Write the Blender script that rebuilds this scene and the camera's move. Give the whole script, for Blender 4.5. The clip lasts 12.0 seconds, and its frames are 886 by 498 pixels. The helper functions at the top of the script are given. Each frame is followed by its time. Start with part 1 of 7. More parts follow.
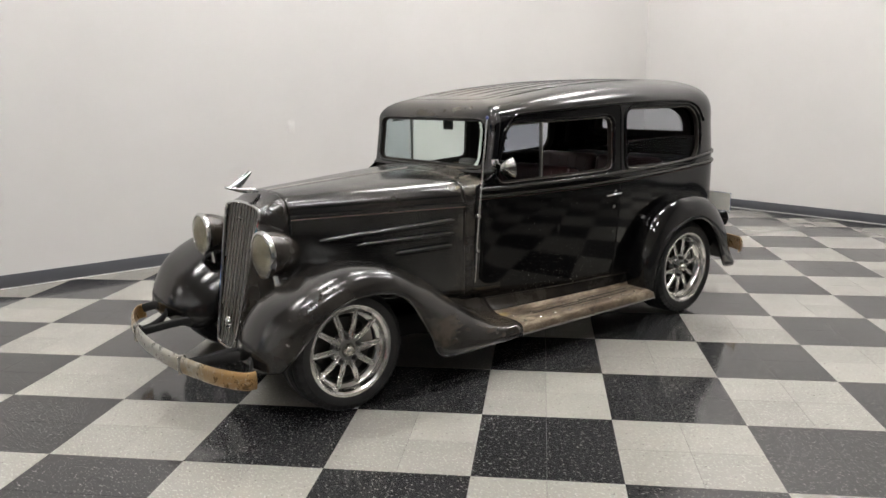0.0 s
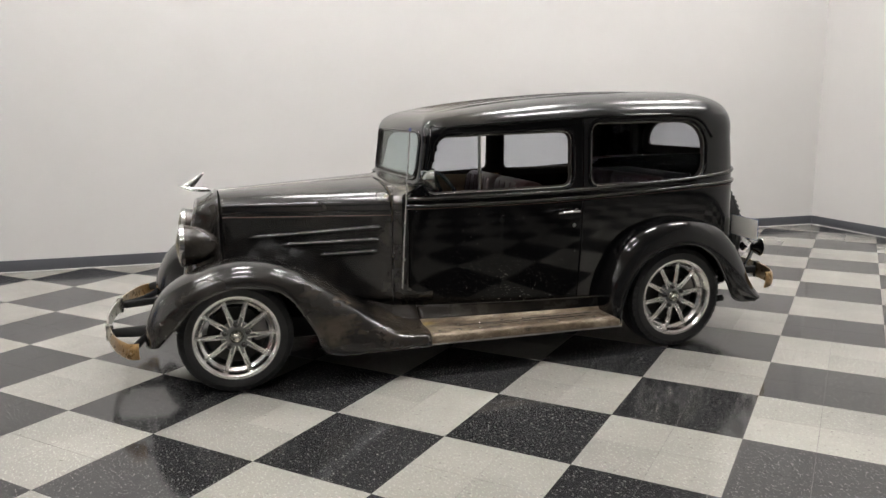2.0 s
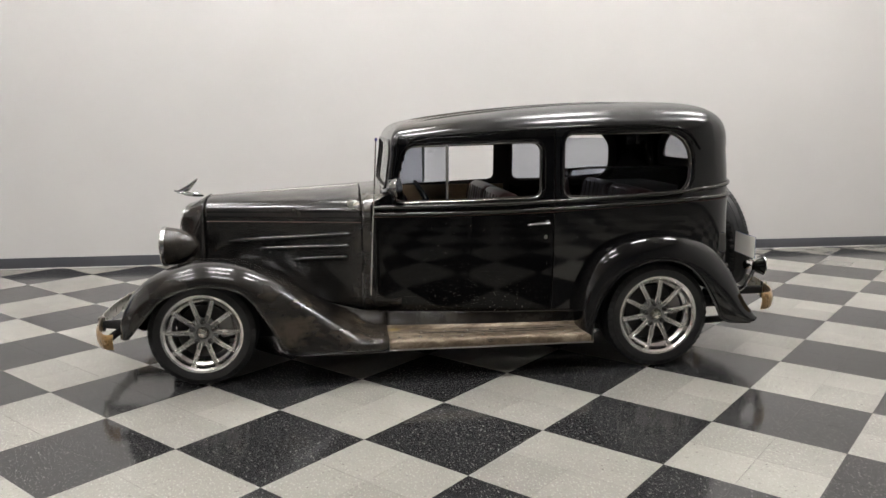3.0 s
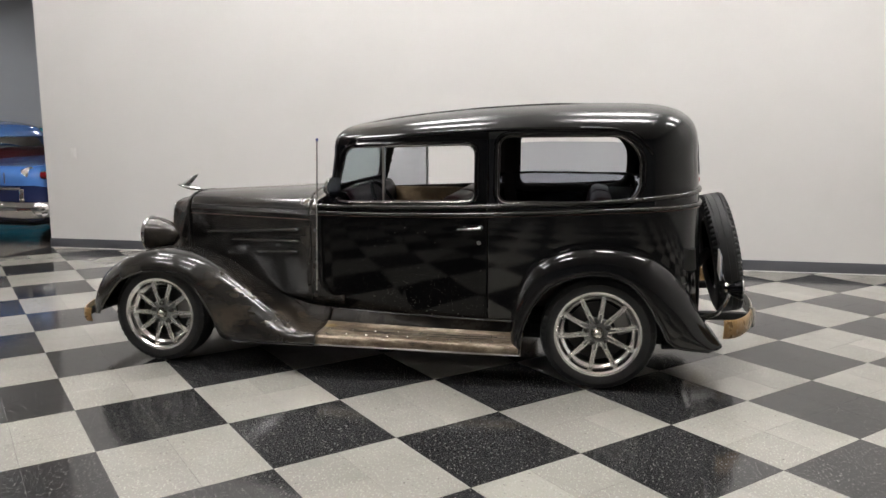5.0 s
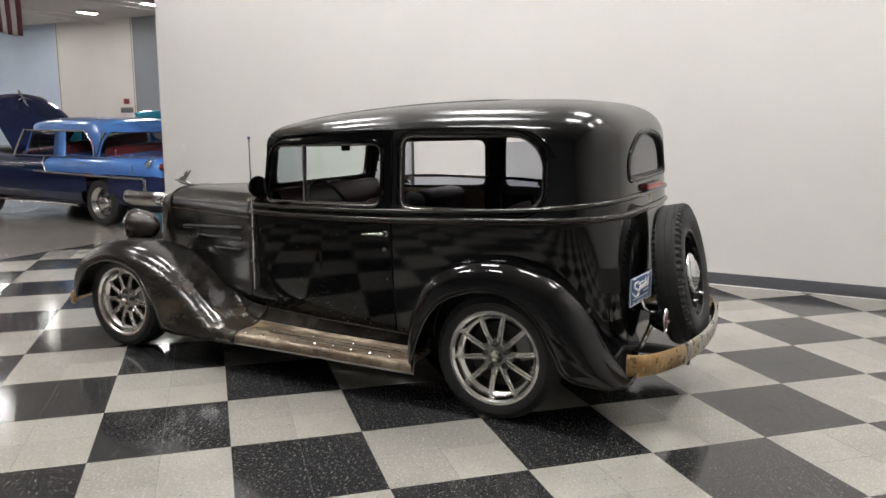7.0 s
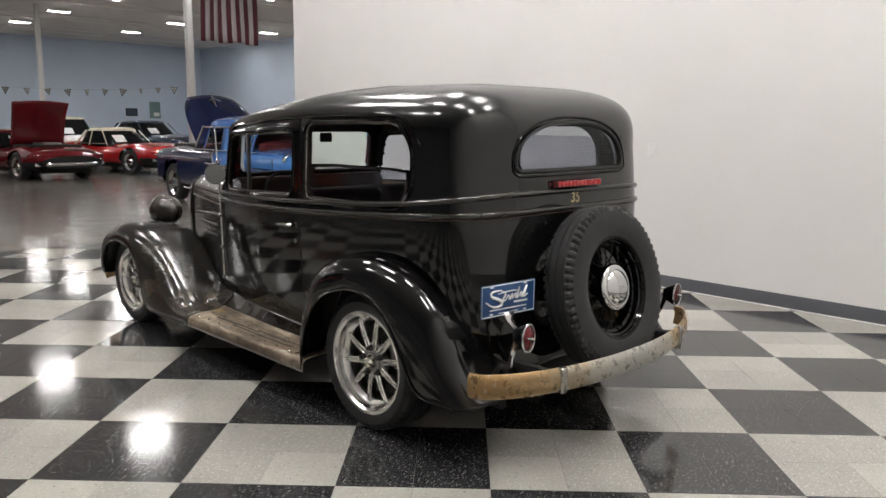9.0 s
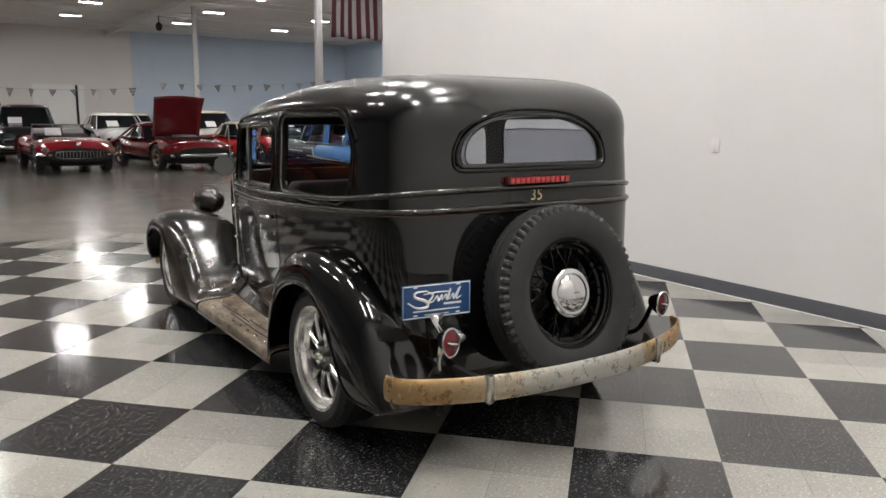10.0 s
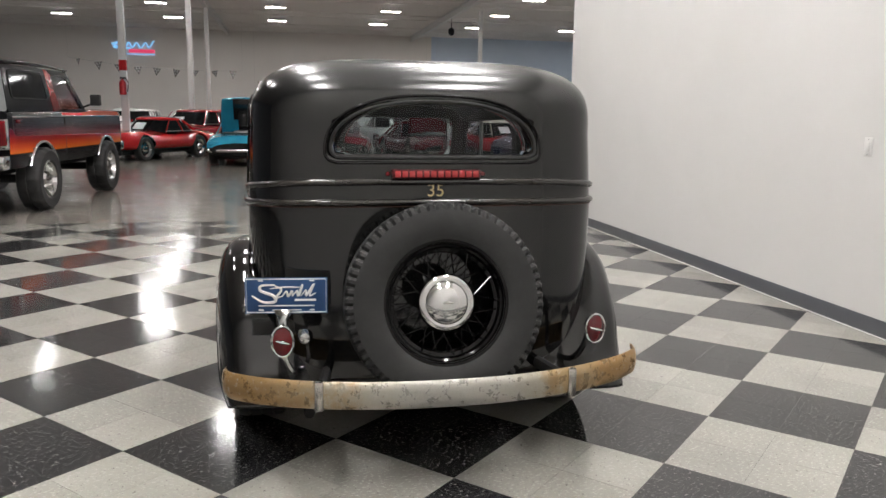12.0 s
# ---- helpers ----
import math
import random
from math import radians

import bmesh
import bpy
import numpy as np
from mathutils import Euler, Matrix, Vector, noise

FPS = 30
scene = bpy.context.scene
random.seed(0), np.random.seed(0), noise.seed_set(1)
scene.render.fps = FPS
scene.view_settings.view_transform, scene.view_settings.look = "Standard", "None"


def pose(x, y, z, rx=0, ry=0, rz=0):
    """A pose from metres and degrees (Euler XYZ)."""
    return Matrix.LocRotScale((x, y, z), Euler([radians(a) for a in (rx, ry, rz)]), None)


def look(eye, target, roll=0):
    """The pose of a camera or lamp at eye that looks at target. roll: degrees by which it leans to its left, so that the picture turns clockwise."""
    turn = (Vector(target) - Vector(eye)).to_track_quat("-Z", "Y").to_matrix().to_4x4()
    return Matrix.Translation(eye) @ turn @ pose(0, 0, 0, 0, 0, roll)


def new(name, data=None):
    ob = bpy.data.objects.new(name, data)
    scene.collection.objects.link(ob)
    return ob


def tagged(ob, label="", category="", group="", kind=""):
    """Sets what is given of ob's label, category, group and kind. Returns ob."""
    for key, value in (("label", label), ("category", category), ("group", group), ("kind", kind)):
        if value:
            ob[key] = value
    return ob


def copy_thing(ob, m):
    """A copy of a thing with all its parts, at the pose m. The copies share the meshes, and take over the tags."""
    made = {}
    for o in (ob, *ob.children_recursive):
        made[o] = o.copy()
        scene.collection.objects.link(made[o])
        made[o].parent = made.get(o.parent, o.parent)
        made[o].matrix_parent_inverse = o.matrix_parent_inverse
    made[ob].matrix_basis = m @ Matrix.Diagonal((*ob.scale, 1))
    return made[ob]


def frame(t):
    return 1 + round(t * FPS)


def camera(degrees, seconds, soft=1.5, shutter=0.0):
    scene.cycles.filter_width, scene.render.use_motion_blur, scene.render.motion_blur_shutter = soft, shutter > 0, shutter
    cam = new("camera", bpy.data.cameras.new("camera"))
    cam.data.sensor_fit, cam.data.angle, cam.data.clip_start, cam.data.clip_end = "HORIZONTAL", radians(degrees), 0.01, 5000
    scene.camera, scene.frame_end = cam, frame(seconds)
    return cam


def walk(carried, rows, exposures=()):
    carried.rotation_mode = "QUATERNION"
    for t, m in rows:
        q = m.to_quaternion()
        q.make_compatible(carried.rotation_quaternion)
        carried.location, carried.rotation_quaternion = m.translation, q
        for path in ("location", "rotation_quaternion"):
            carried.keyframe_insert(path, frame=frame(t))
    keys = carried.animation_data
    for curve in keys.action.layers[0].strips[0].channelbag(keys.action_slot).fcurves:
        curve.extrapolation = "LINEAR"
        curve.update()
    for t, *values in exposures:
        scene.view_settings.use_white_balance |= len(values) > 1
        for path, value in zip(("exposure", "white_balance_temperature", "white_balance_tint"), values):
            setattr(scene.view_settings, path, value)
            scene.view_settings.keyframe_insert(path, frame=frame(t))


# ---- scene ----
cam = camera(60.0, 12.0)
PATH = [
    (0, (3.192, 3.783, 1.511), (1.968, 2.252, 1.113), -0.61),
    (0.5, (2.784, 4.108, 1.504), (1.714, 2.463, 1.116), -0.54),
    (1, (2.347, 4.370, 1.492), (1.435, 2.630, 1.115), -0.45),
    (1.5, (1.926, 4.622, 1.490), (1.177, 2.804, 1.124), -0.41),
    (2, (1.490, 4.818, 1.489), (0.893, 2.943, 1.130), -0.28),
    (2.5, (1.043, 4.971, 1.486), (0.605, 3.050, 1.145), -0.12),
    (3, (0.567, 5.084, 1.487), (0.300, 3.130, 1.155), -0.21),
    (3.2, (0.390, 5.092, 1.466), (0.180, 3.129, 1.144), -0.14),
    (4.8, (-1.066, 5.038, 1.481), (-0.765, 3.088, 1.158), 0.07),
    (5, (-1.229, 5.011, 1.467), (-0.871, 3.070, 1.147), 0.10),
    (5.5, (-1.641, 4.858, 1.465), (-1.144, 2.948, 1.143), 0.13),
    (6, (-2.025, 4.663, 1.457), (-1.395, 2.792, 1.138), 0.15),
    (6.5, (-2.415, 4.460, 1.463), (-1.653, 2.638, 1.142), 0.23),
    (7, (-2.768, 4.180, 1.484), (-1.871, 2.424, 1.153), 0.17),
    (7.2, (-2.910, 4.073, 1.480), (-1.960, 2.345, 1.150), 0.26),
    (8.8, (-3.875, 3.077, 1.413), (-2.515, 1.625, 1.084), 0.65),
    (9, (-3.988, 2.939, 1.406), (-2.584, 1.552, 1.085), 0.57),
    (9.5, (-4.216, 2.566, 1.420), (-2.690, 1.317, 1.083), 0.51),
    (10, (-4.430, 2.186, 1.408), (-2.791, 1.091, 1.068), 0.57),
    (10.5, (-4.581, 1.776, 1.408), (-2.844, 0.847, 1.065), 0.66),
    (11, (-4.678, 1.373, 1.407), (-2.858, 0.619, 1.058), 0.76),
    (11.5, (-4.778, 0.955, 1.391), (-2.893, 0.387, 1.043), 0.78),
    (12, (-4.823, 0.555, 1.372), (-2.891, 0.169, 1.026), 0.78),
]
walk(cam, [(t, look(eye, target, roll)) for t, eye, target, roll in PATH], [(0, 0.02), (9, 0.02), (10.5, 0.07), (12, 0.13)])

# ---- light: rows of high-bay fixtures are built with the hall; the world is only a dim closed hall beyond
world = bpy.data.worlds.new("hall_air")
scene.world = world
world.use_nodes = True
world.node_tree.nodes["Background"].inputs[0].default_value = (0.8, 0.85, 0.9, 1)
world.node_tree.nodes["Background"].inputs[1].default_value = 0.02
LAMP, PANEL = 112.0, 98.0
scene.view_settings.exposure = 0.0


# ---- materials ----
def material(name, color=(0.5, 0.5, 0.5), rough=0.5, metal=0.0, **more):
    m = bpy.data.materials.new(name)
    m.use_nodes = True
    b = m.node_tree.nodes["Principled BSDF"]
    b.inputs["Base Color"].default_value = (*color, 1)
    b.inputs["Roughness"].default_value = rough
    b.inputs["Metallic"].default_value = metal
    for key, value in more.items():
        b.inputs[key.replace("_", " ")].default_value = value
    return m


def nd(m, kind, **values):
    n = m.node_tree.nodes.new(kind)
    for key, value in values.items():
        n.inputs[key.replace("_", " ")].default_value = value
    return n


def link(m, a, b):
    m.node_tree.links.new(a, b)


def bsdf(m):
    return m.node_tree.nodes["Principled BSDF"]


def coords(m, kind="Object"):
    return m.node_tree.nodes.new("ShaderNodeTexCoord").outputs[kind]


def noise_out(m, scale, detail=4.0, rough=0.6, kind="Object", stretch=None):
    n = nd(m, "ShaderNodeTexNoise", Scale=scale, Detail=detail, Roughness=rough)
    c = coords(m, kind)
    if stretch:
        mp = nd(m, "ShaderNodeMapping")
        mp.inputs["Scale"].default_value = stretch
        link(m, c, mp.inputs["Vector"])
        c = mp.outputs["Vector"]
    link(m, c, n.inputs["Vector"])
    return n.outputs["Fac"]


def ramp(m, fac, stops):
    r = m.node_tree.nodes.new("ShaderNodeValToRGB")
    e = r.color_ramp.elements
    while len(e) < len(stops):
        e.new(0.5)
    for item, (at, c) in zip(e, stops):
        item.position = at
        item.color = (*c, 1) if len(c) == 3 else c
    link(m, fac, r.inputs["Fac"])
    return r.outputs["Color"]


def mixed(m, fac, a, b, blend="MIX"):
    n = m.node_tree.nodes.new("ShaderNodeMix")
    n.data_type, n.blend_type = "RGBA", blend
    for sock, v in ((n.inputs[0], fac), (n.inputs[6], a), (n.inputs[7], b)):
        if isinstance(v, (int, float)):
            sock.default_value = v
        elif isinstance(v, tuple):
            sock.default_value = (*v, 1)
        else:
            link(m, v, sock)
    return n.outputs[2]


def bump(m, height, strength=0.2, distance=0.01):
    n = nd(m, "ShaderNodeBump", Strength=strength, Distance=distance)
    link(m, height, n.inputs["Height"])
    link(m, n.outputs["Normal"], bsdf(m).inputs["Normal"])


def g(v):
    return (v, v, v)


def paint(name, base, worn, amount, rough_low, rough_high, speck=0.0, wave=0.0):
    """Old enamel: gloss that comes and goes, worn patches, chips and faint ripples."""
    m = material(name, base, rough_low)
    big = noise_out(m, 2.2, 6, 0.62)
    patch = ramp(m, big, [(max(0.02, 0.62 - amount), g(0)), (0.85 - 0.3 * amount, g(1))])
    col = mixed(m, patch, base, worn)
    fine = noise_out(m, 160, 3, 0.6)
    if speck:
        chips = ramp(m, fine, [(0.70 - 0.09 * speck, g(0)), (0.73 - 0.08 * speck, g(1))])
        where = ramp(m, noise_out(m, 5, 4, 0.7), [(0.5, g(0)), (0.7, g(1))])
        both = mixed(m, 1.0, chips, where, "MULTIPLY")
        col = mixed(m, both, col, (0.16, 0.15, 0.13))
    link(m, col, bsdf(m).inputs["Base Color"])
    r = ramp(m, noise_out(m, 4.5, 8, 0.7), [(0.3, g(rough_low)), (0.75, g(rough_high))])
    link(m, r, bsdf(m).inputs["Roughness"])
    if wave:
        bump(m, noise_out(m, 3.0, 2, 0.5), wave, 0.02)
    return m


def near(m, x, y, z, rx, ry, rz, soft=0.5):
    """1 inside an egg round a place of the thing, fading to 0 outside."""
    mp = nd(m, "ShaderNodeMapping")
    mp.inputs["Location"].default_value = (-x / rx, -y / ry, -z / rz)
    mp.inputs["Scale"].default_value = (1 / rx, 1 / ry, 1 / rz)
    link(m, coords(m), mp.inputs["Vector"])
    ln = m.node_tree.nodes.new("ShaderNodeVectorMath")
    ln.operation = "LENGTH"
    link(m, mp.outputs["Vector"], ln.inputs[0])
    return ramp(m, ln.outputs["Value"], [(1 - soft, g(1)), (1.0, g(0))])


def wear_or_haze(m, where, scale, lo, hi, color, stretch=None):
    """Chips, rubbed patches or a painted haze in another colour, only where the mask allows."""
    b = bsdf(m).inputs["Base Color"]
    old = b.links[0].from_socket
    spots = ramp(m, noise_out(m, scale, 4, 0.65, stretch=stretch), [(lo, g(0)), (hi, g(1))])
    link(m, mixed(m, mixed(m, 1.0, spots, where, "MULTIPLY"), old, color), b)


GLOSS = paint("black_enamel", (0.0018, 0.0018, 0.002), (0.005, 0.0046, 0.0042), 0.12, 0.04, 0.12, 0.0, 0.045)
bsdf(GLOSS).inputs["Specular IOR Level"].default_value = 0.24
wear_or_haze(GLOSS, near(GLOSS, -0.25, 0.68, 0.40, 0.62, 0.3, 0.30, 0.9), 120, 0.655, 0.675, (0.36, 0.35, 0.32))
wear_or_haze(GLOSS, near(GLOSS, -0.3, 0.68, 0.75, 0.6, 0.3, 0.35, 0.6), 60, 0.69, 0.71, (0.3, 0.29, 0.27))
# The body's own paint: polished at the sides, dulled and dusty over the roof, where the colour is also lifted for its
# soft sheen
SHELLP = paint("body_enamel", (0.0018, 0.0018, 0.002), (0.005, 0.0046, 0.0042), 0.12, 0.04, 0.12, 0.0, 0.045)
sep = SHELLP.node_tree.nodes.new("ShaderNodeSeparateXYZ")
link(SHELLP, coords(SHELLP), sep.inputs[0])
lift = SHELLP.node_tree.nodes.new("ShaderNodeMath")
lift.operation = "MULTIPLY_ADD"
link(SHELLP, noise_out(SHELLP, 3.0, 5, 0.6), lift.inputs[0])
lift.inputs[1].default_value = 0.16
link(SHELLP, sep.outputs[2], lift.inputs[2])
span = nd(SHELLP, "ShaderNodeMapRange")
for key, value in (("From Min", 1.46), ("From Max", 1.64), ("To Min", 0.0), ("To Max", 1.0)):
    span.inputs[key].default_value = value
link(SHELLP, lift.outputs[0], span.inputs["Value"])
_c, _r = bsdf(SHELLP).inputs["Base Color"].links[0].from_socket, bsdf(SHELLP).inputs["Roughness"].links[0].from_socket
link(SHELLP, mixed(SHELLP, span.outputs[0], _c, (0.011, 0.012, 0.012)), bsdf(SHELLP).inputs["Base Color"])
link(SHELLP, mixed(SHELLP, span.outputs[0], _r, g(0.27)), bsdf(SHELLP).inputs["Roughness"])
link(SHELLP, mixed(SHELLP, span.outputs[0], g(0.6), g(0.75)), bsdf(SHELLP).inputs["Specular IOR Level"])
# Grey put into the tail's colour for the hall it reflects
wear_or_haze(SHELLP, near(SHELLP, -2.05, 0.0, 1.05, 0.6, 0.95, 0.9, 0.9), 2.5, 0.1, 0.7, (0.015, 0.0155, 0.0148))
wear_or_haze(SHELLP, near(SHELLP, -0.02, 0.0, 1.55, 0.5, 0.75, 0.3, 0.7), 5, 0.32, 0.6, (0.15, 0.13, 0.1), (1.6, 0.6, 1))
SATIN = paint("worn_black_enamel", (0.0075, 0.0071, 0.0067), (0.055, 0.048, 0.04), 0.16, 0.14, 0.25, 0.15, 0.03)
bsdf(SATIN).inputs["Specular IOR Level"].default_value = 0.8
wear_or_haze(SATIN, near(SATIN, 0.3, 0.52, 0.985, 0.06, 0.07, 0.04), 60, 0.35, 0.5, (0.3, 0.25, 0.18))
wear_or_haze(SATIN, near(SATIN, 0.34, 0.38, 1.03, 0.24, 0.36, 0.1, 0.8), 9, 0.38, 0.62, (0.15, 0.135, 0.11))
WINGP = paint("scraped_wing_enamel", (0.0045, 0.0043, 0.0042), (0.045, 0.04, 0.034), 0.2, 0.15, 0.24, 0.25, 0.022)
bsdf(WINGP).inputs["Specular IOR Level"].default_value = 0.6
wear_or_haze(WINGP, near(WINGP, 1.66, 0.80, 0.46, 0.16, 0.12, 0.16, 0.7), 40, 0.66, 0.68, (0.4, 0.39, 0.37))
wear_or_haze(WINGP, near(WINGP, 0.83, 0.86, 0.31, 0.17, 0.2, 0.11, 0.6), 12, 0.36, 0.6, (0.055, 0.043, 0.031))
wear_or_haze(WINGP, near(WINGP, 0.42, 0.7, 0.3, 0.24, 0.3, 0.2, 0.8), 16, 0.4, 0.6, (0.06, 0.045, 0.03), (0.6, 2, 1))
wear_or_haze(WINGP, near(WINGP, 0.75, 0.75, 0.42, 0.4, 0.4, 0.3, 0.9), 7, 0.5, 0.66, (0.05, 0.04, 0.03), (0.8, 1.6, 3))
REARP = paint("rubbed_rear_enamel", (0.0035, 0.0035, 0.0037), (0.016, 0.0145, 0.0125), 0.16, 0.05, 0.13, 0.08, 0.035)
bsdf(REARP).inputs["Specular IOR Level"].default_value = 0.55
# Paler enamel paints the light line that the front wing edges catch
LIT_EDGE = paint("lit_edge_enamel", (0.02, 0.019, 0.018), (0.09, 0.082, 0.072), 0.25, 0.2, 0.26)
ROOFP = paint("dull_black_enamel", (0.014, 0.014, 0.0135), (0.04, 0.037, 0.032), 0.16, 0.2, 0.26, 0.0, 0.03)
bsdf(ROOFP).inputs["Specular IOR Level"].default_value = 0.85
wear_or_haze(ROOFP, near(ROOFP, -0.02, 0.0, 1.5, 0.42, 0.75, 0.5, 0.7), 5, 0.35, 0.65, (0.085, 0.074, 0.058), (1, 0.6, 1))
SHELL = paint("worn_lamp_shell", (0.009, 0.008, 0.007), (0.07, 0.058, 0.047), 0.26, 0.16, 0.3, 0.8)
UNDER = material("underbody_black", (0.006, 0.006, 0.006), 0.8)
RUBBER = material("tyre_rubber", (0.022, 0.022, 0.022), 0.62)
link(RUBBER, ramp(RUBBER, noise_out(RUBBER, 14, 5, 0.7), [(0.3, g(0.009)), (0.8, g(0.022))]), bsdf(RUBBER).inputs["Base Color"])
bump(RUBBER, noise_out(RUBBER, 260, 2, 0.6), 0.12, 0.002)
ALLOY = material("machined_aluminium", (0.82, 0.81, 0.78), 0.2, 1.0)
link(ALLOY, ramp(ALLOY, noise_out(ALLOY, 30, 4, 0.7), [(0.3, g(0.17)), (0.8, g(0.25))]), bsdf(ALLOY).inputs["Roughness"])
ALLOYG = material("cast_grey_aluminium", (0.3, 0.3, 0.29), 0.34, 1.0)
CHROME = material("chrome", (0.62, 0.62, 0.61), 0.08, 1.0)
link(CHROME, ramp(CHROME, noise_out(CHROME, 60, 4, 0.7), [(0.4, g(0.05)), (0.85, g(0.3))]), bsdf(CHROME).inputs["Roughness"])
STEEL = material("dull_steel", (0.3, 0.29, 0.27), 0.36, 1.0)
BARS = material("tarnished_bars", (0.55, 0.53, 0.48), 0.26, 1.0)
RUSTY = material("pitted_rusty_chrome", (0.4, 0.33, 0.24), 0.36, 0.55)
_end = RUSTY.node_tree.nodes.new("ShaderNodeSeparateXYZ")
link(RUSTY, coords(RUSTY), _end.inputs[0])
_abs = RUSTY.node_tree.nodes.new("ShaderNodeMath")
_abs.operation = "ABSOLUTE"
link(RUSTY, _end.outputs[1], _abs.inputs[0])
_mix = RUSTY.node_tree.nodes.new("ShaderNodeMath")
_mix.operation = "MULTIPLY_ADD"
link(RUSTY, noise_out(RUSTY, 6, 6, 0.7), _mix.inputs[0])
_mix.inputs[1].default_value = 0.9
link(RUSTY, _abs.outputs[0], _mix.inputs[2])
_less = RUSTY.node_tree.nodes.new("ShaderNodeMath")
_less.operation = "MULTIPLY"
_less.inputs[1].default_value = 0.6
link(RUSTY, _mix.outputs[0], _less.inputs[0])
# silvered middle, amber and ochre stains towards the ends, dark pits and pale flakes over all
_a = ramp(RUSTY, _less.outputs[0], [(0.36, (0.44, 0.43, 0.39)), (0.48, (0.42, 0.39, 0.32)), (0.57, (0.35, 0.26, 0.145)), (0.68, (0.33, 0.2, 0.08)), (0.82, (0.29, 0.185, 0.085))])
_flake = ramp(RUSTY, noise_out(RUSTY, 45, 6, 0.8), [(0.56, g(0)), (0.63, g(0.5))])
_a = mixed(RUSTY, _flake, _a, (0.52, 0.5, 0.44))
_pit = ramp(RUSTY, noise_out(RUSTY, 38, 6, 0.8), [(0.62, g(0)), (0.68, g(0.42))])
_spread = ramp(RUSTY, noise_out(RUSTY, 7, 3, 0.6), [(0.42, g(0.1)), (0.62, g(1))])
_a = mixed(RUSTY, mixed(RUSTY, 1.0, _pit, _spread, "MULTIPLY"), _a, (0.06, 0.04, 0.025))
_stain = ramp(RUSTY, noise_out(RUSTY, 11, 5, 0.7), [(0.62, g(0)), (0.7, g(0.7))])
link(RUSTY, mixed(RUSTY, _stain, _a, (0.2, 0.13, 0.06)), bsdf(RUSTY).inputs["Base Color"])
link(RUSTY, ramp(RUSTY, noise_out(RUSTY, 20, 6, 0.75), [(0.3, g(0.18)), (0.75, g(0.5))]), bsdf(RUSTY).inputs["Roughness"])
bump(RUSTY, noise_out(RUSTY, 60, 5, 0.75), 0.3, 0.004)
BOARD = material("worn_running_board", (0.2, 0.16, 0.11), 0.42, 0.35)
_a = ramp(BOARD, noise_out(BOARD, 7, 8, 0.75, stretch=(0.6, 1.6, 1)), [(0.34, (0.05, 0.036, 0.024)), (0.5, (0.15, 0.112, 0.075)), (0.66, (0.34, 0.29, 0.215))])
_b = ramp(BOARD, noise_out(BOARD, 8, 7, 0.75, stretch=(0.35, 3.2, 1)), [(0.56, g(0)), (0.63, g(0.85))])
_a = mixed(BOARD, _b, _a, (0.014, 0.011, 0.009))
_c = ramp(BOARD, noise_out(BOARD, 70, 5, 0.8), [(0.62, g(0)), (0.68, g(0.7))])
_a = mixed(BOARD, _c, _a, (0.5, 0.45, 0.36))
for s in (1, -1):
    _a = mixed(BOARD, near(BOARD, 0.27, s * 0.68, 0.28, 0.07, 0.035, 0.04, 0.8), _a, (0.42, 0.3, 0.07))
link(BOARD, _a, bsdf(BOARD).inputs["Base Color"])
link(BOARD, ramp(BOARD, noise_out(BOARD, 26, 5, 0.7), [(0.3, g(0.3)), (0.8, g(0.6))]), bsdf(BOARD).inputs["Roughness"])
bump(BOARD, noise_out(BOARD, 45, 5, 0.7), 0.3, 0.004)
SILLP = paint("dusty_sill_enamel", (0.007, 0.0065, 0.006), (0.03, 0.025, 0.02), 0.2, 0.2, 0.35, 0.1)
bsdf(SILLP).inputs["Specular IOR Level"].default_value = 0.1
PIN = material("rust_red_pinstripe", (0.075, 0.032, 0.022), 0.45)
LENS = material("ribbed_headlamp_glass", (0.62, 0.58, 0.44), 0.08, 0.0, Transmission_Weight=0.8, IOR=1.3)
REDLENS = material("red_lens", (0.11, 0.005, 0.008), 0.14, 0.0, Coat_Weight=0.6)
STOPRED = material("bright_red_stop_lens", (0.4, 0.03, 0.035), 0.2, 0.0, Coat_Weight=0.5)
DARKRED = material("dark_red_lens", (0.07, 0.006, 0.008), 0.16, 0.0, Coat_Weight=0.5)


def glass(name, tint, rough=0.0):
    m = material(name, tint, rough, 0.0, Transmission_Weight=1.0, IOR=1.12)
    return m


WSGLASS = glass("green_windscreen_glass", (0.80, 0.90, 0.86))
RTINT = glass("hazy_rear_glass", (0.46, 0.48, 0.52), 0.012)
bsdf(RTINT).inputs["IOR"].default_value = 1.3
TINT = glass("grey_tinted_glass", (0.6, 0.62, 0.67))
CLEARG = glass("clear_glass", (0.9, 0.92, 0.92))
LEATHER = material("dark_red_leather", (0.026, 0.007, 0.0065), 0.45)
bump(LEATHER, noise_out(LEATHER, 120, 3, 0.6), 0.2, 0.002)
TAN = material("tan_door_card", (0.26, 0.17, 0.09), 0.6)
link(TAN, ramp(TAN, noise_out(TAN, 22, 5, 0.7), [(0.3, (0.2, 0.13, 0.07)), (0.8, (0.32, 0.22, 0.12))]), bsdf(TAN).inputs["Base Color"])
CLOTH = material("dark_headliner_cloth", (0.012, 0.011, 0.011), 0.9)
GOLD = material("gold_paint", (0.55, 0.43, 0.22), 0.4, 0.2)
BLUEP = material("blue_plate_enamel", (0.015, 0.06, 0.17), 0.3)
WHITEP = material("white_plate_print", (0.8, 0.8, 0.8), 0.4)
GREYP = material("raw_grey_back", (0.82, 0.8, 0.74), 0.5)

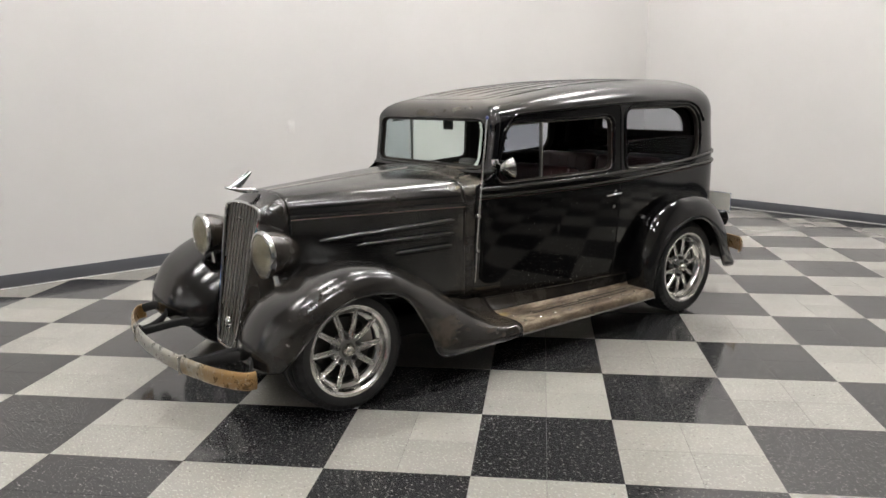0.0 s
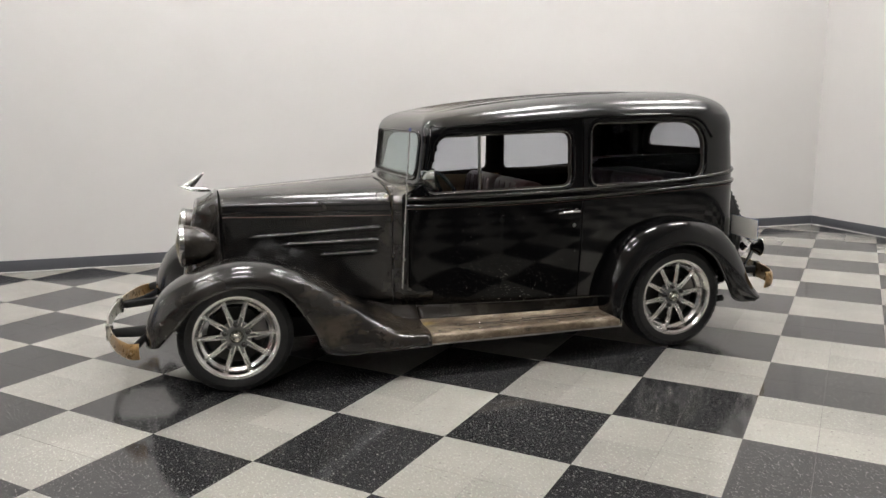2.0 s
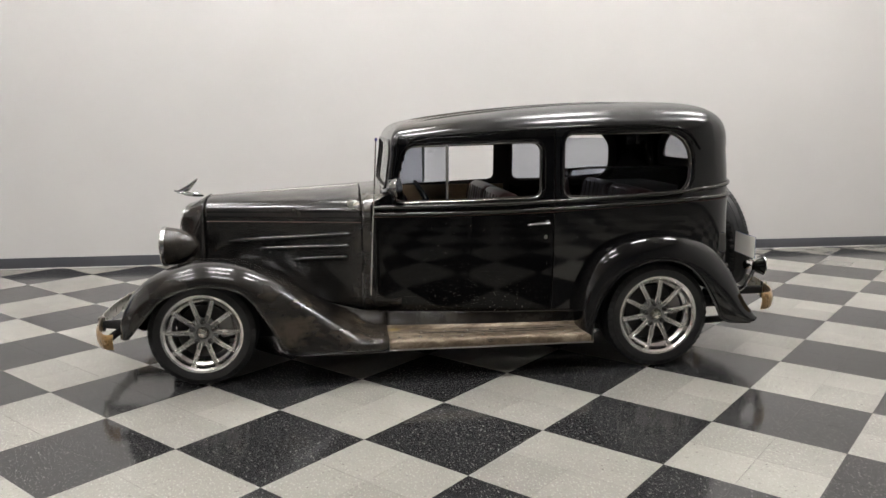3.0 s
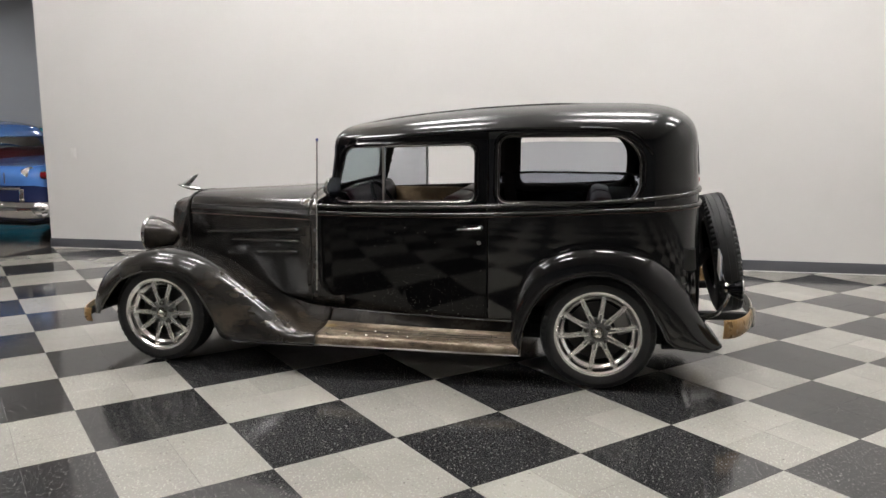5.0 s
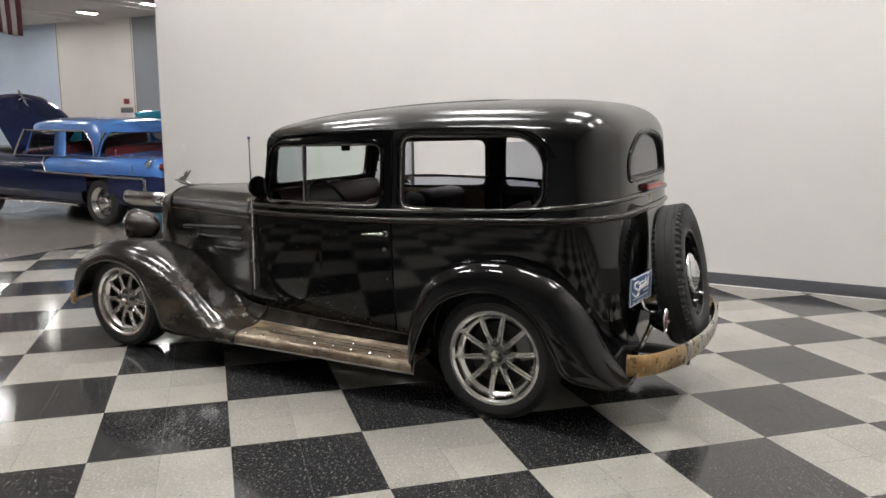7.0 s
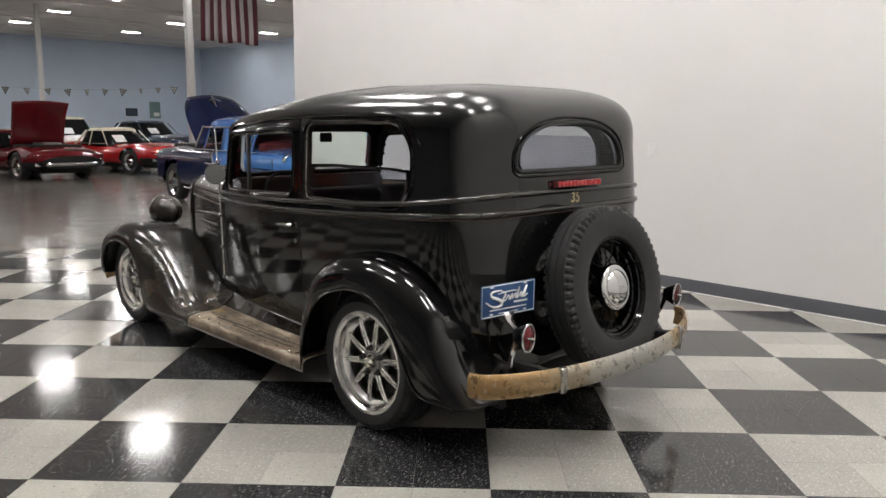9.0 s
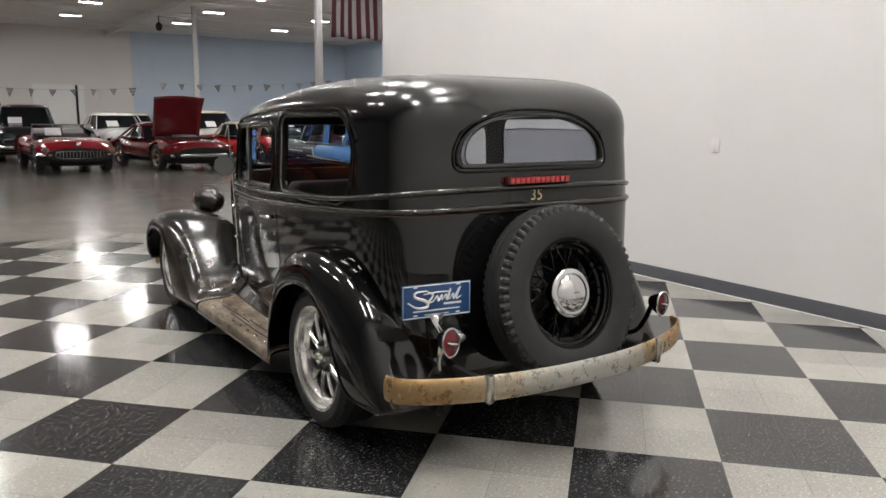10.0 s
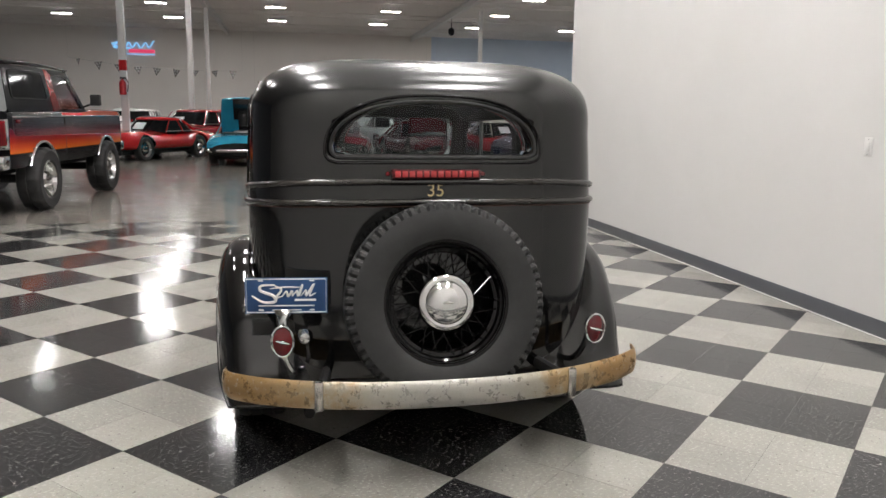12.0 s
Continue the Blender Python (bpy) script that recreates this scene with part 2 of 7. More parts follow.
WALLP = material("white_wall_paint", (0.78, 0.765, 0.745), 0.55)
link(WALLP, ramp(WALLP, noise_out(WALLP, 0.7, 5, 0.6), [(0.3, (0.55, 0.538, 0.523)), (0.75, (0.59, 0.577, 0.562))]), bsdf(WALLP).inputs["Base Color"])
bump(WALLP, noise_out(WALLP, 220, 3, 0.6), 0.05, 0.002)
BASEM = material("grey_rubber_base", (0.075, 0.078, 0.088), 0.36)
CEILM = material("grey_steel_deck", (0.68, 0.655, 0.63), 0.7)
HALLW = material("hall_wall_paint", (0.36, 0.34, 0.32), 0.7)
link(HALLW, ramp(HALLW, noise_out(HALLW, 0.25, 4, 0.6), [(0.3, (0.76, 0.728, 0.695)), (0.75, (0.83, 0.798, 0.765))]), bsdf(HALLW).inputs["Base Color"])
# Wall colour with the cool light of the far hall mixed in
HALLB = material("blue_lit_wall_paint", (0.36, 0.42, 0.5), 0.7)
link(HALLB, ramp(HALLB, noise_out(HALLB, 0.3, 4, 0.6), [(0.3, (0.55, 0.64, 0.76)), (0.75, (0.63, 0.72, 0.84))]), bsdf(HALLB).inputs["Base Color"])
GREYW = material("slate_wall_grey", (0.27, 0.29, 0.32), 0.7)
COLUMN = material("white_column_paint", (0.6, 0.6, 0.59), 0.5)
PLASTIC = material("ivory_plastic", (0.6, 0.588, 0.57), 0.45)
LIT = bpy.data.materials.new("lit_diffuser")
LIT.use_nodes = True
bsdf(LIT).inputs["Emission Color"].default_value = (1.0, 0.972, 0.955, 1)
bsdf(LIT).inputs["Emission Strength"].default_value = LAMP
LITB = LIT.copy()
LITB.name = "lit_panel_diffuser"
bsdf(LITB).inputs["Emission Strength"].default_value = PANEL
CONC = material("polished_concrete", (0.3, 0.27, 0.23), 0.16)
_a = ramp(CONC, noise_out(CONC, 0.6, 7, 0.65, "Object"), [(0.3, (0.155, 0.142, 0.126)), (0.75, (0.255, 0.234, 0.207))])
link(CONC, mixed(CONC, ramp(CONC, noise_out(CONC, 24, 4, 0.7), [(0.4, g(0)), (0.8, g(0.35))]), _a, (0.16, 0.15, 0.13)), bsdf(CONC).inputs["Base Color"])
link(CONC, ramp(CONC, noise_out(CONC, 2.2, 5, 0.6), [(0.3, g(0.12)), (0.8, g(0.26))]), bsdf(CONC).inputs["Roughness"])


def tile_paint(name, base, fleck, dark_fleck, amount):
    """Vinyl composition tile: flecks of other colours pressed into it, wax with scuffs."""
    m = material(name, base, 0.1)
    rnd = m.node_tree.nodes.new("ShaderNodeObjectInfo").outputs["Random"]
    isl = m.node_tree.nodes.new("ShaderNodeNewGeometry").outputs["Random Per Island"]
    add = m.node_tree.nodes.new("ShaderNodeMath")
    add.operation = "ADD"
    link(m, rnd, add.inputs[0])
    link(m, isl, add.inputs[1])
    frac = m.node_tree.nodes.new("ShaderNodeMath")
    frac.operation = "FRACT"
    link(m, add.outputs[0], frac.inputs[0])
    shade = ramp(m, frac.outputs[0], [(0.0, tuple(0.9 * v for v in base)), (1.0, tuple(1.1 * v for v in base))])
    pos = m.node_tree.nodes.new("ShaderNodeNewGeometry").outputs["Position"]

    def field(scale, detail, stretch=None):
        n = nd(m, "ShaderNodeTexNoise", Scale=scale, Detail=detail, Roughness=0.65)
        src = pos
        if stretch:
            mp = nd(m, "ShaderNodeMapping")
            mp.inputs["Scale"].default_value = stretch
            mp.inputs["Rotation"].default_value = (0, 0, 0.75)
            link(m, pos, mp.inputs["Vector"])
            src = mp.outputs["Vector"]
        link(m, src, n.inputs["Vector"])
        return n.outputs["Fac"]

    f1 = ramp(m, field(110, 2, (1, 0.5, 1)), [(0.60 - amount, g(0)), (0.64 - amount, g(1))])
    f2 = ramp(m, field(70, 3, (0.6, 1, 1)), [(0.63, g(0)), (0.70, g(1))])
    col = mixed(m, f1, shade, fleck)
    col = mixed(m, f2, col, dark_fleck)
    grime = ramp(m, field(1.1, 6), [(0.35, g(0.86)), (0.7, g(1.06))])
    link(m, mixed(m, 1.0, col, grime, "MULTIPLY"), bsdf(m).inputs["Base Color"])
    link(m, ramp(m, field(2.6, 8), [(0.3, g(0.085)), (0.8, g(0.16))]), bsdf(m).inputs["Roughness"])
    n = nd(m, "ShaderNodeBump", Strength=0.035, Distance=0.004)
    link(m, field(7.0, 3), n.inputs["Height"])
    link(m, n.outputs["Normal"], bsdf(m).inputs["Normal"])
    bsdf(m).inputs["IOR"].default_value = 1.56
    return m


TILEL = tile_paint("light_grey_tile", (0.29, 0.281, 0.253), (0.375, 0.365, 0.332), (0.13, 0.125, 0.11), 0.02)
TILED = tile_paint("black_tile", (0.024, 0.024, 0.025), (0.2, 0.192, 0.178), (0.008, 0.008, 0.008), -0.012)
JOINT = material("tile_joint", (0.06, 0.055, 0.05), 0.7)


# ---- mesh tools ----
def part(name, bm, mat, parent=None, label="", smooth=40, at=None):
    """Links a bmesh as one mesh object, under a thing or a part if given."""
    me = bpy.data.meshes.new(name)
    bm.normal_update()
    bm.to_mesh(me)
    bm.free()
    for m in mat if isinstance(mat, (list, tuple)) else [mat]:
        me.materials.append(m)
    if smooth:
        me.polygons.foreach_set("use_smooth", [True] * len(me.polygons))
        me.set_sharp_from_angle(angle=radians(smooth))
    ob = new(name, me)
    if at is not None:
        ob.matrix_basis = at
    if parent is not None:
        ob.parent = parent
    if label:
        ob["label"] = label
    return ob


def thing(name, label, category, group="", kind="", at=None):
    ob = new(name)
    ob.empty_display_size = 0.2
    if at is not None:
        ob.matrix_basis = at
    return tagged(ob, label, category, group, kind)


def box(x0, x1, y0, y1, z0, z1, bevel=0.0, bm=None, seg=2):
    bm2 = bmesh.new()
    bmesh.ops.create_cube(bm2, size=1.0)
    for v in bm2.verts:
        v.co = Vector((x0 + (v.co.x + 0.5) * (x1 - x0), y0 + (v.co.y + 0.5) * (y1 - y0), z0 + (v.co.z + 0.5) * (z1 - z0)))
    if bevel:
        bmesh.ops.bevel(bm2, geom=bm2.edges[:], offset=bevel, segments=seg, affect="EDGES", profile=0.5)
    return joined(bm, bm2)


def joined(bm, other):
    """Adds other to bm (or hands it back alone)."""
    if bm is None:
        return other
    me = bpy.data.meshes.new("tmp")
    other.to_mesh(me)
    other.free()
    bm.from_mesh(me)
    bpy.data.meshes.remove(me)
    return bm


def grid(rows, close_u=False, close_v=False, bm=None, flip=False, keep=None):
    """A sheet through rows of points. keep(i, j): which faces to build."""
    bm = bm or bmesh.new()
    vs = [[bm.verts.new(p) for p in row] for row in rows]
    n, k = len(vs), len(vs[0])
    for i in range(n if close_v else n - 1):
        for j in range(k if close_u else k - 1):
            if keep and not keep(i, j):
                continue
            q = [vs[i][j], vs[i][(j + 1) % k], vs[(i + 1) % n][(j + 1) % k], vs[(i + 1) % n][j]]
            try:
                bm.faces.new(q[::-1] if flip else q)
            except ValueError:
                pass
    return bm


def cap(bm, ring, flip=False):
    vs = [bm.verts.new(p) for p in ring]
    bm.faces.new(vs[::-1] if flip else vs)


def spline(pts, n):
    """n points along a smooth curve through pts."""
    p = np.array(pts, float)
    p = np.vstack([2 * p[0] - p[1], p, 2 * p[-1] - p[-2]])
    out = []
    for s in np.linspace(0, len(pts) - 1, n):
        i = min(int(s), len(pts) - 2)
        t = s - i
        a, b, c, d = p[i : i + 4]
        out.append(0.5 * (2 * b + (c - a) * t + (2 * a - 5 * b + 4 * c - d) * t * t + (3 * b - a - 3 * c + d) * t**3))
    return np.array(out)


def smooth_at(pts):
    """A smooth function of one number through points (x, y), x falling or rising."""
    tab = spline(sorted(pts), 200)
    return lambda x: float(np.interp(x, tab[:, 0], tab[:, 1]))


def tube(path, r, sides=8, closed=False, bm=None, flat=1.0, up=(0, 0, 1)):
    """A tube along a path; r a number or a list; flat squeezes it along up."""
    p = [Vector(q) for q in path]
    n = len(p)
    rows = []
    for i in range(n):
        t = (p[(i + 1) % n] - p[i - 1]) if closed else (p[min(i + 1, n - 1)] - p[max(i - 1, 0)])
        t.normalize()
        a = Vector(up) - t * t.dot(Vector(up))
        if a.length < 1e-4:
            a = Vector((1, 0, 0)) - t * t.x
        a.normalize()
        b = t.cross(a)
        ri = float(r[i]) if isinstance(r, (list, tuple, np.ndarray)) else float(r)
        rows.append([p[i] + (b * (ri * math.cos(k)) + a * (ri * flat * math.sin(k))) for k in map(float, np.linspace(0, 2 * math.pi, sides, endpoint=False))])
    bm = grid(rows, close_u=True, close_v=closed, bm=bm)
    if not closed:
        cap(bm, rows[0], True)
        cap(bm, rows[-1])
    return bm


def lathe(profile, seg=48, bm=None, centre=(0, 0, 0), axis="y", notch=None):
    """Turns (radius, along) pairs round an axis through centre."""
    rows = []
    for r, h in profile:
        row = []
        for k in range(seg):
            rr, hh = notch(r, h, k) if notch else (r, h)
            c, s = rr * math.cos(2 * math.pi * k / seg), rr * math.sin(2 * math.pi * k / seg)
            q = {"y": (c, hh, s), "x": (hh, c, s), "z": (c, s, hh)}[axis]
            row.append(Vector(centre) + Vector(q))
        rows.append(row)
    return grid(rows, close_u=True, bm=bm, flip=(axis == "y"))


def text_mesh(body, size, depth=0.001):
    cu = bpy.data.curves.new("tmp_text", "FONT")
    cu.body, cu.size, cu.extrude, cu.align_x, cu.align_y = body, size, depth, "CENTER", "CENTER"
    ob = new("tmp_text", cu)
    deps = bpy.context.evaluated_depsgraph_get()
    me = bpy.data.meshes.new_from_object(ob.evaluated_get(deps))
    bpy.data.objects.remove(ob)
    bm = bmesh.new()
    bm.from_mesh(me)
    bpy.data.meshes.remove(me)
    return bm


# ---- the setting ----
WALL_Y, WALL_END, BACK_X, HALL_X, HALL_S, HALL_N, CEIL = -3.13, 5.07, -6.06, 48.0, -24.0, 18.0, 6.5
EDGE_X = 5.15

wall = part("wall_south", box(BACK_X, WALL_END, WALL_Y - 0.16, WALL_Y, 0, CEIL), WALLP, smooth=0)
tagged(wall, "smooth white painted partition wall behind the car", "wall", kind="structure")
wall = part("wall_west", box(BACK_X - 0.16, BACK_X, WALL_Y - 0.16, HALL_N, 0, CEIL), WALLP, smooth=0)
tagged(wall, "smooth white painted partition wall meeting the other in a corner", "wall", kind="structure")
wall = part("wall_far", box(HALL_X, HALL_X + 0.2, HALL_S, HALL_N, 0, CEIL), HALLW, smooth=0)
tagged(wall, "pale grey end wall of the car hall", "wall", kind="structure")
wall = part("wall_hall_side", box(BACK_X, HALL_X + 0.2, HALL_S - 0.2, HALL_S, 0, CEIL), HALLW, smooth=0)
tagged(wall, "warm grey painted side wall of the car hall", "wall", kind="structure")
wall = part("wall_hall_rear", box(BACK_X, HALL_X + 0.2, HALL_N, HALL_N + 0.2, 0, CEIL), GREYW, smooth=0)
tagged(wall, "slate grey side wall closing the car hall", "wall", kind="structure")
wall = part("wall_hall_west", box(BACK_X - 0.16, BACK_X, HALL_S, WALL_Y - 0.16, 0, CEIL), HALLW, smooth=0)
tagged(wall, "pale grey wall closing the car hall", "wall", kind="structure")
top = part("ceiling", box(BACK_X - 0.2, HALL_X + 0.2, HALL_S - 0.2, HALL_N + 0.2, CEIL, CEIL + 0.15), CEILM, smooth=0)
tagged(top, "grey steel deck ceiling of the hall", "ceiling", kind="structure")

bm = box(BACK_X + 0.002, WALL_END, WALL_Y + 0.001, WALL_Y + 0.012, 0.0, 0.112, 0.003)
base = part("baseboard", bm, BASEM)
tagged(base, "dark grey rubber base strip along the white wall", "baseboard", kind="structure")
base = part("baseboard", box(BACK_X + 0.001, BACK_X + 0.012, WALL_Y + 0.013, HALL_N, 0.0, 0.112, 0.003), BASEM)
tagged(base, "dark grey rubber base strip along the white wall", "baseboard", kind="structure")
base = part("baseboard", box(WALL_END + 0.001, WALL_END + 0.012, WALL_Y - 0.16, WALL_Y + 0.012, 0.0, 0.112, 0.003), BASEM)
tagged(base, "dark grey rubber base strip round the wall's end", "baseboard", kind="structure")

bead = part("caulk_bead", box(BACK_X + 0.013, WALL_END, WALL_Y + 0.0125, WALL_Y + 0.019, 0.0, 0.007, 0.002), PLASTIC)
tagged(bead, "thin white caulk line at the foot of the base strip", "trim", kind="structure")
bead = part("caulk_bead", box(BACK_X + 0.0125, BACK_X + 0.019, WALL_Y + 0.02, HALL_N, 0.0, 0.007, 0.002), PLASTIC)
tagged(bead, "thin white caulk line at the foot of the base strip", "trim", kind="structure")

ground = part("floor_hall", box(BACK_X - 0.1, HALL_X + 0.1, HALL_S - 0.1, HALL_N + 0.1, -0.2, -0.003), CONC, smooth=0)
tagged(ground, "polished brown-grey concrete floor of the car hall", "floor", kind="structure")
bed = part("floor_checker", box(BACK_X, EDGE_X, WALL_Y, HALL_N, -0.0028, -0.0012), JOINT, smooth=0)
tagged(bed, "waxed black and pale grey checkerboard vinyl tile floor", "floor", kind="structure")

# Checks of four 12-inch tiles each, laid slantwise to the walls
TILE, GX, GY, GA = 0.3048, -0.2418, 1.4808, radians(225) + 0.0185


def to_world(a, b):
    x, y = a - GX, b - GY
    return math.cos(GA) * x + math.sin(GA) * y, -math.sin(GA) * x + math.cos(GA) * y


def clip_rect(poly, x0, x1, y0, y1):
    for axis, lim, sign in ((0, x0, 1), (0, x1, -1), (1, y0, 1), (1, y1, -1)):
        out = []
        for i, p in enumerate(poly):
            q = poly[(i + 1) % len(poly)]
            dp, dq = sign * (p[axis] - lim), sign * (q[axis] - lim)
            if dp >= 0:
                out.append(p)
            if dp * dq < 0:
                t = dp / (dp - dq)
                out.append((p[0] + t * (q[0] - p[0]), p[1] + t * (q[1] - p[1])))
        poly = out
        if len(poly) < 3:
            return []
    return poly


def tile_prism(bm, poly, z0, z1):
    lo, hi = [bm.verts.new((*p, z0)) for p in poly], [bm.verts.new((*p, z1)) for p in poly]
    n = len(poly)
    bm.faces.new(hi)
    for i in range(n):
        bm.faces.new([lo[i], lo[(i + 1) % n], hi[(i + 1) % n], hi[i]])


def lay_tiles():
    rest = {True: bmesh.new(), False: bmesh.new()}
    single = []
    for i in range(-70, 71):
        for j in range(-70, 71):
            a, b = i * TILE, j * TILE
            e = 0.0007
            quad = [to_world(a + e, b + e), to_world(a + TILE - e, b + e), to_world(a + TILE - e, b + TILE - e), to_world(a + e, b + TILE - e)]
            cx, cy = to_world(a + TILE / 2, b + TILE / 2)
            if not (BACK_X - 0.3 < cx < EDGE_X + 0.3 and WALL_Y - 0.3 < cy < 14):
                continue
            poly = clip_rect(quad, BACK_X + 0.002, EDGE_X, WALL_Y + 0.002, 14.0)
            if len(poly) < 3:
                continue
            black = bool((i // 2 + j // 2) % 2)
            whole = len(poly) == 4 and abs(cx) < 3.4 and -0.6 < cy < 3.9
            if whole:
                single.append((math.hypot(cx / 1.35, cy - 1.35), a, b, cx, cy, black))
            else:
                tile_prism(rest[black], poly, -0.0015, 0.0)
    single.sort()
    quad = [(-TILE / 2 + 0.0007, -TILE / 2 + 0.0007), (TILE / 2 - 0.0007, -TILE / 2 + 0.0007), (TILE / 2 - 0.0007, TILE / 2 - 0.0007), (-TILE / 2 + 0.0007, TILE / 2 - 0.0007)]
    data = {}
    for black in (True, False):
        bm = bmesh.new()
        tile_prism(bm, quad, -0.0015, 0.0)
        data[black] = bpy.data.meshes.new("tile")
        bm.to_mesh(data[black])
        bm.free()
        data[black].materials.append(TILED if black else TILEL)
    for k, (_, a, b, cx, cy, black) in enumerate(single):
        if k < 300:
            ob = new("tile", data[black])
            ob.matrix_basis = pose(cx, cy, 0, 0, 0, -math.degrees(GA))
            ob.parent = bed
        else:
            e = 0.0007
            q = [to_world(a + e, b + e), to_world(a + TILE - e, b + e), to_world(a + TILE - e, b + TILE - e), to_world(a + e, b + TILE - e)]
            tile_prism(rest[black], q, -0.0015, 0.0)
    for black in (True, False):
        ob = part("tiles", rest[black], TILED if black else TILEL, bed, smooth=0)
        ob["kind"] = "stuff"


# Ceiling fixtures of the hall in rows, with unseen ones added for brightness
def ceiling_light(x, y):
    t = thing("ceiling_light", "lit white high-bay ceiling fixture hung under the deck", "ceiling light", "hall ceiling lights", at=pose(x, y, CEIL - 0.16))
    part("housing", box(-0.15, 0.15, -0.5, 0.5, 0.0, 0.06, 0.01), COLUMN, t)
    part("diffuser", box(-0.12, 0.12, -0.46, 0.46, -0.012, -0.002), LIT, t, "lit white diffuser", smooth=0)
    part("hanger", box(-0.006, 0.006, -0.4, -0.388, 0.06, 0.16), STEEL, t, smooth=0)
    part("hanger", box(-0.006, 0.006, 0.388, 0.4, 0.06, 0.16), STEEL, t, smooth=0)
    return t


lamps = [(x, y) for x in (28.8, 34.5, 40.2) for y in (12.2, 6.6, 1.1, -4.5, -10.1, -15.8, -21.2)]
# Those at x 0.4 and 7.2 are unseen, added to brighten the side wall
lamps += [(x, y) for x in (0.4, 7.2, 13.9, 20.6) for y in (8.6, 2.0, -4.6, -11.2, -17.6) if x > 8 or not -6 < y < 9]
# Unseen extra fixtures between the rows, added only to lift the hall's brightness
lamps += [(x, y) for x in (17.2, 24.0) for y in (-7.9, -14.4, -20.6)] + [(24.0, 5.4), (24.0, -1.4)]
first = ceiling_light(*lamps[0])
for x, y in lamps[1:]:
    copy_thing(first, pose(x, y, CEIL - 0.16))


# Panel lights over the checkered bay
def panel_light(x, y):
    t = thing("panel_light", "lit white panel light hung high over the checkered floor", "panel light", "panel lights over the bay", at=pose(x, y, CEIL - 0.3))
    part("housing", box(-0.63, 0.63, -0.17, 0.17, 0.0, 0.05, 0.008), COLUMN, t)
    part("diffuser", box(-0.6, 0.6, -0.15, 0.15, -0.02, -0.002), LITB, t, "lit white diffuser", smooth=0)
    for h in (-0.5, 0.5):
        part("hanger", box(h - 0.005, h + 0.005, -0.005, 0.005, 0.05, 0.301), STEEL, t, smooth=0)
    return t


panels = [(x, y) for y in (-1.3, 1.4, 4.9) for x in (-4.5, -1.8, 1.1, 4.0) if y < 4 or x > 0]
first = panel_light(*panels[0])
for x, y in panels[1:]:
    copy_thing(first, pose(x, y, CEIL - 0.3))


# ---- the old black sedan ----
car = thing("vintage_sedan", "black 1930s two-door sedan with worn patina paint on a checkerboard floor", "car")

BELT_W = smooth_at([(0.46, 0.535), (0.3, 0.592), (0.0, 0.648), (-0.3, 0.69), (-0.65, 0.72), (-1.0, 0.735), (-1.4, 0.73), (-1.9, 0.72)])
ROOF_Z = lambda x: 1.597 - 0.056 * (x + 1.3) ** 2
TAIL_X = smooth_at([(0.3, -1.925), (0.6, -1.915), (0.85, -1.895), (1.03, -1.888), (1.2, -1.876), (1.36, -1.86)])
RAIL = 1.30


def front_x(z):
    return 0.43 if z < 1.0 else (0.43 - 1.65 * (z - 1.0) if z < 1.08 else 0.298 - 0.13 * (z - 1.08))


def width_k(z):
    return 1 - 0.07 * (max(0, 1.0 - z) / 0.65) ** 2 - 0.02 * max(0, z - 1.0) / 0.3


SIDE_X = sorted({*np.round(np.arange(0.10, -1.401, -0.0125), 4), 0.345, -0.693, -0.697}, reverse=True)
SIDE_X = [x for x in SIDE_X if x <= 0.1]
N_FRONT, N_CORN, N_LEAD, N_REAR = 34, 6, 14, 54


def ring_at(z):
    """Half of the body's outline at height z, from the front's middle round to the tail's."""
    fx, tail, k = front_x(z), TAIL_X(min(z, 1.36)), width_k(z)
    pts = []
    w0 = BELT_W(fx - 0.05) * k
    for s in np.linspace(0, 1, N_FRONT, endpoint=False):
        pts.append((fx - 0.012 * s * s, s * (w0 - 0.05)))
    for a in np.linspace(0, math.pi / 2, N_CORN, endpoint=False):
        pts.append((fx - 0.062 + 0.05 * math.cos(a), w0 - 0.05 + 0.05 * math.sin(a)))
    for s in np.linspace(0, 1, N_LEAD, endpoint=False):
        x = fx - 0.062 + (0.10 - fx + 0.062) * s
        pts.append((x, BELT_W(x) * k))
    pts += [(x, BELT_W(x) * k) for x in SIDE_X]
    w1 = BELT_W(-1.4) * k
    for a in [math.pi / 2 * (s - 0.13 * math.sin(2 * math.pi * s)) for s in np.linspace(0, 1, N_REAR)][1:]:
        pts.append((-1.4 + (tail + 1.4) * math.sin(a) ** 0.46, w1 * math.cos(a) ** 0.43 if a < 1.57 else 0.0))
    return np.array(pts)


WALL_Z = list(np.arange(0.3275, RAIL, 0.0125)) + [RAIL]
DOME = np.linspace(0, math.pi / 2, 34)[1:]


def body_rows():
    rows = [[Vector((x, y, z)) for x, y in ring_at(z)] for z in WALL_Z]
    last = ring_at(RAIL)
    for a in DOME:
        k, f = math.cos(a) ** 0.47 if a < 1.57 else 0.0, math.sin(a) ** 0.62
        row = []
        for x, y in last:
            sx = min(0.0, max(-1.38, x))
            px, py = sx + (x - sx) * k, y * k
            row.append(Vector((px, py, RAIL + (ROOF_Z(px) - RAIL) * f)))
        rows.append(row)
    return rows


def rounded(p, q, cx, cy, hx, hy, radii):
    """Signed distance to a rectangle with its own radius at each corner: (+,+), (-,+), (-,-), (+,-)."""
    dx, dy = p - cx, q - cy
    r = radii[0] if dx > 0 and dy > 0 else radii[1] if dy > 0 else radii[2] if dx <= 0 else radii[3]
    ax, ay = abs(dx) - hx + r, abs(dy) - hy + r
    return math.hypot(max(ax, 0), max(ay, 0)) + min(max(ax, ay), 0) - r


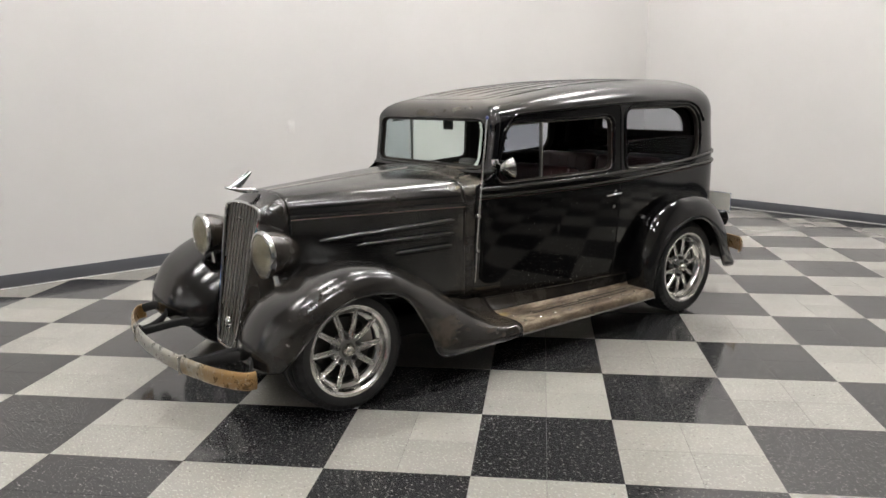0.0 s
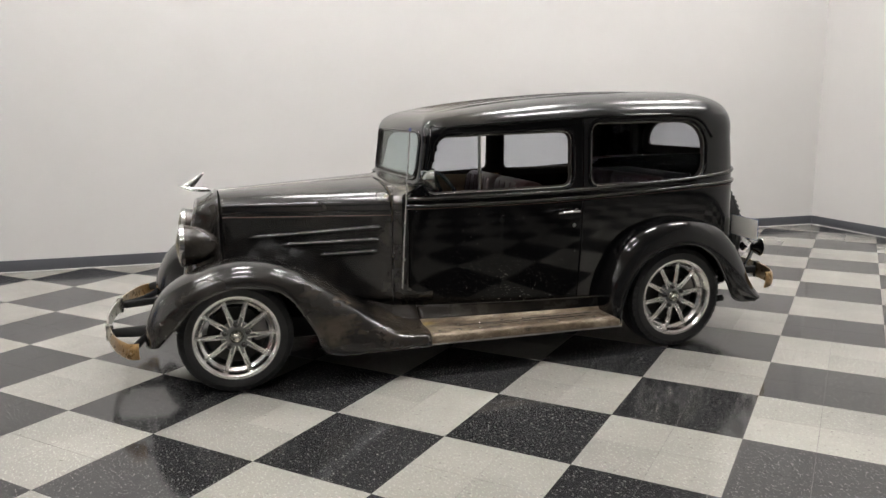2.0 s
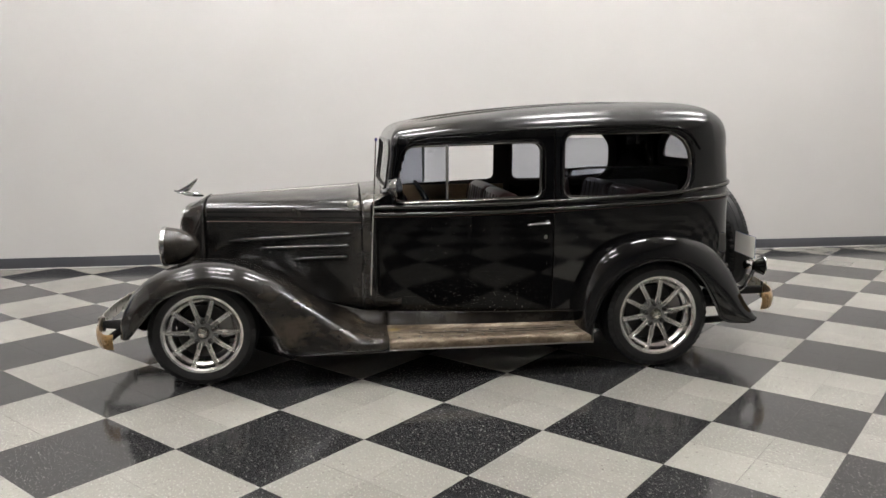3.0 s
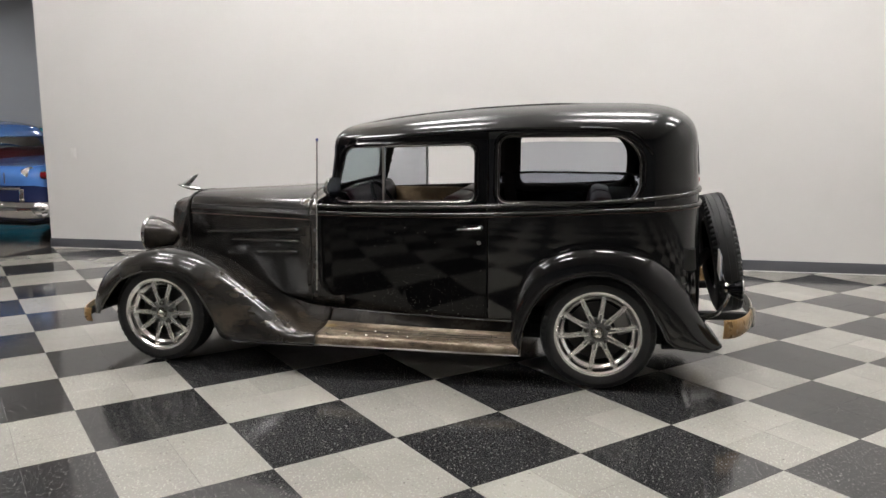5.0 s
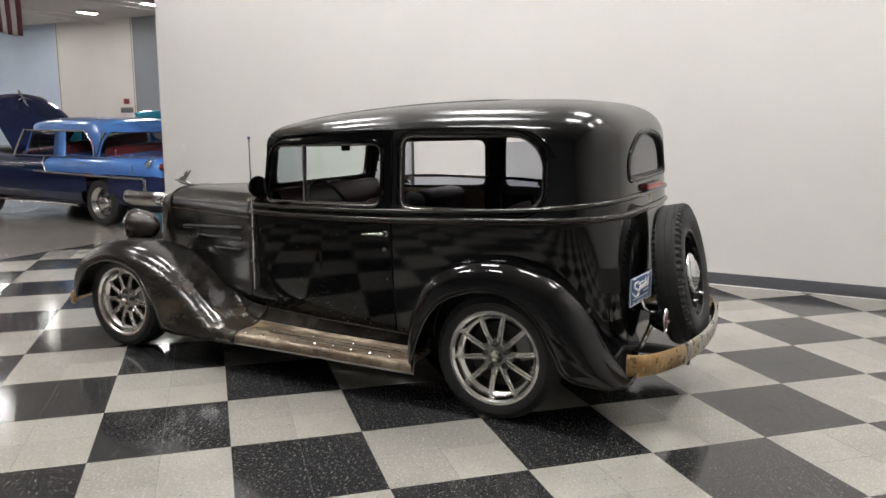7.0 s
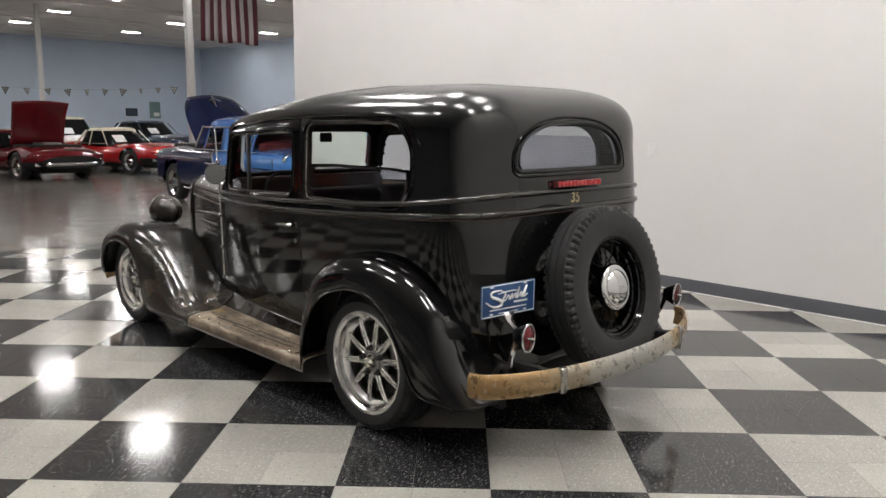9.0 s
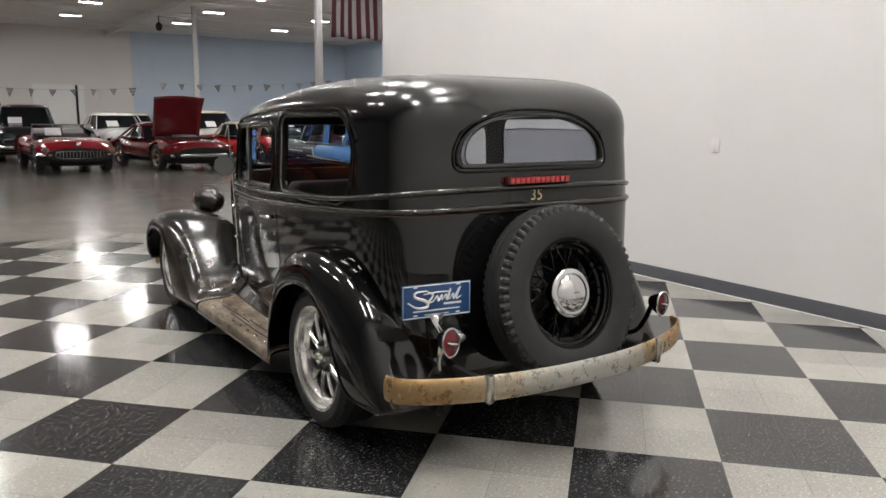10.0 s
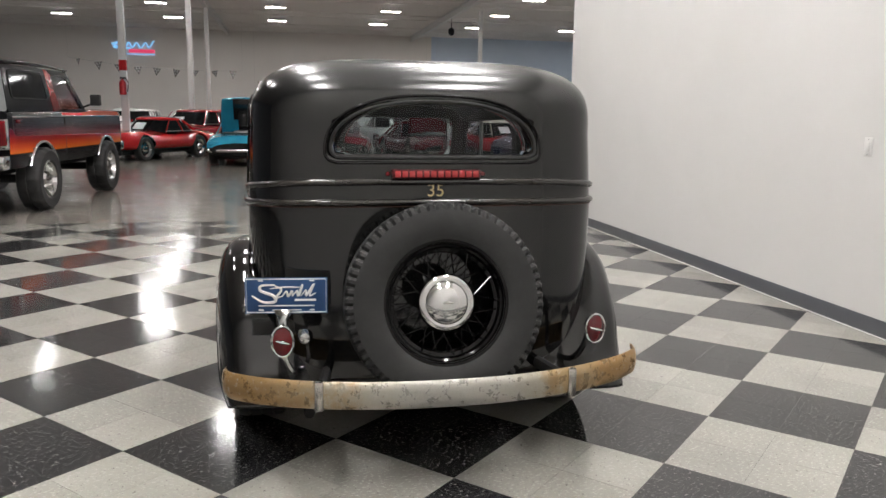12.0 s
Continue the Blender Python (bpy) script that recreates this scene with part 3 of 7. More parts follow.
def door_hole(x, z):
    zz = z + 0.035 * (x + 0.2)
    xx = x + 0.24 * (z - 1.19) * min(1, max(0, (x + 0.05) / 0.2))
    return rounded(xx, zz, -0.205, 1.184, 0.415, 0.164, (0.06, 0.06, 0.05, 0.055))


def quarter_hole(x, z):
    return rounded(x, z + 0.01 * (x + 1.1), -1.14, 1.222, 0.392, 0.187, (0.06, 0.17, 0.12, 0.05))


def rear_hole(y, z):
    n, u, v = 2.35, abs(y) / 0.407, abs(z - 1.228) / 0.194
    s = max(1e-4, (u ** n + v ** n) ** (1 / n))
    slope = s ** (1 - n) * math.hypot(u ** (n - 1) / 0.407, v ** (n - 1) / 0.194)
    a, b, k = (s - 1) / max(slope, 1.0), 1.205 - z, 0.035
    h = max(k - abs(a - b), 0) / k
    return max(a, b) + h * h * k * 0.25


def screen_hole(y, z):
    return rounded(y, z, 0.0, 1.225, 0.515, 0.134, (0.055, 0.055, 0.05, 0.05))


def snap(v, p, q, hole, i, j, step=0.007):
    d = hole(p, q)
    if abs(d) < step:
        e = 1e-4
        gx, gy = (hole(p + e, q) - hole(p - e, q)) / (2 * e), (hole(p, q + e) - hole(p, q - e)) / (2 * e)
        v[i] -= d * gx
        v[j] -= d * gy
        return 0.0
    return d


ROWS_BODY = body_rows()
full = [[(v.x, v.y, v.z) for v in row] for row in ROWS_BODY]
from mathutils.bvhtree import BVHTree

_n, _k = len(full), len(full[0])
TREE = BVHTree.FromPolygons(
    [p for row in full for p in row],
    [(i * _k + j, i * _k + j + 1, (i + 1) * _k + j + 1, (i + 1) * _k + j) for i in range(_n - 1) for j in range(_k - 1)],
)


def cast(o, d):
    """First hit on the body skin; nudged where a ray runs along a seam of it."""
    for e in ((0, 0, 0), (3e-4, 3e-4, 3e-4), (-3e-4, 3e-4, -3e-4), (2e-4, 4e-4, 6e-4), (1e-3, 1e-3, 1e-3), (-1e-3, 1e-3, -1e-3)):
        q = Vector((o[0] + (e[0] if not d[0] else 0), o[1] + (e[1] if not d[1] else 0), o[2] + (e[2] if not d[2] else 0)))
        hit = TREE.ray_cast(q, Vector(d))
        if hit[0]:
            return hit[0]
    return None


def side_at(x, z):
    hit = cast((min(x, front_x(z) - 0.035), 3, z), (0, -1, 0))
    return hit.y if hit else BELT_W(x)


def tail_at(y, z):
    hit = cast((-4, abs(y), z), (1, 0, 0))
    return hit.x if hit else -1.8


def front_at(y, z):
    hit = cast((2, min(abs(y), 0.56), z), (-1, 0, 0))
    return hit.x if hit else 0.29


RAIL_LINE = spline([(0.19, 1.30), (0.12, 1.378), (-0.05, 1.398), (-0.35, 1.418), (-0.7, 1.437), (-1.05, 1.446), (-1.36, 1.444), (-1.5, 1.41), (-1.585, 1.31)], 80)
rail_z = smooth_at([(0.24, 1.40), (0.12, 1.38), (-0.05, 1.398), (-0.35, 1.418), (-0.7, 1.437), (-1.05, 1.446), (-1.36, 1.444), (-1.5, 1.42)])
DOOR_X0, DOOR_X1, DOOR_Z0 = 0.345, -0.695, 0.3435


def build_shell():
    n, k = len(ROWS_BODY), len(ROWS_BODY[0])
    inside = np.zeros((n, k), int)
    side_from, side_to = N_FRONT + 2, N_FRONT + N_CORN + N_LEAD + len(SIDE_X) + 14
    for i in range(n):
        for j in range(k):
            v = ROWS_BODY[i][j]
            ds = []
            if v.z > 0.98:
                if j < N_FRONT + 3:
                    ds.append(snap(v, v.y, v.z, screen_hole, 1, 2))
                if side_from < j < side_to:
                    ds.append(snap(v, v.x, v.z, door_hole, 0, 2))
                    ds.append(snap(v, v.x, v.z, quarter_hole, 0, 2))
                if j > side_to - 4:
                    ds.append(snap(v, v.y, v.z, rear_hole, 1, 2))
            if ds and min(ds) < -1e-6:
                inside[i][j] = 1
            if (v.x + 1.34) ** 2 + (v.z - 0.32) ** 2 < 0.40**2 and v.x > -1.76 and v.y > 0.4:
                inside[i][j] = 1

    def kind(i, j):
        a = (i, j), (i, j + 1), (i + 1, j + 1), (i + 1, j)
        if any(inside[p] for p in a):
            return None
        c = sum((ROWS_BODY[p][q] for p, q in a), Vector()) / 4
        if j < N_FRONT + N_CORN - 1 and c.z < 1.06:
            return None
        if c.z < 0.346:
            return None
        on_side = N_FRONT + N_CORN - 1 <= j < N_FRONT + N_CORN + N_LEAD + len(SIDE_X) - 1
        if on_side and DOOR_Z0 < c.z < rail_z(c.x):
            if abs(c.x - DOOR_X1) < 0.0019 or abs(c.z - DOOR_Z0) < 0.0:
                return None
            if DOOR_X1 < c.x and (c.x < DOOR_X0 - max(0, c.z - 0.98) * 0.33):
                return "door"
        return "roof" if i >= len(WALL_Z) + 25 else "shell"

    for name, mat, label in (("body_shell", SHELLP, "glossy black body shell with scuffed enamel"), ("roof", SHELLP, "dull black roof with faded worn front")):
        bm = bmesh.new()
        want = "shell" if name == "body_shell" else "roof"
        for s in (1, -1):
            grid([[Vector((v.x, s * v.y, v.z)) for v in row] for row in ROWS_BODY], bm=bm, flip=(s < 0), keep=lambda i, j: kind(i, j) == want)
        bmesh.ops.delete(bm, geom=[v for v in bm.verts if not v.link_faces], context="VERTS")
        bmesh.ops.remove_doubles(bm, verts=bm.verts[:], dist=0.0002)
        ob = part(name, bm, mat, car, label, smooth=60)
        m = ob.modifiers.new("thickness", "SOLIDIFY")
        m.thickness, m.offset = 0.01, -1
    doors = []
    for s in (1, -1):
        bm = bmesh.new()
        grid([[Vector((v.x, s * v.y, v.z)) for v in row] for row in ROWS_BODY], bm=bm, flip=(s < 0), keep=lambda i, j: kind(i, j) == "door")
        bmesh.ops.delete(bm, geom=[v for v in bm.verts if not v.link_faces], context="VERTS")
        cx = Vector((-0.2, 0, 0.9))
        for v in bm.verts:
            v.co.x += 0.002 if v.co.x < -0.2 else -0.002
        ob = part("door", bm, GLOSS, car, "chipped glossy black door", smooth=60)
        m = ob.modifiers.new("thickness", "SOLIDIFY")
        m.thickness, m.offset = 0.01, -1
        doors.append(ob)
    return doors


DOORS = build_shell()


def contour(hole, cx, cy, off, n=120):
    """Points (p, q) at the signed distance off from an opening's edge."""
    out = []
    for a in np.linspace(0, 2 * math.pi, n, endpoint=False):
        lo, hi = 0.0, 1.2
        for _ in range(40):
            mid = (lo + hi) / 2
            lo, hi = (mid, hi) if hole(cx + mid * math.cos(a), cy + mid * math.sin(a)) < off else (lo, mid)
        out.append((cx + lo * math.cos(a), cy + lo * math.sin(a)))
    return out


def even(points, n):
    p = np.array(points + points[:1])
    d = np.r_[0, np.cumsum(np.linalg.norm(np.diff(p, axis=0), axis=1))]
    s = np.linspace(0, d[-1], n, endpoint=False)
    return [(float(np.interp(t, d, p[:, 0])), float(np.interp(t, d, p[:, 1]))) for t in s]


def pane(hole, cx, cy, place, name, mat, parent, label, cut=None):
    """A thin curved pane that fills an opening; cut(p, q) bends points of its outline."""
    ring = even(contour(hole, cx, cy, 0.008), 90)
    rows = []
    for s in np.linspace(0.02, 1, 7):
        row = []
        for p, q in ring:
            pp, qq = cx + (p - cx) * s, cy + (q - cy) * s
            if cut:
                pp, qq = cut(pp, qq)
            row.append(place(pp, qq))
        rows.append(row)
    bm = grid(rows, close_u=True)
    cap(bm, rows[0], True)
    bmesh.ops.remove_doubles(bm, verts=bm.verts[:], dist=1e-5)
    bmesh.ops.recalc_face_normals(bm, faces=bm.faces[:])
    ob = part(name, bm, mat, parent, label, smooth=60)
    m = ob.modifiers.new("thickness", "SOLIDIFY")
    m.thickness = 0.0025
    ob.visible_shadow = False
    return ob


def lining(hole, cx, cy, place, parent):
    """The inner garnish round an opening: a reveal through the wall and a flange behind it."""
    rows = []
    for off, deep in ((0.003, 0.004), (-0.008, 0.008), (-0.011, 0.03), (-0.006, 0.036), (0.02, 0.04), (0.05, 0.036)):
        rows.append([place(p, q, deep) for p, q in even(contour(hole, cx, cy, off, 160), 150)])
    part("garnish_moulding", grid(rows, close_u=True), GARNISH, parent, "dark brown inner window moulding", smooth=50)


# Bright metal on the black window edges stands in for overhead lamp glints
GLINT = material("glint_edge_metal", (0.36, 0.34, 0.32), 0.2, 1.0)
GARNISH = material("dark_brown_garnish", (0.012, 0.009, 0.007), 0.6, Specular_IOR_Level=0.2)
for s, door in zip((1, -1), DOORS):
    place = lambda x, z, s=s, d=0.02: Vector((x, s * (side_at(x, z) - d), z))
    edge = [(x, s * (side_at(x, z) - 0.002), z) for x, z in even(contour(door_hole, -0.2, 1.19, 0.013), 110)]
    part("window_frame", tube(edge, 0.0115, 8, True), GLOSS, door, "black raised window moulding")
    edge = [(x, s * (side_at(x, z) - 0.008), z) for x, z in even(contour(door_hole, -0.2, 1.19, 0.001), 110)]
    part("window_trim", tube(edge, 0.0055, 6, True), GLINT, door, "window edge of bright metal for its glints")
    lining(door_hole, -0.2, 1.19, lambda x, z, d, s=s: Vector((x, s * (side_at(x, z) - d), z)), door)
    lining(quarter_hole, -1.14, 1.22, lambda x, z, d, s=s: Vector((x, s * (side_at(x, z) - d), z)), car)
    pane(lambda x, z: max(door_hole(x, z), -0.07 - x), 0.06, 1.18, place, "vent_pane", TINT, door, "grey tinted vent window glass")
    part("vent_post", box(-0.072, -0.06, *sorted((s * (side_at(-0.066, 1.18) - 0.03), s * (side_at(-0.066, 1.18) - 0.008))), 1.022, 1.35, 0.003), STEEL, door, "slim dark metal vent window post")
    q_edge = [(x, s * (side_at(x, z) - 0.002), z) for x, z in even(contour(quarter_hole, -1.14, 1.22, 0.014), 110)]
    part("window_frame", tube(q_edge, 0.0115, 8, True), GLOSS, car, "black raised window moulding")
    q_edge = [(x, s * (side_at(x, z) - 0.008), z) for x, z in even(contour(quarter_hole, -1.14, 1.22, 0.001), 110)]
    part("window_trim", tube(q_edge, 0.0055, 6, True), GLINT, car, "window edge of bright metal for its glints")
    high = 1.205 if s > 0 else 1.34
    low_part = lambda x, z, high=high: max(quarter_hole(x, z), z - high + 0.05 * max(0, x + 0.95) + 0.05 * max(0, -1.4 - x))
    pane(low_part, -1.14, 1.12, place, "quarter_pane", TINT, car, "grey tinted quarter glass wound part way down")
    post = [[Vector((x, s * (side_at(x, z) - 0.042), z)) for x in np.linspace(-0.632, -0.735, 6)] for z in np.linspace(0.40, 1.43, 16)]
    part("centre_post", grid(post), GARNISH, car, "dark trimmed centre post", smooth=60).modifiers.new("thickness", "SOLIDIFY").thickness = 0.006
    # drip moulding over both side windows
    part("drip_rail", tube([(x, s * (side_at(x, z) + 0.001), z) for x, z in RAIL_LINE], 0.009, 8), GLOSS, car, "black drip moulding")

place_f = lambda y, z: Vector((front_at(y, z) - 0.012, y, z))
pane(screen_hole, 0, 1.225, place_f, "windscreen", WSGLASS, car, "pale green flat windscreen glass")
part("windscreen_frame", tube([(front_at(y, z) + 0.001, y, z) for y, z in even(contour(screen_hole, 0, 1.225, 0.008), 110)], 0.008, 8, True, up=(1, 0, 0)), SATIN, car, "black windscreen frame")
lining(screen_hole, 0, 1.225, lambda y, z, d: Vector((front_at(y, z) - d, y, z)), car)
lining(rear_hole, 0, 1.31, lambda y, z, d: Vector((tail_at(y, z) + d, y, z)), car)
place_r = lambda y, z: Vector((tail_at(y, z) + 0.016, y, z))
pane(rear_hole, 0, 1.31, place_r, "rear_window", RTINT, car, "grey tinted oval rear window")
part("rear_window_frame", tube([(tail_at(y, z) - 0.001, y, z) for y, z in even(contour(rear_hole, 0, 1.31, 0.02), 110)], 0.0055, 8, True, up=(1, 0, 0)), GLOSS, car, "black raised rear window moulding")
part("rear_window_seal", tube([(tail_at(y, z) - 0.001, y, z) for y, z in even(contour(rear_hole, 0, 1.31, -0.001), 110)], 0.006, 8, True, up=(1, 0, 0)), RUBBER, car)


# Belt mouldings: two ridges that rise towards the tail, with a thin stripe under them
BELT_LOW = smooth_at([(0.45, 0.937), (0.0, 0.945), (-0.5, 0.958), (-1.0, 0.982), (-1.4, 1.004), (-1.75, 1.026), (-1.9, 1.034)])
BELT_HIGH = smooth_at([(0.45, 0.976), (0.0, 0.988), (-0.5, 1.003), (-1.0, 1.028), (-1.4, 1.052), (-1.75, 1.09), (-1.9, 1.114)])


def belt(x, high):
    return (BELT_HIGH if high else BELT_LOW)(max(x, -1.9))


def belt_path(high, lift, drop=0.0, x_from=0.40):
    out = []
    base = ring_at(0.97)
    for x, y in base[N_FRONT + N_CORN :: 3]:
        if x > x_from:
            continue
        z = belt(x, high) - drop
        q = ring_at(z)
        j = int(np.argmin([abs(x - a) + abs(y - b) for a, b in q]))
        px, py = q[j]
        n = Vector((0, 1, 0)) if px > -1.4 else Vector(((px + 1.4) / 0.25, py / 0.9, 0)).normalized()
        out.append(Vector((px, py, z)) + lift * n)
    return out


BELTP = paint("moulding_enamel", (0.01, 0.009, 0.0085), (0.035, 0.031, 0.027), 0.25, 0.12, 0.22)
bsdf(BELTP).inputs["Specular IOR Level"].default_value = 0.7
for high in (0, 1):
    half = belt_path(high, 0.003)
    both = half + [Vector((v.x, -v.y, v.z)) for v in reversed(half[:-1])]
    part("belt_moulding", tube(both, 0.0135, 10), BELTP, car, "black raised belt moulding")
half = belt_path(0, 0.004, 0.016)
both = half + [Vector((v.x, -v.y, v.z)) for v in reversed(half[:-1])]
part("pinstripe", tube(both, 0.0022, 5), PIN, car, "thin rust-red pinstripe")


# Bonnet, cowl and radiator shell
HOOD_W = smooth_at([(1.50, 0.235), (1.40, 0.255), (1.22, 0.305), (0.85, 0.422), (0.5, 0.53), (0.43, 0.55), (0.2, 0.60)])
HOOD_T = smooth_at([(1.50, 0.985), (1.42, 1.008), (0.93, 1.041), (0.43, 1.07), (0.3, 1.083), (0.2, 1.088)])


def hood_section(x, low=0.37, n=40):
    w, t, sh = HOOD_W(x), HOOD_T(x), 0.945 - 0.012 * (x - 0.4)
    pts = [(w * (0.985 - 0.04 * (0.88 - z)), z) for z in np.linspace(low, sh - 0.065, 12)]
    pts += [(w * 0.99, sh - 0.05), (w * 1.0, sh - 0.035), (w * 1.0, sh - 0.022)]
    for a in np.linspace(0.0, math.pi / 2, n)[1:]:
        pts.append((w * 0.975 * math.cos(a) ** 0.62 if a < 1.57 else 0.0, sh - 0.01 + (t - sh + 0.01) * math.sin(a) ** 0.9))
    return pts


def both_sides(half):
    return [Vector((p[0], p[1], p[2])) for p in half] + [Vector((p[0], -p[1], p[2])) for p in reversed(half[:-1])]


def loft_hood(x0, x1, n):
    return [both_sides([(x, y, z) for y, z in hood_section(x)]) for x in np.linspace(x0, x1, n)]


ob = part("bonnet", grid(loft_hood(1.385, 0.437, 40), flip=True), SATIN, car, "worn brownish black bonnet with scuffed top", smooth=50)
ob.modifiers.new("thickness", "SOLIDIFY").thickness = 0.006
ob = part("cowl", grid(loft_hood(0.432, 0.205, 14), flip=True), SATIN, car, "worn black cowl below the windscreen", smooth=50)
ob.modifiers.new("thickness", "SOLIDIFY").thickness = 0.006
part("bonnet_hinge", tube([(x, 0, HOOD_T(x) + 0.001) for x in np.linspace(1.38, 0.44, 24)], 0.005, 6), STEEL, car, "thin centre hinge of the bonnet")
for s in (1, -1):
    part("pinstripe", tube([(x, s * (HOOD_W(x) * 0.985 + 0.001), 0.888 - 0.01 * (x - 0.4)) for x in np.linspace(1.37, 0.44, 30)], 0.0024, 5), PIN, car, "thin rust-red pinstripe")
    for x0, z0, x1, z1 in ((1.235, 0.757, 0.505, 0.818), (1.045, 0.718, 0.512, 0.745), (0.84, 0.655, 0.522, 0.677)):
        xs = np.linspace(x0, x1, 26)
        path = [(x, s * (HOOD_W(x) * 0.978 + 0.009), z0 + (z1 - z0) * (x0 - x) / (x0 - x1)) for x in xs]
        rr = [0.0185 * min(1, 0.45 + 9 * t, 0.5 + 16 * (1 - t)) for t in np.linspace(0, 1, 26)]
        part("louvre", tube(path, rr, 12, flat=0.95), SATIN, car, "raised bonnet side spear with worn edge")


def grille_half(n=26):
    """Half of the radiator opening, from its foot up to the middle of its top: (y, z)."""
    return [tuple(p) for p in spline([(0.0, 0.205), (0.075, 0.21), (0.105, 0.24), (0.135, 0.42), (0.172, 0.66), (0.2, 0.86), (0.201, 0.912), (0.182, 0.938), (0.1, 0.953), (0.0, 0.959)], n)]


def grille_x(z):
    return 1.512 + 0.197 * (0.93 - z)


sec = hood_section(1.39, 0.40, 26)
gh = np.array(grille_half(len(sec)))
rows = []
for t in np.linspace(0, 1, 12):
    e = math.sin(t * math.pi / 2) ** 1.2
    row = []
    for (gy, gz), (hy, hz) in zip(gh, sec):
        y, z = gy + (hy - gy) * e, gz + (hz - gz) * (1 - math.cos(t * math.pi / 2)) ** 0.8
        x0 = grille_x(gz)
        row.append((x0 + (1.388 - x0) * t, y, z))
    rows.append(both_sides(row))
ob = part("radiator_shell", grid(rows, flip=False), SATIN, car, "worn black radiator shell", smooth=60)
ob.modifiers.new("thickness", "SOLIDIFY").thickness = 0.008
rim = both_sides([(grille_x(z) + 0.002, y, z) for y, z in grille_half(40)])
part("grille_rim", tube(rim[:-1], 0.0095, 8, True), CHROME, car, "worn chrome grille surround")
half = grille_half(60)
for k in range(-10, 11):
    y = k * 0.0188
    zs = [z for yy, z in half if yy >= abs(y)]
    if len(zs) < 2 or max(zs) - min(zs) < 0.05:
        continue
    lo, hi = min(zs), max(zs)
    bm = tube([(grille_x(z) - 0.012 + 0.004 * math.cos(y * 8), y, z) for z in np.linspace(lo, hi, 6)], 0.0034, 6, up=(1, 0, 0))
    part("grille_bar", bm, STEEL if k % 2 else BARS, car)
bm = bmesh.new()
cap(bm, [Vector((grille_x(v.z) - 0.03, v.y, v.z)) for v in rim[:-1]])
part("radiator_core", bm, UNDER, car, "black radiator core")
part("grille_badge", joined(box(grille_x(0.87) + 0.002, grille_x(0.87) + 0.012, -0.012, 0.012, 0.868, 0.892, 0.004), tube([(grille_x(0.88) + 0.008, -0.05, 0.88), (grille_x(0.88) + 0.012, 0, 0.878), (grille_x(0.88) + 0.008, 0.05, 0.88)], [0.002, 0.006, 0.002], 8)), CHROME, car, "chrome winged badge")
part("crank_cover", lathe([(0.0, 0.02), (0.02, 0.018), (0.032, 0.008), (0.036, 0.0)], 24, centre=(grille_x(0.33) + 0.004, 0, 0.33), axis="x"), CHROME, car, "round chrome crank cover")
# bird-like ornament with swept wing
bm = tube([(1.425, 0, 1.012), (1.45, 0, 1.02), (1.49, 0, 1.022), (1.53, 0, 1.026), (1.565, 0, 1.036), (1.602, 0, 1.046)], [0.004, 0.018, 0.02, 0.014, 0.01, 0.003], 12, flat=0.6)
for s in (1, -1):
    rows = []
    for t in np.linspace(0, 1, 9):
        lead = Vector((1.585 - 0.122 * t, s * (0.003 + 0.012 * t), 1.046 + 0.074 * t**1.15))
        rows.append([lead, lead + Vector((-0.02 * (1 - t) - 0.004, s * 0.003, 0.002 - 0.012 * (1 - t))), lead + Vector((-0.045 * (1 - t) - 0.006, s * 0.002, -0.004 - 0.022 * (1 - t)))])
    grid(rows, bm=bm)
ob = part("bonnet_ornament", bm, CHROME, car, "chrome winged bird ornament", smooth=70)
ob.modifiers.new("thickness", "SOLIDIFY").thickness = 0.004
# low ribs pressed into the roof
for y in (-0.42, -0.28, -0.14, 0.0, 0.14, 0.28, 0.42):
    pts = []
    for x in np.linspace(0.13, -1.25, 30):
        hit = cast((x, abs(y), 3), (0, 0, -1))
        pts.append((x, y, hit.z - 0.001))
    part("roof_rib", tube(pts, [0.0055 * min(1, 0.2 + 6 * t, 0.2 + 6 * (1 - t)) for t in np.linspace(0, 1, 30)], 6), ROOFP, car)


def mirror_y(rows):
    return [[Vector((p[0], -p[1], p[2])) for p in row] for row in rows]


# Wings: from an inner edge over the crown to the outer lip, station by station
def wing_rows(crown, lip, inner, n=80):
    c, l, i = spline(crown, n), spline(lip, n), spline(inner, n)
    rows = []
    for a, b, d in zip(c, l, i):
        row = []
        for t in np.linspace(math.pi / 2, 0, 15)[:-1]:
            s, k = math.sin(t) ** 0.9, max(0.0, math.cos(t)) ** 0.9
            row.append(Vector((d[0] + (a[0] - d[0]) * k, a[1] + (d[1] - a[1]) * s, d[2] + (a[2] - d[2]) * k)))
        for t in np.linspace(0, math.pi / 2, 19):
            s, k = math.sin(t) ** 0.86, max(0.0, math.cos(t)) ** 0.86
            row.append(Vector((b[0] + (a[0] - b[0]) * k, a[1] + (b[1] - a[1]) * s, b[2] + (a[2] - b[2]) * k)))
        rows.append(row)
    return rows


FRONT_CROWN = [(1.80, 0.60, 0.285), (1.785, 0.625, 0.40), (1.705, 0.66, 0.545), (1.57, 0.685, 0.64), (1.40, 0.70, 0.696), (1.25, 0.70, 0.703), (1.08, 0.70, 0.668), (0.90, 0.71, 0.575), (0.71, 0.715, 0.435), (0.52, 0.715, 0.318), (0.30, 0.705, 0.2575)]
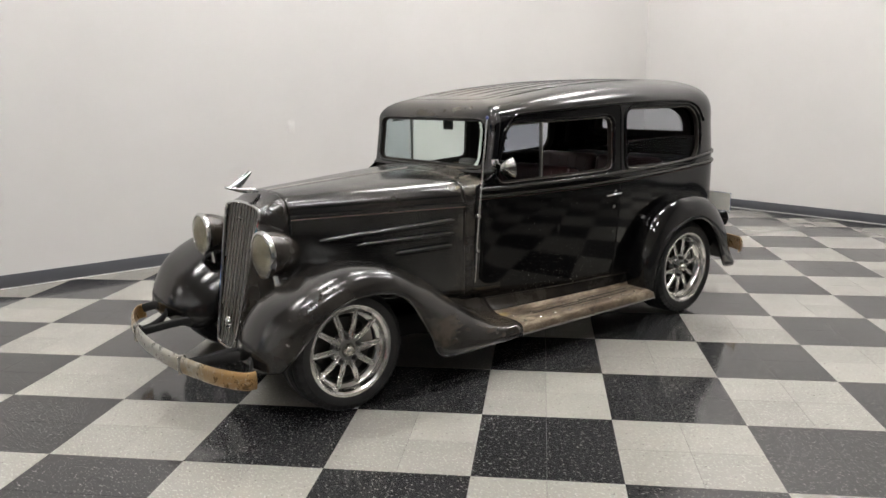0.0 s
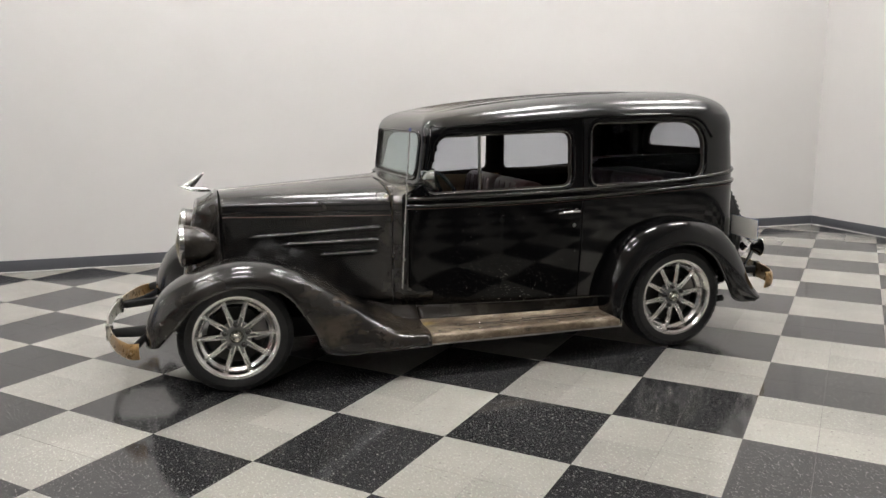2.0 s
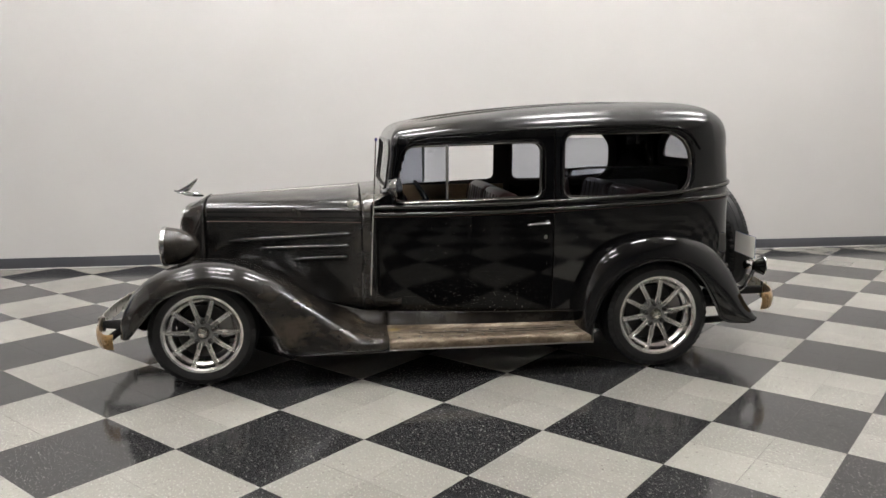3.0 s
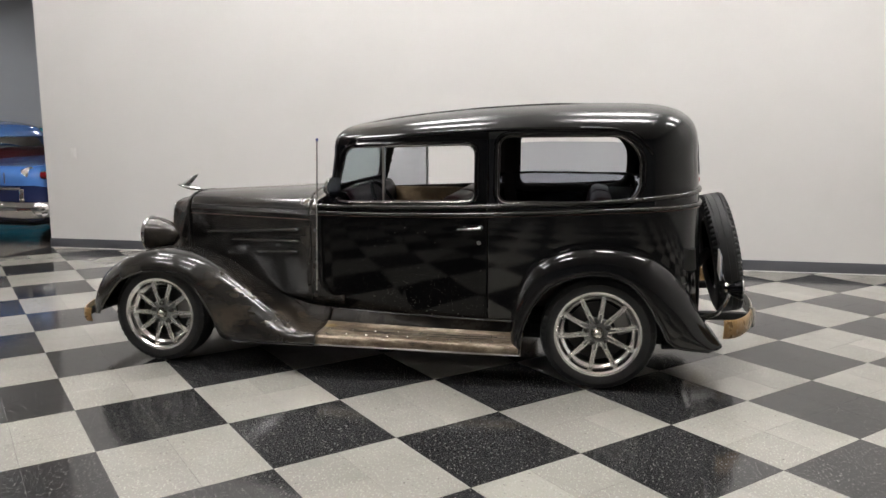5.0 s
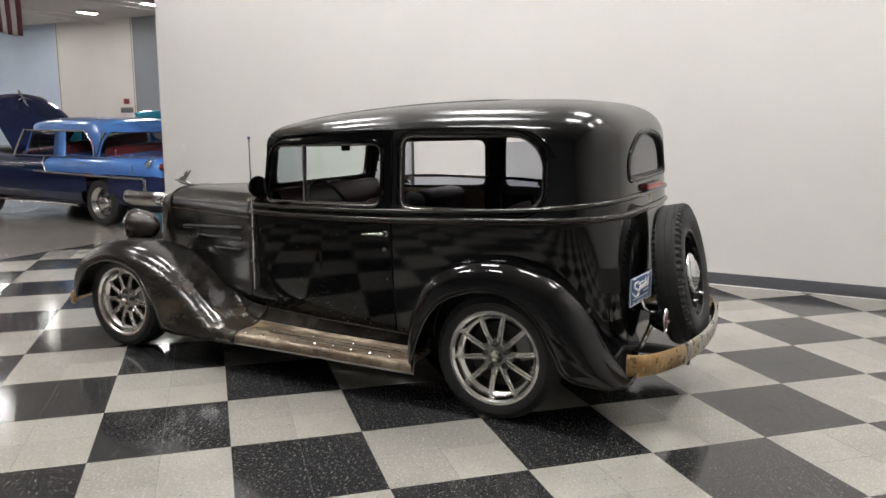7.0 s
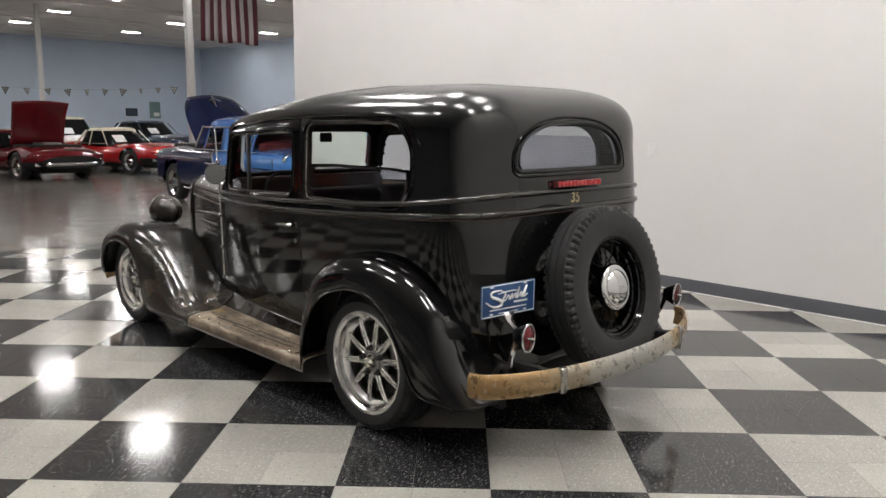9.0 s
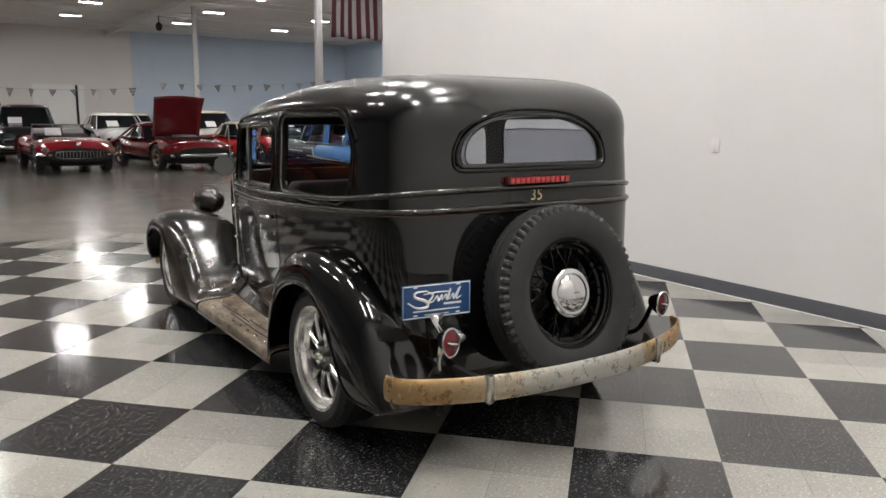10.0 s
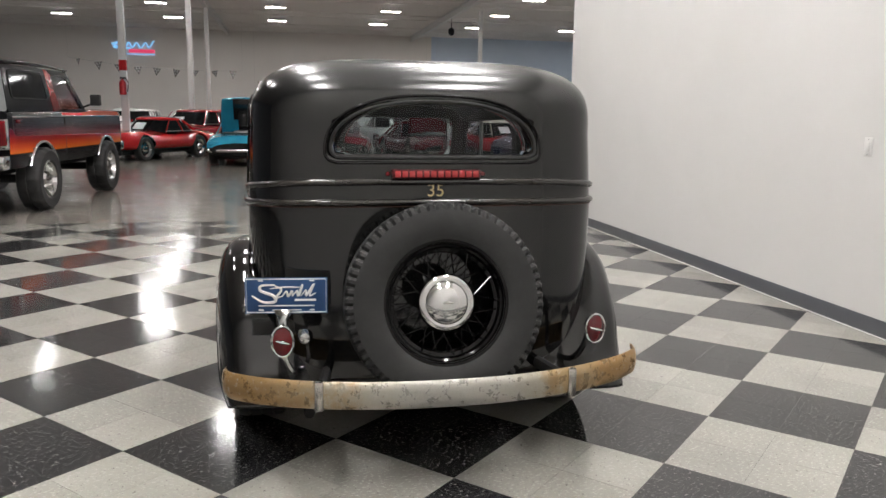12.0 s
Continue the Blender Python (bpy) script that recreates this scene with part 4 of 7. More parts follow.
FRONT_LIP = [(1.735, 0.80, 0.30), (1.68, 0.835, 0.365), (1.615, 0.855, 0.44), (1.53, 0.865, 0.53), (1.375, 0.865, 0.588), (1.20, 0.865, 0.583), (1.07, 0.865, 0.522), (0.945, 0.865, 0.335), (0.865, 0.866, 0.2), (0.61, 0.866, 0.187), (0.30, 0.866, 0.187)]
FRONT_IN = [(1.745, 0.43, 0.25), (1.72, 0.36, 0.24), (1.675, 0.30, 0.24), (1.60, 0.262, 0.27), (1.46, 0.258, 0.37), (1.28, 0.285, 0.49), (1.08, 0.34, 0.525), (0.88, 0.402, 0.465), (0.69, 0.466, 0.405), (0.50, 0.513, 0.365), (0.30, 0.546, 0.345)]
REAR_CROWN = [(-0.845, 0.76, 0.22), (-0.838, 0.76, 0.34), (-0.858, 0.755, 0.50), (-0.945, 0.75, 0.685), (-1.09, 0.745, 0.78), (-1.265, 0.745, 0.818), (-1.44, 0.745, 0.81), (-1.625, 0.745, 0.745), (-1.785, 0.735, 0.59), (-1.90, 0.715, 0.395), (-2.0, 0.70, 0.272)]
REAR_LIP = [(-0.895, 0.862, 0.20), (-0.905, 0.864, 0.31), (-0.955, 0.866, 0.45), (-1.04, 0.868, 0.57), (-1.15, 0.87, 0.635), (-1.29, 0.87, 0.668), (-1.43, 0.87, 0.648), (-1.55, 0.868, 0.56), (-1.645, 0.862, 0.41), (-1.725, 0.85, 0.287), (-1.92, 0.805, 0.252)]
REAR_IN = [(-0.845, 0.60, 0.22), (-0.845, 0.61, 0.34), (-0.87, 0.63, 0.50), (-0.95, 0.65, 0.66), (-1.09, 0.66, 0.745), (-1.265, 0.66, 0.775), (-1.44, 0.65, 0.765), (-1.625, 0.60, 0.71), (-1.78, 0.53, 0.57), (-1.87, 0.46, 0.42), (-1.95, 0.42, 0.33)]


def sill_section(x):
    """From the foot of the body, down a hollow curve, over the flat board to its outer lip."""
    y0 = BELT_W(min(x, 0.34)) * width_k(0.345) - 0.004
    pts = [Vector((x, y0 + (0.70 - y0) * u, 0.345 - 0.088 * (1 - (1 - u) ** 2.2))) for u in np.linspace(0, 1, 15)[:-1]]
    return pts + [Vector((x, 0.70 + 0.166 * math.sin(t) ** 0.4, 0.187 + 0.07 * max(0.0, math.cos(t)) ** 0.4)) for t in np.linspace(0, math.pi / 2, 19)]


def board_z(y):
    return 0.187 + 0.07 * (1 - min(1.0, max(0.0, (y - 0.70) / 0.166)) ** 5) ** 0.2


for crown, lip, inner, name, mat, label in (
    (FRONT_CROWN, FRONT_LIP, FRONT_IN, "front_wing", WINGP, "worn satin black front wing with scraped nose"),
    (REAR_CROWN, REAR_LIP, REAR_IN, "rear_wing", REARP, "rubbed black rounded rear wing"),
):
    rows = wing_rows(crown, lip, inner)
    if name == "front_wing":
        # the tail of the wing runs out into the running board
        for row in rows:
            k = min(1.0, max(0.0, (0.62 - row[-1].x) / 0.32))
            k = k * k * (3 - 2 * k)
            if k:
                row[:] = [p.lerp(q, k) for p, q in zip(row, sill_section(max(0.30, row[-1].x)))]
    for s in (1, -1):
        r = rows if s > 0 else mirror_y(rows)
        inner_to = [round(7 * min(1.0, max(0.0, (0.82 - row[-1].x) / 0.4))) if name == "front_wing" else 0 for row in r]
        turned = (s < 0) == (name == "rear_wing")
        ob = part(name, grid(r, flip=turned, keep=lambda i, j: j >= inner_to[i]), mat, car, label, smooth=60)
        ob.modifiers.new("thickness", "SOLIDIFY").thickness = 0.006
        if name == "front_wing":
            apron = part("wing_apron", grid(r, flip=turned, keep=lambda i, j: j < inner_to[i]), SILLP, ob, "black apron between wing and bonnet side", smooth=60)
            apron.modifiers.new("thickness", "SOLIDIFY").thickness = 0.006
            part("wing_crease", tube([row[k] for row, k in zip(r, inner_to) if row[-1].x < 0.84], 0.004, 6), LIT_EDGE, ob, "pale crease along the wing")
        part("wing_bead", tube([row[-1] for row in r], 0.006, 6), LIT_EDGE if name == "front_wing" else REARP, ob, "rolled wing edge, the front pair paled to look lit")
        part("wing_welt", tube([row[0] for row in r], 0.005, 6), GLOSS, ob, "black welt between wing and body")

# Valance under the body, chassis and floor pan
part("chassis", box(-1.8, 1.45, -0.42, 0.42, 0.17, 0.30, 0.02), UNDER, car, "black chassis and floor pan")
part("floor_pan", box(-1.86, 0.42, -0.50, 0.50, 0.28, 0.345, 0.01), UNDER, car)
part("engine_block", box(0.5, 1.38, -0.25, 0.25, 0.3, 0.62, 0.04), UNDER, car)
for x in (1.345, -1.33):
    part("axle", tube([(x, -0.6, 0.3), (x, 0.6, 0.3)], 0.035, 10, up=(1, 0, 0)), UNDER, car)
part("front_apron", grid([[Vector((1.60, y, 0.235)) for y in np.linspace(-0.28, 0.28, 12)], [Vector((1.52, y, 0.29)) for y in np.linspace(-0.28, 0.28, 12)], [Vector((1.40, y, 0.36)) for y in np.linspace(-0.28, 0.28, 12)]]), UNDER, car, "black splash apron below the grille").modifiers.new("thickness", "SOLIDIFY").thickness = 0.006

# Running boards with rivets
for s in (1, -1):
    rows = [[Vector((p.x, s * p.y, p.z)) for p in sill_section(x)] for x in np.linspace(0.298, -0.905, 40)]
    ob = part("sill_valance", grid([row[:8] for row in rows], flip=s < 0), SILLP, car, "dusty black valance curving from the body to the running board", smooth=60)
    ob.modifiers.new("thickness", "SOLIDIFY").thickness = 0.005
    board = part("running_board", grid([row[7:] for row in rows], flip=s < 0), BOARD, car, "rusty riveted running board worn to bare metal", smooth=60)
    board.modifiers.new("thickness", "SOLIDIFY").thickness = 0.006
    for y, count in ((0.825, 10), (0.735, 9)):
        for x in np.linspace(0.24, -0.86, count):
            part("rivet", lathe([(0.0, 0.0055), (0.005, 0.0045), (0.0085, 0.0)], 10, centre=(x, s * y, board_z(y) - 0.0005), axis="z"), CHROME, board)
    for x in (0.17, -0.80):
        part("joint_strip", box(x - 0.004, x + 0.004, *sorted((s * 0.71, s * 0.835)), 0.2535, 0.2585, 0.001), BOARD, board, "dark joint strip")
    for y, x0, x1 in ((0.765, 0.12, -0.35), (0.79, -0.1, -0.7), (0.745, -0.3, -0.76)):
        part("tread_rib", tube([(x, s * (y + 0.004 * math.sin(9 * x)), board_z(y) + 0.0008) for x in np.linspace(x0, x1, 16)], 0.004, 5, flat=0.5), UNDER, board, "dark worn tread line")
    part("board_strip", tube([(x, s * 0.867, 0.192) for x in np.linspace(0.30, -0.9, 20)], 0.005, 6), STEEL, board, "worn bright edge strip")
    part("sill_moulding", tube([(x, s * (BELT_W(x) * width_k(0.34) - 0.001), 0.338) for x in np.linspace(0.42, -0.84, 30)], 0.007, 6), BELTP, car)


# Wheels
# Barrel and disc are coloured dark for the shade behind the spokes
BARREL = material("dark_wheel_metal", (0.09, 0.088, 0.085), 0.5, 0.9)
DISC = material("shaded_brake_disc", (0.045, 0.043, 0.04), 0.45, 0.8)
CAPM = material("silvered_cap", (0.72, 0.7, 0.62), 0.2, 1.0)


def tyre(R, r, w, tread=True, seg=144, deep=0.004):
    h = w / 2
    prof = [(r - 0.012, -h * 0.72), (r + 0.006, -h * 0.86), (r + 0.3 * (R - r), -h * 0.985), (r + 0.6 * (R - r), -h), (R - 0.03, -h * 0.955), (R - 0.028, -h * 0.95), (R - 0.008, -h * 0.86), (R - 0.001, -h * 0.70), (R - 0.0005, -h * 0.62)]
    for g0 in (-0.45, 0.0, 0.45):
        prof += [(R, h * (g0 - 0.13)), (R, h * (g0 - 0.04)), (R - 0.006, h * (g0 - 0.035)), (R - 0.006, h * (g0 + 0.035)), (R, h * (g0 + 0.04)), (R, h * (g0 + 0.13))]
    prof += [(a, -b) for a, b in reversed(prof[:9])]

    def notch(rr, hh, k):
        edge = abs(hh) > h * 0.66 and rr > R - 0.029
        cut = tread and edge and k % 3 == 0
        return (rr - deep, hh * (1 - 0.6 * deep / h)) if cut else (rr, hh)

    return lathe(prof, seg, notch=notch)


def spoked_wheel(R, rim, w, at):
    """Alloy wheel of ten spokes; its outer face looks to +y."""
    wheel = part("wheel", tyre(R, rim - 0.012, w), RUBBER, car, "low-profile black tyre on a ten-spoke alloy rim", smooth=30, at=at)
    h = w / 2
    lip = [(rim - 0.004, h * 0.80), (rim + 0.004, h * 0.88), (rim + 0.001, h * 0.94), (rim - 0.012, h * 0.93), (rim - 0.022, h * 0.84), (rim - 0.026, h * 0.62), (rim - 0.036, h * 0.5), (rim - 0.05, h * 0.42), (rim - 0.052, h * 0.3)]
    part("rim", lathe(lip, 72), ALLOY, wheel, "polished alloy rim lip", smooth=30)
    part("barrel", lathe([(rim - 0.052, h * 0.3), (rim - 0.053, h * 0.1), (rim - 0.05, -h * 0.8), (rim - 0.02, -h * 0.8)], 72), BARREL, wheel, "inner barrel darkened for the shade behind the spokes", smooth=30)

    def web(r, y, k):
        """Widens the hub plate towards each spoke, leaving round scoops between."""
        return (r + 0.026 * (0.5 + 0.5 * math.cos(10 * (2 * math.pi * k / 120 - 0.06 * math.pi))) ** 1.4, y) if r > 0.07 else (r, y)

    part("hub_plate", lathe([(0.08, h * 0.22), (0.08, h * 0.47), (0.077, h * 0.52), (0.04, h * 0.54)], 120, notch=web), ALLOYG, wheel, "scooped cast alloy hub plate", smooth=40)
    part("hub", lathe([(0.05, h * 0.2), (0.05, h * 0.5), (0.047, h * 0.57), (0.038, h * 0.6), (0.036, h * 0.64)], 30), ALLOYG, wheel, "grey alloy hub")
    for k in range(10):
        a = 2 * math.pi * (k + 0.3) / 10
        c, s = math.cos(a), math.sin(a)
        rows = []
        for t in np.linspace(0, 1, 7):
            rad = 0.055 + (rim - 0.034 - 0.055) * t
            wd, y1 = 0.0142 + 0.004 * (1 - t) ** 2 - 0.002 * max(0, t - 0.8) / 0.2, h * (0.53 + 0.05 * math.sin(t * 3) - 0.02 * t)
            y0 = y1 - 0.03
            dip = 0.010 * math.sin(math.pi * min(1, t * 1.05))
            ring = [(-wd, y0), (-wd, y1 - 0.004), (-wd * 0.8, y1), (-wd * 0.45, y1), (-wd * 0.2, y1 - dip), (wd * 0.2, y1 - dip), (wd * 0.45, y1), (wd * 0.8, y1), (wd, y1 - 0.004), (wd, y0)]
            rows.append([Vector((c * rad - s * q, y, s * rad + c * q)) for q, y in ring])
        bm = grid(rows, close_u=True)
        part("spoke", bm, ALLOY, wheel, "polished alloy spoke with a channel along it", smooth=30)
        if k % 2 == 0:
            b = a + math.pi / 10
            part("lug_nut", lathe([(0.0165, h * 0.53), (0.0165, h * 0.56), (0.0115, h * 0.57), (0.0115, h * 0.72), (0.007, h * 0.76), (0.0, h * 0.76)], 6, centre=(0.062 * math.cos(b), 0, 0.062 * math.sin(b))), BARREL, wheel, "dark lug nut", smooth=20)
    part("centre_cap", lathe([(0.033, h * 0.6), (0.031, h * 0.72), (0.022, h * 0.86), (0.012, h * 0.92), (0.0, h * 0.93)], 24), CAPM, wheel, "domed bright centre cap")
    part("brake_disc", lathe([(0.03, h * 0.12), (rim - 0.075, h * 0.12), (rim - 0.075, h * 0.02), (0.03, h * 0.02)], 40), DISC, wheel, "brake disc darkened for the shade behind the spokes", smooth=30)
    part("brake_caliper", box(-(rim - 0.06), -(rim - 0.14), -0.02, h * 0.3, -0.06, 0.06, 0.012), STEEL, wheel, "grey brake caliper")
    return wheel


for x, R, rim, w, y in ((1.345, 0.302, 0.226, 0.2, 0.672), (-1.325, 0.32, 0.24, 0.225, 0.70)):
    spoked_wheel(R, rim, w, pose(x, y, R, 0, 11 if x > 0 else 20, 0))
    spoked_wheel(R, rim, w, pose(x, -y, R, 0, 25, 180))
for s in (1, -1):
    part("wheel_well", box(-1.72, -0.93, *sorted((s * 0.40, s * 0.43)), 0.2, 0.74, 0.01), UNDER, car)


# Spare wheel leaning on the tail
spare_at = pose(-2.055, 0.0, 0.695, 0, 12, 90)
spare_at = Matrix.Translation((-2.072, 0, 0.677)) @ Matrix.Rotation(radians(11), 4, "Y") @ Matrix.Rotation(radians(90), 4, "Z")
spare = part("spare_wheel", tyre(0.374, 0.232, 0.158, True, 192, 0.011), RUBBER, car, "black spare tyre with deep shoulder blocks on a wire wheel", smooth=30, at=spare_at)
part("rim", lathe([(0.24, 0.056), (0.236, 0.066), (0.224, 0.064), (0.216, 0.045), (0.208, 0.04), (0.203, 0.02), (0.19, 0.016), (0.186, -0.03), (0.22, -0.06)], 72), GLOSS, spare, "black steel rim", smooth=30)
part("hub", lathe([(0.05, -0.05), (0.07, 0.0), (0.098, 0.015), (0.1, 0.045), (0.09, 0.05)], 40), GLOSS, spare, "black hub shell")
part("hub_cap", lathe([(0.108, 0.042), (0.108, 0.052), (0.1, 0.062), (0.088, 0.066), (0.08, 0.064), (0.074, 0.072), (0.05, 0.083), (0.02, 0.088), (0.0, 0.088)], 48), CHROME, spare, "chrome domed hub cap")
part("cap_badge", tube([(-0.02, 0.089, 0.0), (0, 0.09, 0.003), (0.02, 0.089, 0.0)], [0.002, 0.006, 0.002], 8), STEEL, spare)
for k in range(40):
    a = 2 * math.pi * k / 40
    b = a + (0.42 if k % 2 else -0.42)
    y0, y1 = (0.035, 0.02) if k % 4 < 2 else (-0.02, 0.006)
    part("wire_spoke", tube([(0.088 * math.cos(b), y0, 0.088 * math.sin(b)), (0.2 * math.cos(a), y1, 0.2 * math.sin(a))], 0.0026, 5), GLOSS, spare, smooth=60)
part("spare_bracket", tube([(-1.86, 0, 0.5), (-1.96, 0, 0.62), (-2.02, 0, 0.69)], 0.03, 10, up=(0, 1, 0)), UNDER, car, "black spare wheel carrier")


# Bumpers: bowed flat bars with rolled ends and clamps
def bar(path, high, depth):
    rows = []
    pts = [Vector(p) for p in path]
    for i, p in enumerate(pts):
        t = (pts[min(i + 1, len(pts) - 1)] - pts[max(i - 1, 0)]).normalized()
        out = Vector((t.y, -t.x, 0)).normalized()
        ring = [(-high, 0), (-high * 0.8, depth * 0.65), (-high * 0.4, depth), (0, depth * 1.08), (high * 0.4, depth), (high * 0.8, depth * 0.65), (high, 0), (high * 0.9, -0.004), (0, depth * 0.55), (-high * 0.9, -0.004)]
        rows.append([p + out * d + Vector((0, 0, z)) for z, d in ring])
    bm = grid(rows, close_u=True)
    cap(bm, rows[0], True)
    cap(bm, rows[-1])
    return bm


half = [(-2.235, 0.0), (-2.232, 0.15), (-2.215, 0.32), (-2.18, 0.50), (-2.12, 0.67), (-2.06, 0.77), (-2.02, 0.80), (-1.985, 0.806)]
pts = spline([(x, -y, 0.378 + 0.022 * (y / 0.8) ** 2) for x, y in reversed(half[1:])] + [(x, y, 0.378 + 0.006 * (y / 0.8) ** 2) for x, y in half], 70)
bumper = part("rear_bumper", bar(pts[::-1], 0.052, 0.014), RUSTY, car, "rust-stained chrome rear bumper bar", smooth=50)
for s in (1, -1):
    part("clamp", box(-2.212, -2.175, *sorted((s * 0.455, s * 0.49)), 0.322, 0.436, 0.01), BARS, bumper, "pitted chrome bumper clamp", at=pose(0, 0, 0))
    part("bumper_arm", tube([(-2.18, s * 0.47, 0.378), (-2.05, s * 0.45, 0.375), (-1.8, s * 0.42, 0.36)], 0.02, 8, flat=1.4), UNDER, bumper, "black bumper arm")
half = [(2.035, 0.0), (2.03, 0.15), (2.012, 0.31), (1.985, 0.46), (1.945, 0.60), (1.90, 0.695), (1.868, 0.735), (1.83, 0.74)]
pts = spline([(x, -y, 0.27) for x, y in reversed(half[1:])] + [(x, y, 0.27) for x, y in half], 70)
bumper = part("front_bumper", bar(pts, 0.043, 0.013), RUSTY, car, "tarnished brassy front bumper bar", smooth=50)
for s in (1, -1):
    part("clamp", box(1.99, 2.03, *sorted((s * 0.306, s * 0.336)), 0.222, 0.318, 0.01), BARS, bumper, "pitted chrome bumper clamp")
    part("bumper_arm", tube(spline([(1.85, s * 0.725, 0.29), (1.80, s * 0.63, 0.32), (1.79, s * 0.5, 0.31), (1.88, s * 0.4, 0.28), (2.0, s * 0.33, 0.27)], 20), 0.008, 8, flat=3.0), UNDER, bumper, "black curved bumper brace")
    part("bumper_arm", tube([(1.98, s * 0.33, 0.27), (1.8, s * 0.34, 0.28), (1.55, s * 0.36, 0.27)], 0.016, 8, flat=1.5), UNDER, bumper, "black bumper arm")

# Headlamps
for s in (1, -1):
    cx, cy, cz = 1.60, s * 0.385, 0.748
    lamp = part("headlight", lathe([(0.101, -0.012), (0.1, -0.03), (0.094, -0.07), (0.078, -0.115), (0.05, -0.155), (0.02, -0.175), (0.0, -0.178)], 48, centre=(cx, cy, cz), axis="x"), SHELL, car, "worn black bullet headlight shell", smooth=50)
    part("headlight_rim", lathe([(0.104, -0.016), (0.107, -0.004), (0.103, 0.006), (0.093, 0.008), (0.09, 0.0)], 48, centre=(cx, cy, cz), axis="x"), CHROME, lamp, "chrome headlight ring")
    part("lens", lathe([(0.093, 0.001), (0.08, 0.012), (0.05, 0.021), (0.02, 0.025), (0.0, 0.0255)], 40, centre=(cx, cy, cz), axis="x"), LENS, lamp, "yellowed ribbed glass headlight lens")
    part("reflector", lathe([(0.092, -0.002), (0.08, -0.03), (0.05, -0.05), (0.0, -0.055)], 32, centre=(cx, cy, cz), axis="x"), CHROME, lamp)
    for k in range(-7, 8):
        y = k * 0.0115
        hz = math.sqrt(max(0, 0.0875**2 - y * y))
        bulge = lambda z: cx + 0.0265 - 0.0245 * (y * y + z * z) / 0.0086
        part("lens_rib", tube([(bulge(z), cy + y, cz + z) for z in np.linspace(-hz, hz, 7)], 0.0016, 4, up=(0, 1, 0)), LENS, lamp, smooth=60)
    part("headlight_stand", tube([(cx - 0.06, cy, cz - 0.09), (cx - 0.065, cy + 0.005 * s, cz - 0.13), (cx - 0.08, cy + 0.02 * s, cz - 0.2)], [0.016, 0.014, 0.024], 10, up=(1, 0, 0)), CHROME, lamp, "chrome headlight stand")
    grow = Matrix.Translation((cx, cy, cz)) @ Matrix.Scale(1.13, 4) @ Matrix.Translation((-cx, -cy, -cz))
    for ob in [lamp] + [c for c in lamp.children if not c.name.startswith("headlight_stand")]:
        ob.data.transform(grow)

# Tail lamps on chrome stalks
for s in (1, -1):
    x, y, z = -2.105, s * 0.595, 0.56
    lamp = part("tail_light", lathe([(0.0, 0.075), (0.016, 0.068), (0.028, 0.04), (0.036, 0.01), (0.038, 0.0)], 30, centre=(x, y, z), axis="x"), GLOSS, car, "black tail light cup")
    for v in lamp.data.vertices:
        v.co.z = z + (v.co.z - z) * 1.5
    ring = part("tail_light_rim", tube([(x - 0.004, y + 0.038 * math.cos(a), z + 0.0565 * math.sin(a)) for a in np.linspace(0, 2 * math.pi, 40, endpoint=False)], 0.005, 8, True, up=(1, 0, 0)), CHROME, lamp, "chrome oval tail light ring")
    bm = lathe([(0.036, -0.003), (0.025, -0.012), (0.0, -0.016)], 30, centre=(x, y, z), axis="x")
    for v in bm.verts:
        v.co.z = z + (v.co.z - z) * 1.5
    part("lens", bm, REDLENS if s > 0 else DARKRED, lamp, "dark red tail light lens")
    part("lens_badge", tube([(x - 0.016, y - 0.024, z - 0.006), (x - 0.019, y, z), (x - 0.016, y + 0.024, z + 0.006)], [0.003, 0.007, 0.003], 8), CHROME, lamp, "small chrome wing on the lens")
    part("stalk", tube(spline([(x + 0.06, y, z - 0.02), (x + 0.09, y - 0.01 * s, z - 0.1), (x + 0.13, y - 0.04 * s, z - 0.16), (x + 0.24, y - 0.08 * s, z - 0.18)], 14), 0.012, 8, up=(0, 1, 0)), GLOSS if s < 0 else CHROME, lamp, "curved tail light stalk")
part("plate_light", lathe([(0.0, -0.03), (0.018, -0.026), (0.027, -0.008), (0.03, 0.01), (0.0, 0.012)], 24, centre=(-2.04, 0.515, 0.556), axis="x"), CHROME, car, "round chrome light beside the tail light")
part("plate_bracket", grid([[Vector((-2.0, 0.555, 0.65)), Vector((-2.0, 0.625, 0.65))], [Vector((-2.01, 0.575, 0.615)), Vector((-2.01, 0.61, 0.615))], [Vector((-2.05, 0.582, 0.585)), Vector((-2.05, 0.606, 0.585))]]), CHROME, car, "chrome plate bracket").modifiers.new("thickness", "SOLIDIFY").thickness = 0.004

# Number plate with a dealer's mark as plain strokes
PX, PY0, PY1, PZ0, PZ1 = -1.985, 0.428, 0.73, 0.632, 0.768
plate = part("number_plate", box(PX, PX + 0.002, PY0, PY1, PZ0, PZ1, 0.0005), BLUEP, car, "dark blue plate with white script strokes")
part("plate_back", box(PX + 0.0025, PX + 0.004, PY0 + 0.003, PY1 - 0.003, PZ0 + 0.003, PZ1 - 0.003), GREYP, plate, "raw pale back of the plate", smooth=0)
edge = [(PX - 0.001, PY0 + 0.005, PZ0 + 0.005), (PX - 0.001, PY1 - 0.005, PZ0 + 0.005), (PX - 0.001, PY1 - 0.005, PZ1 - 0.005), (PX - 0.001, PY0 + 0.005, PZ1 - 0.005)]
part("plate_border", tube(edge, 0.002, 6, True, up=(1, 0, 0)), WHITEP, plate, "white border line")


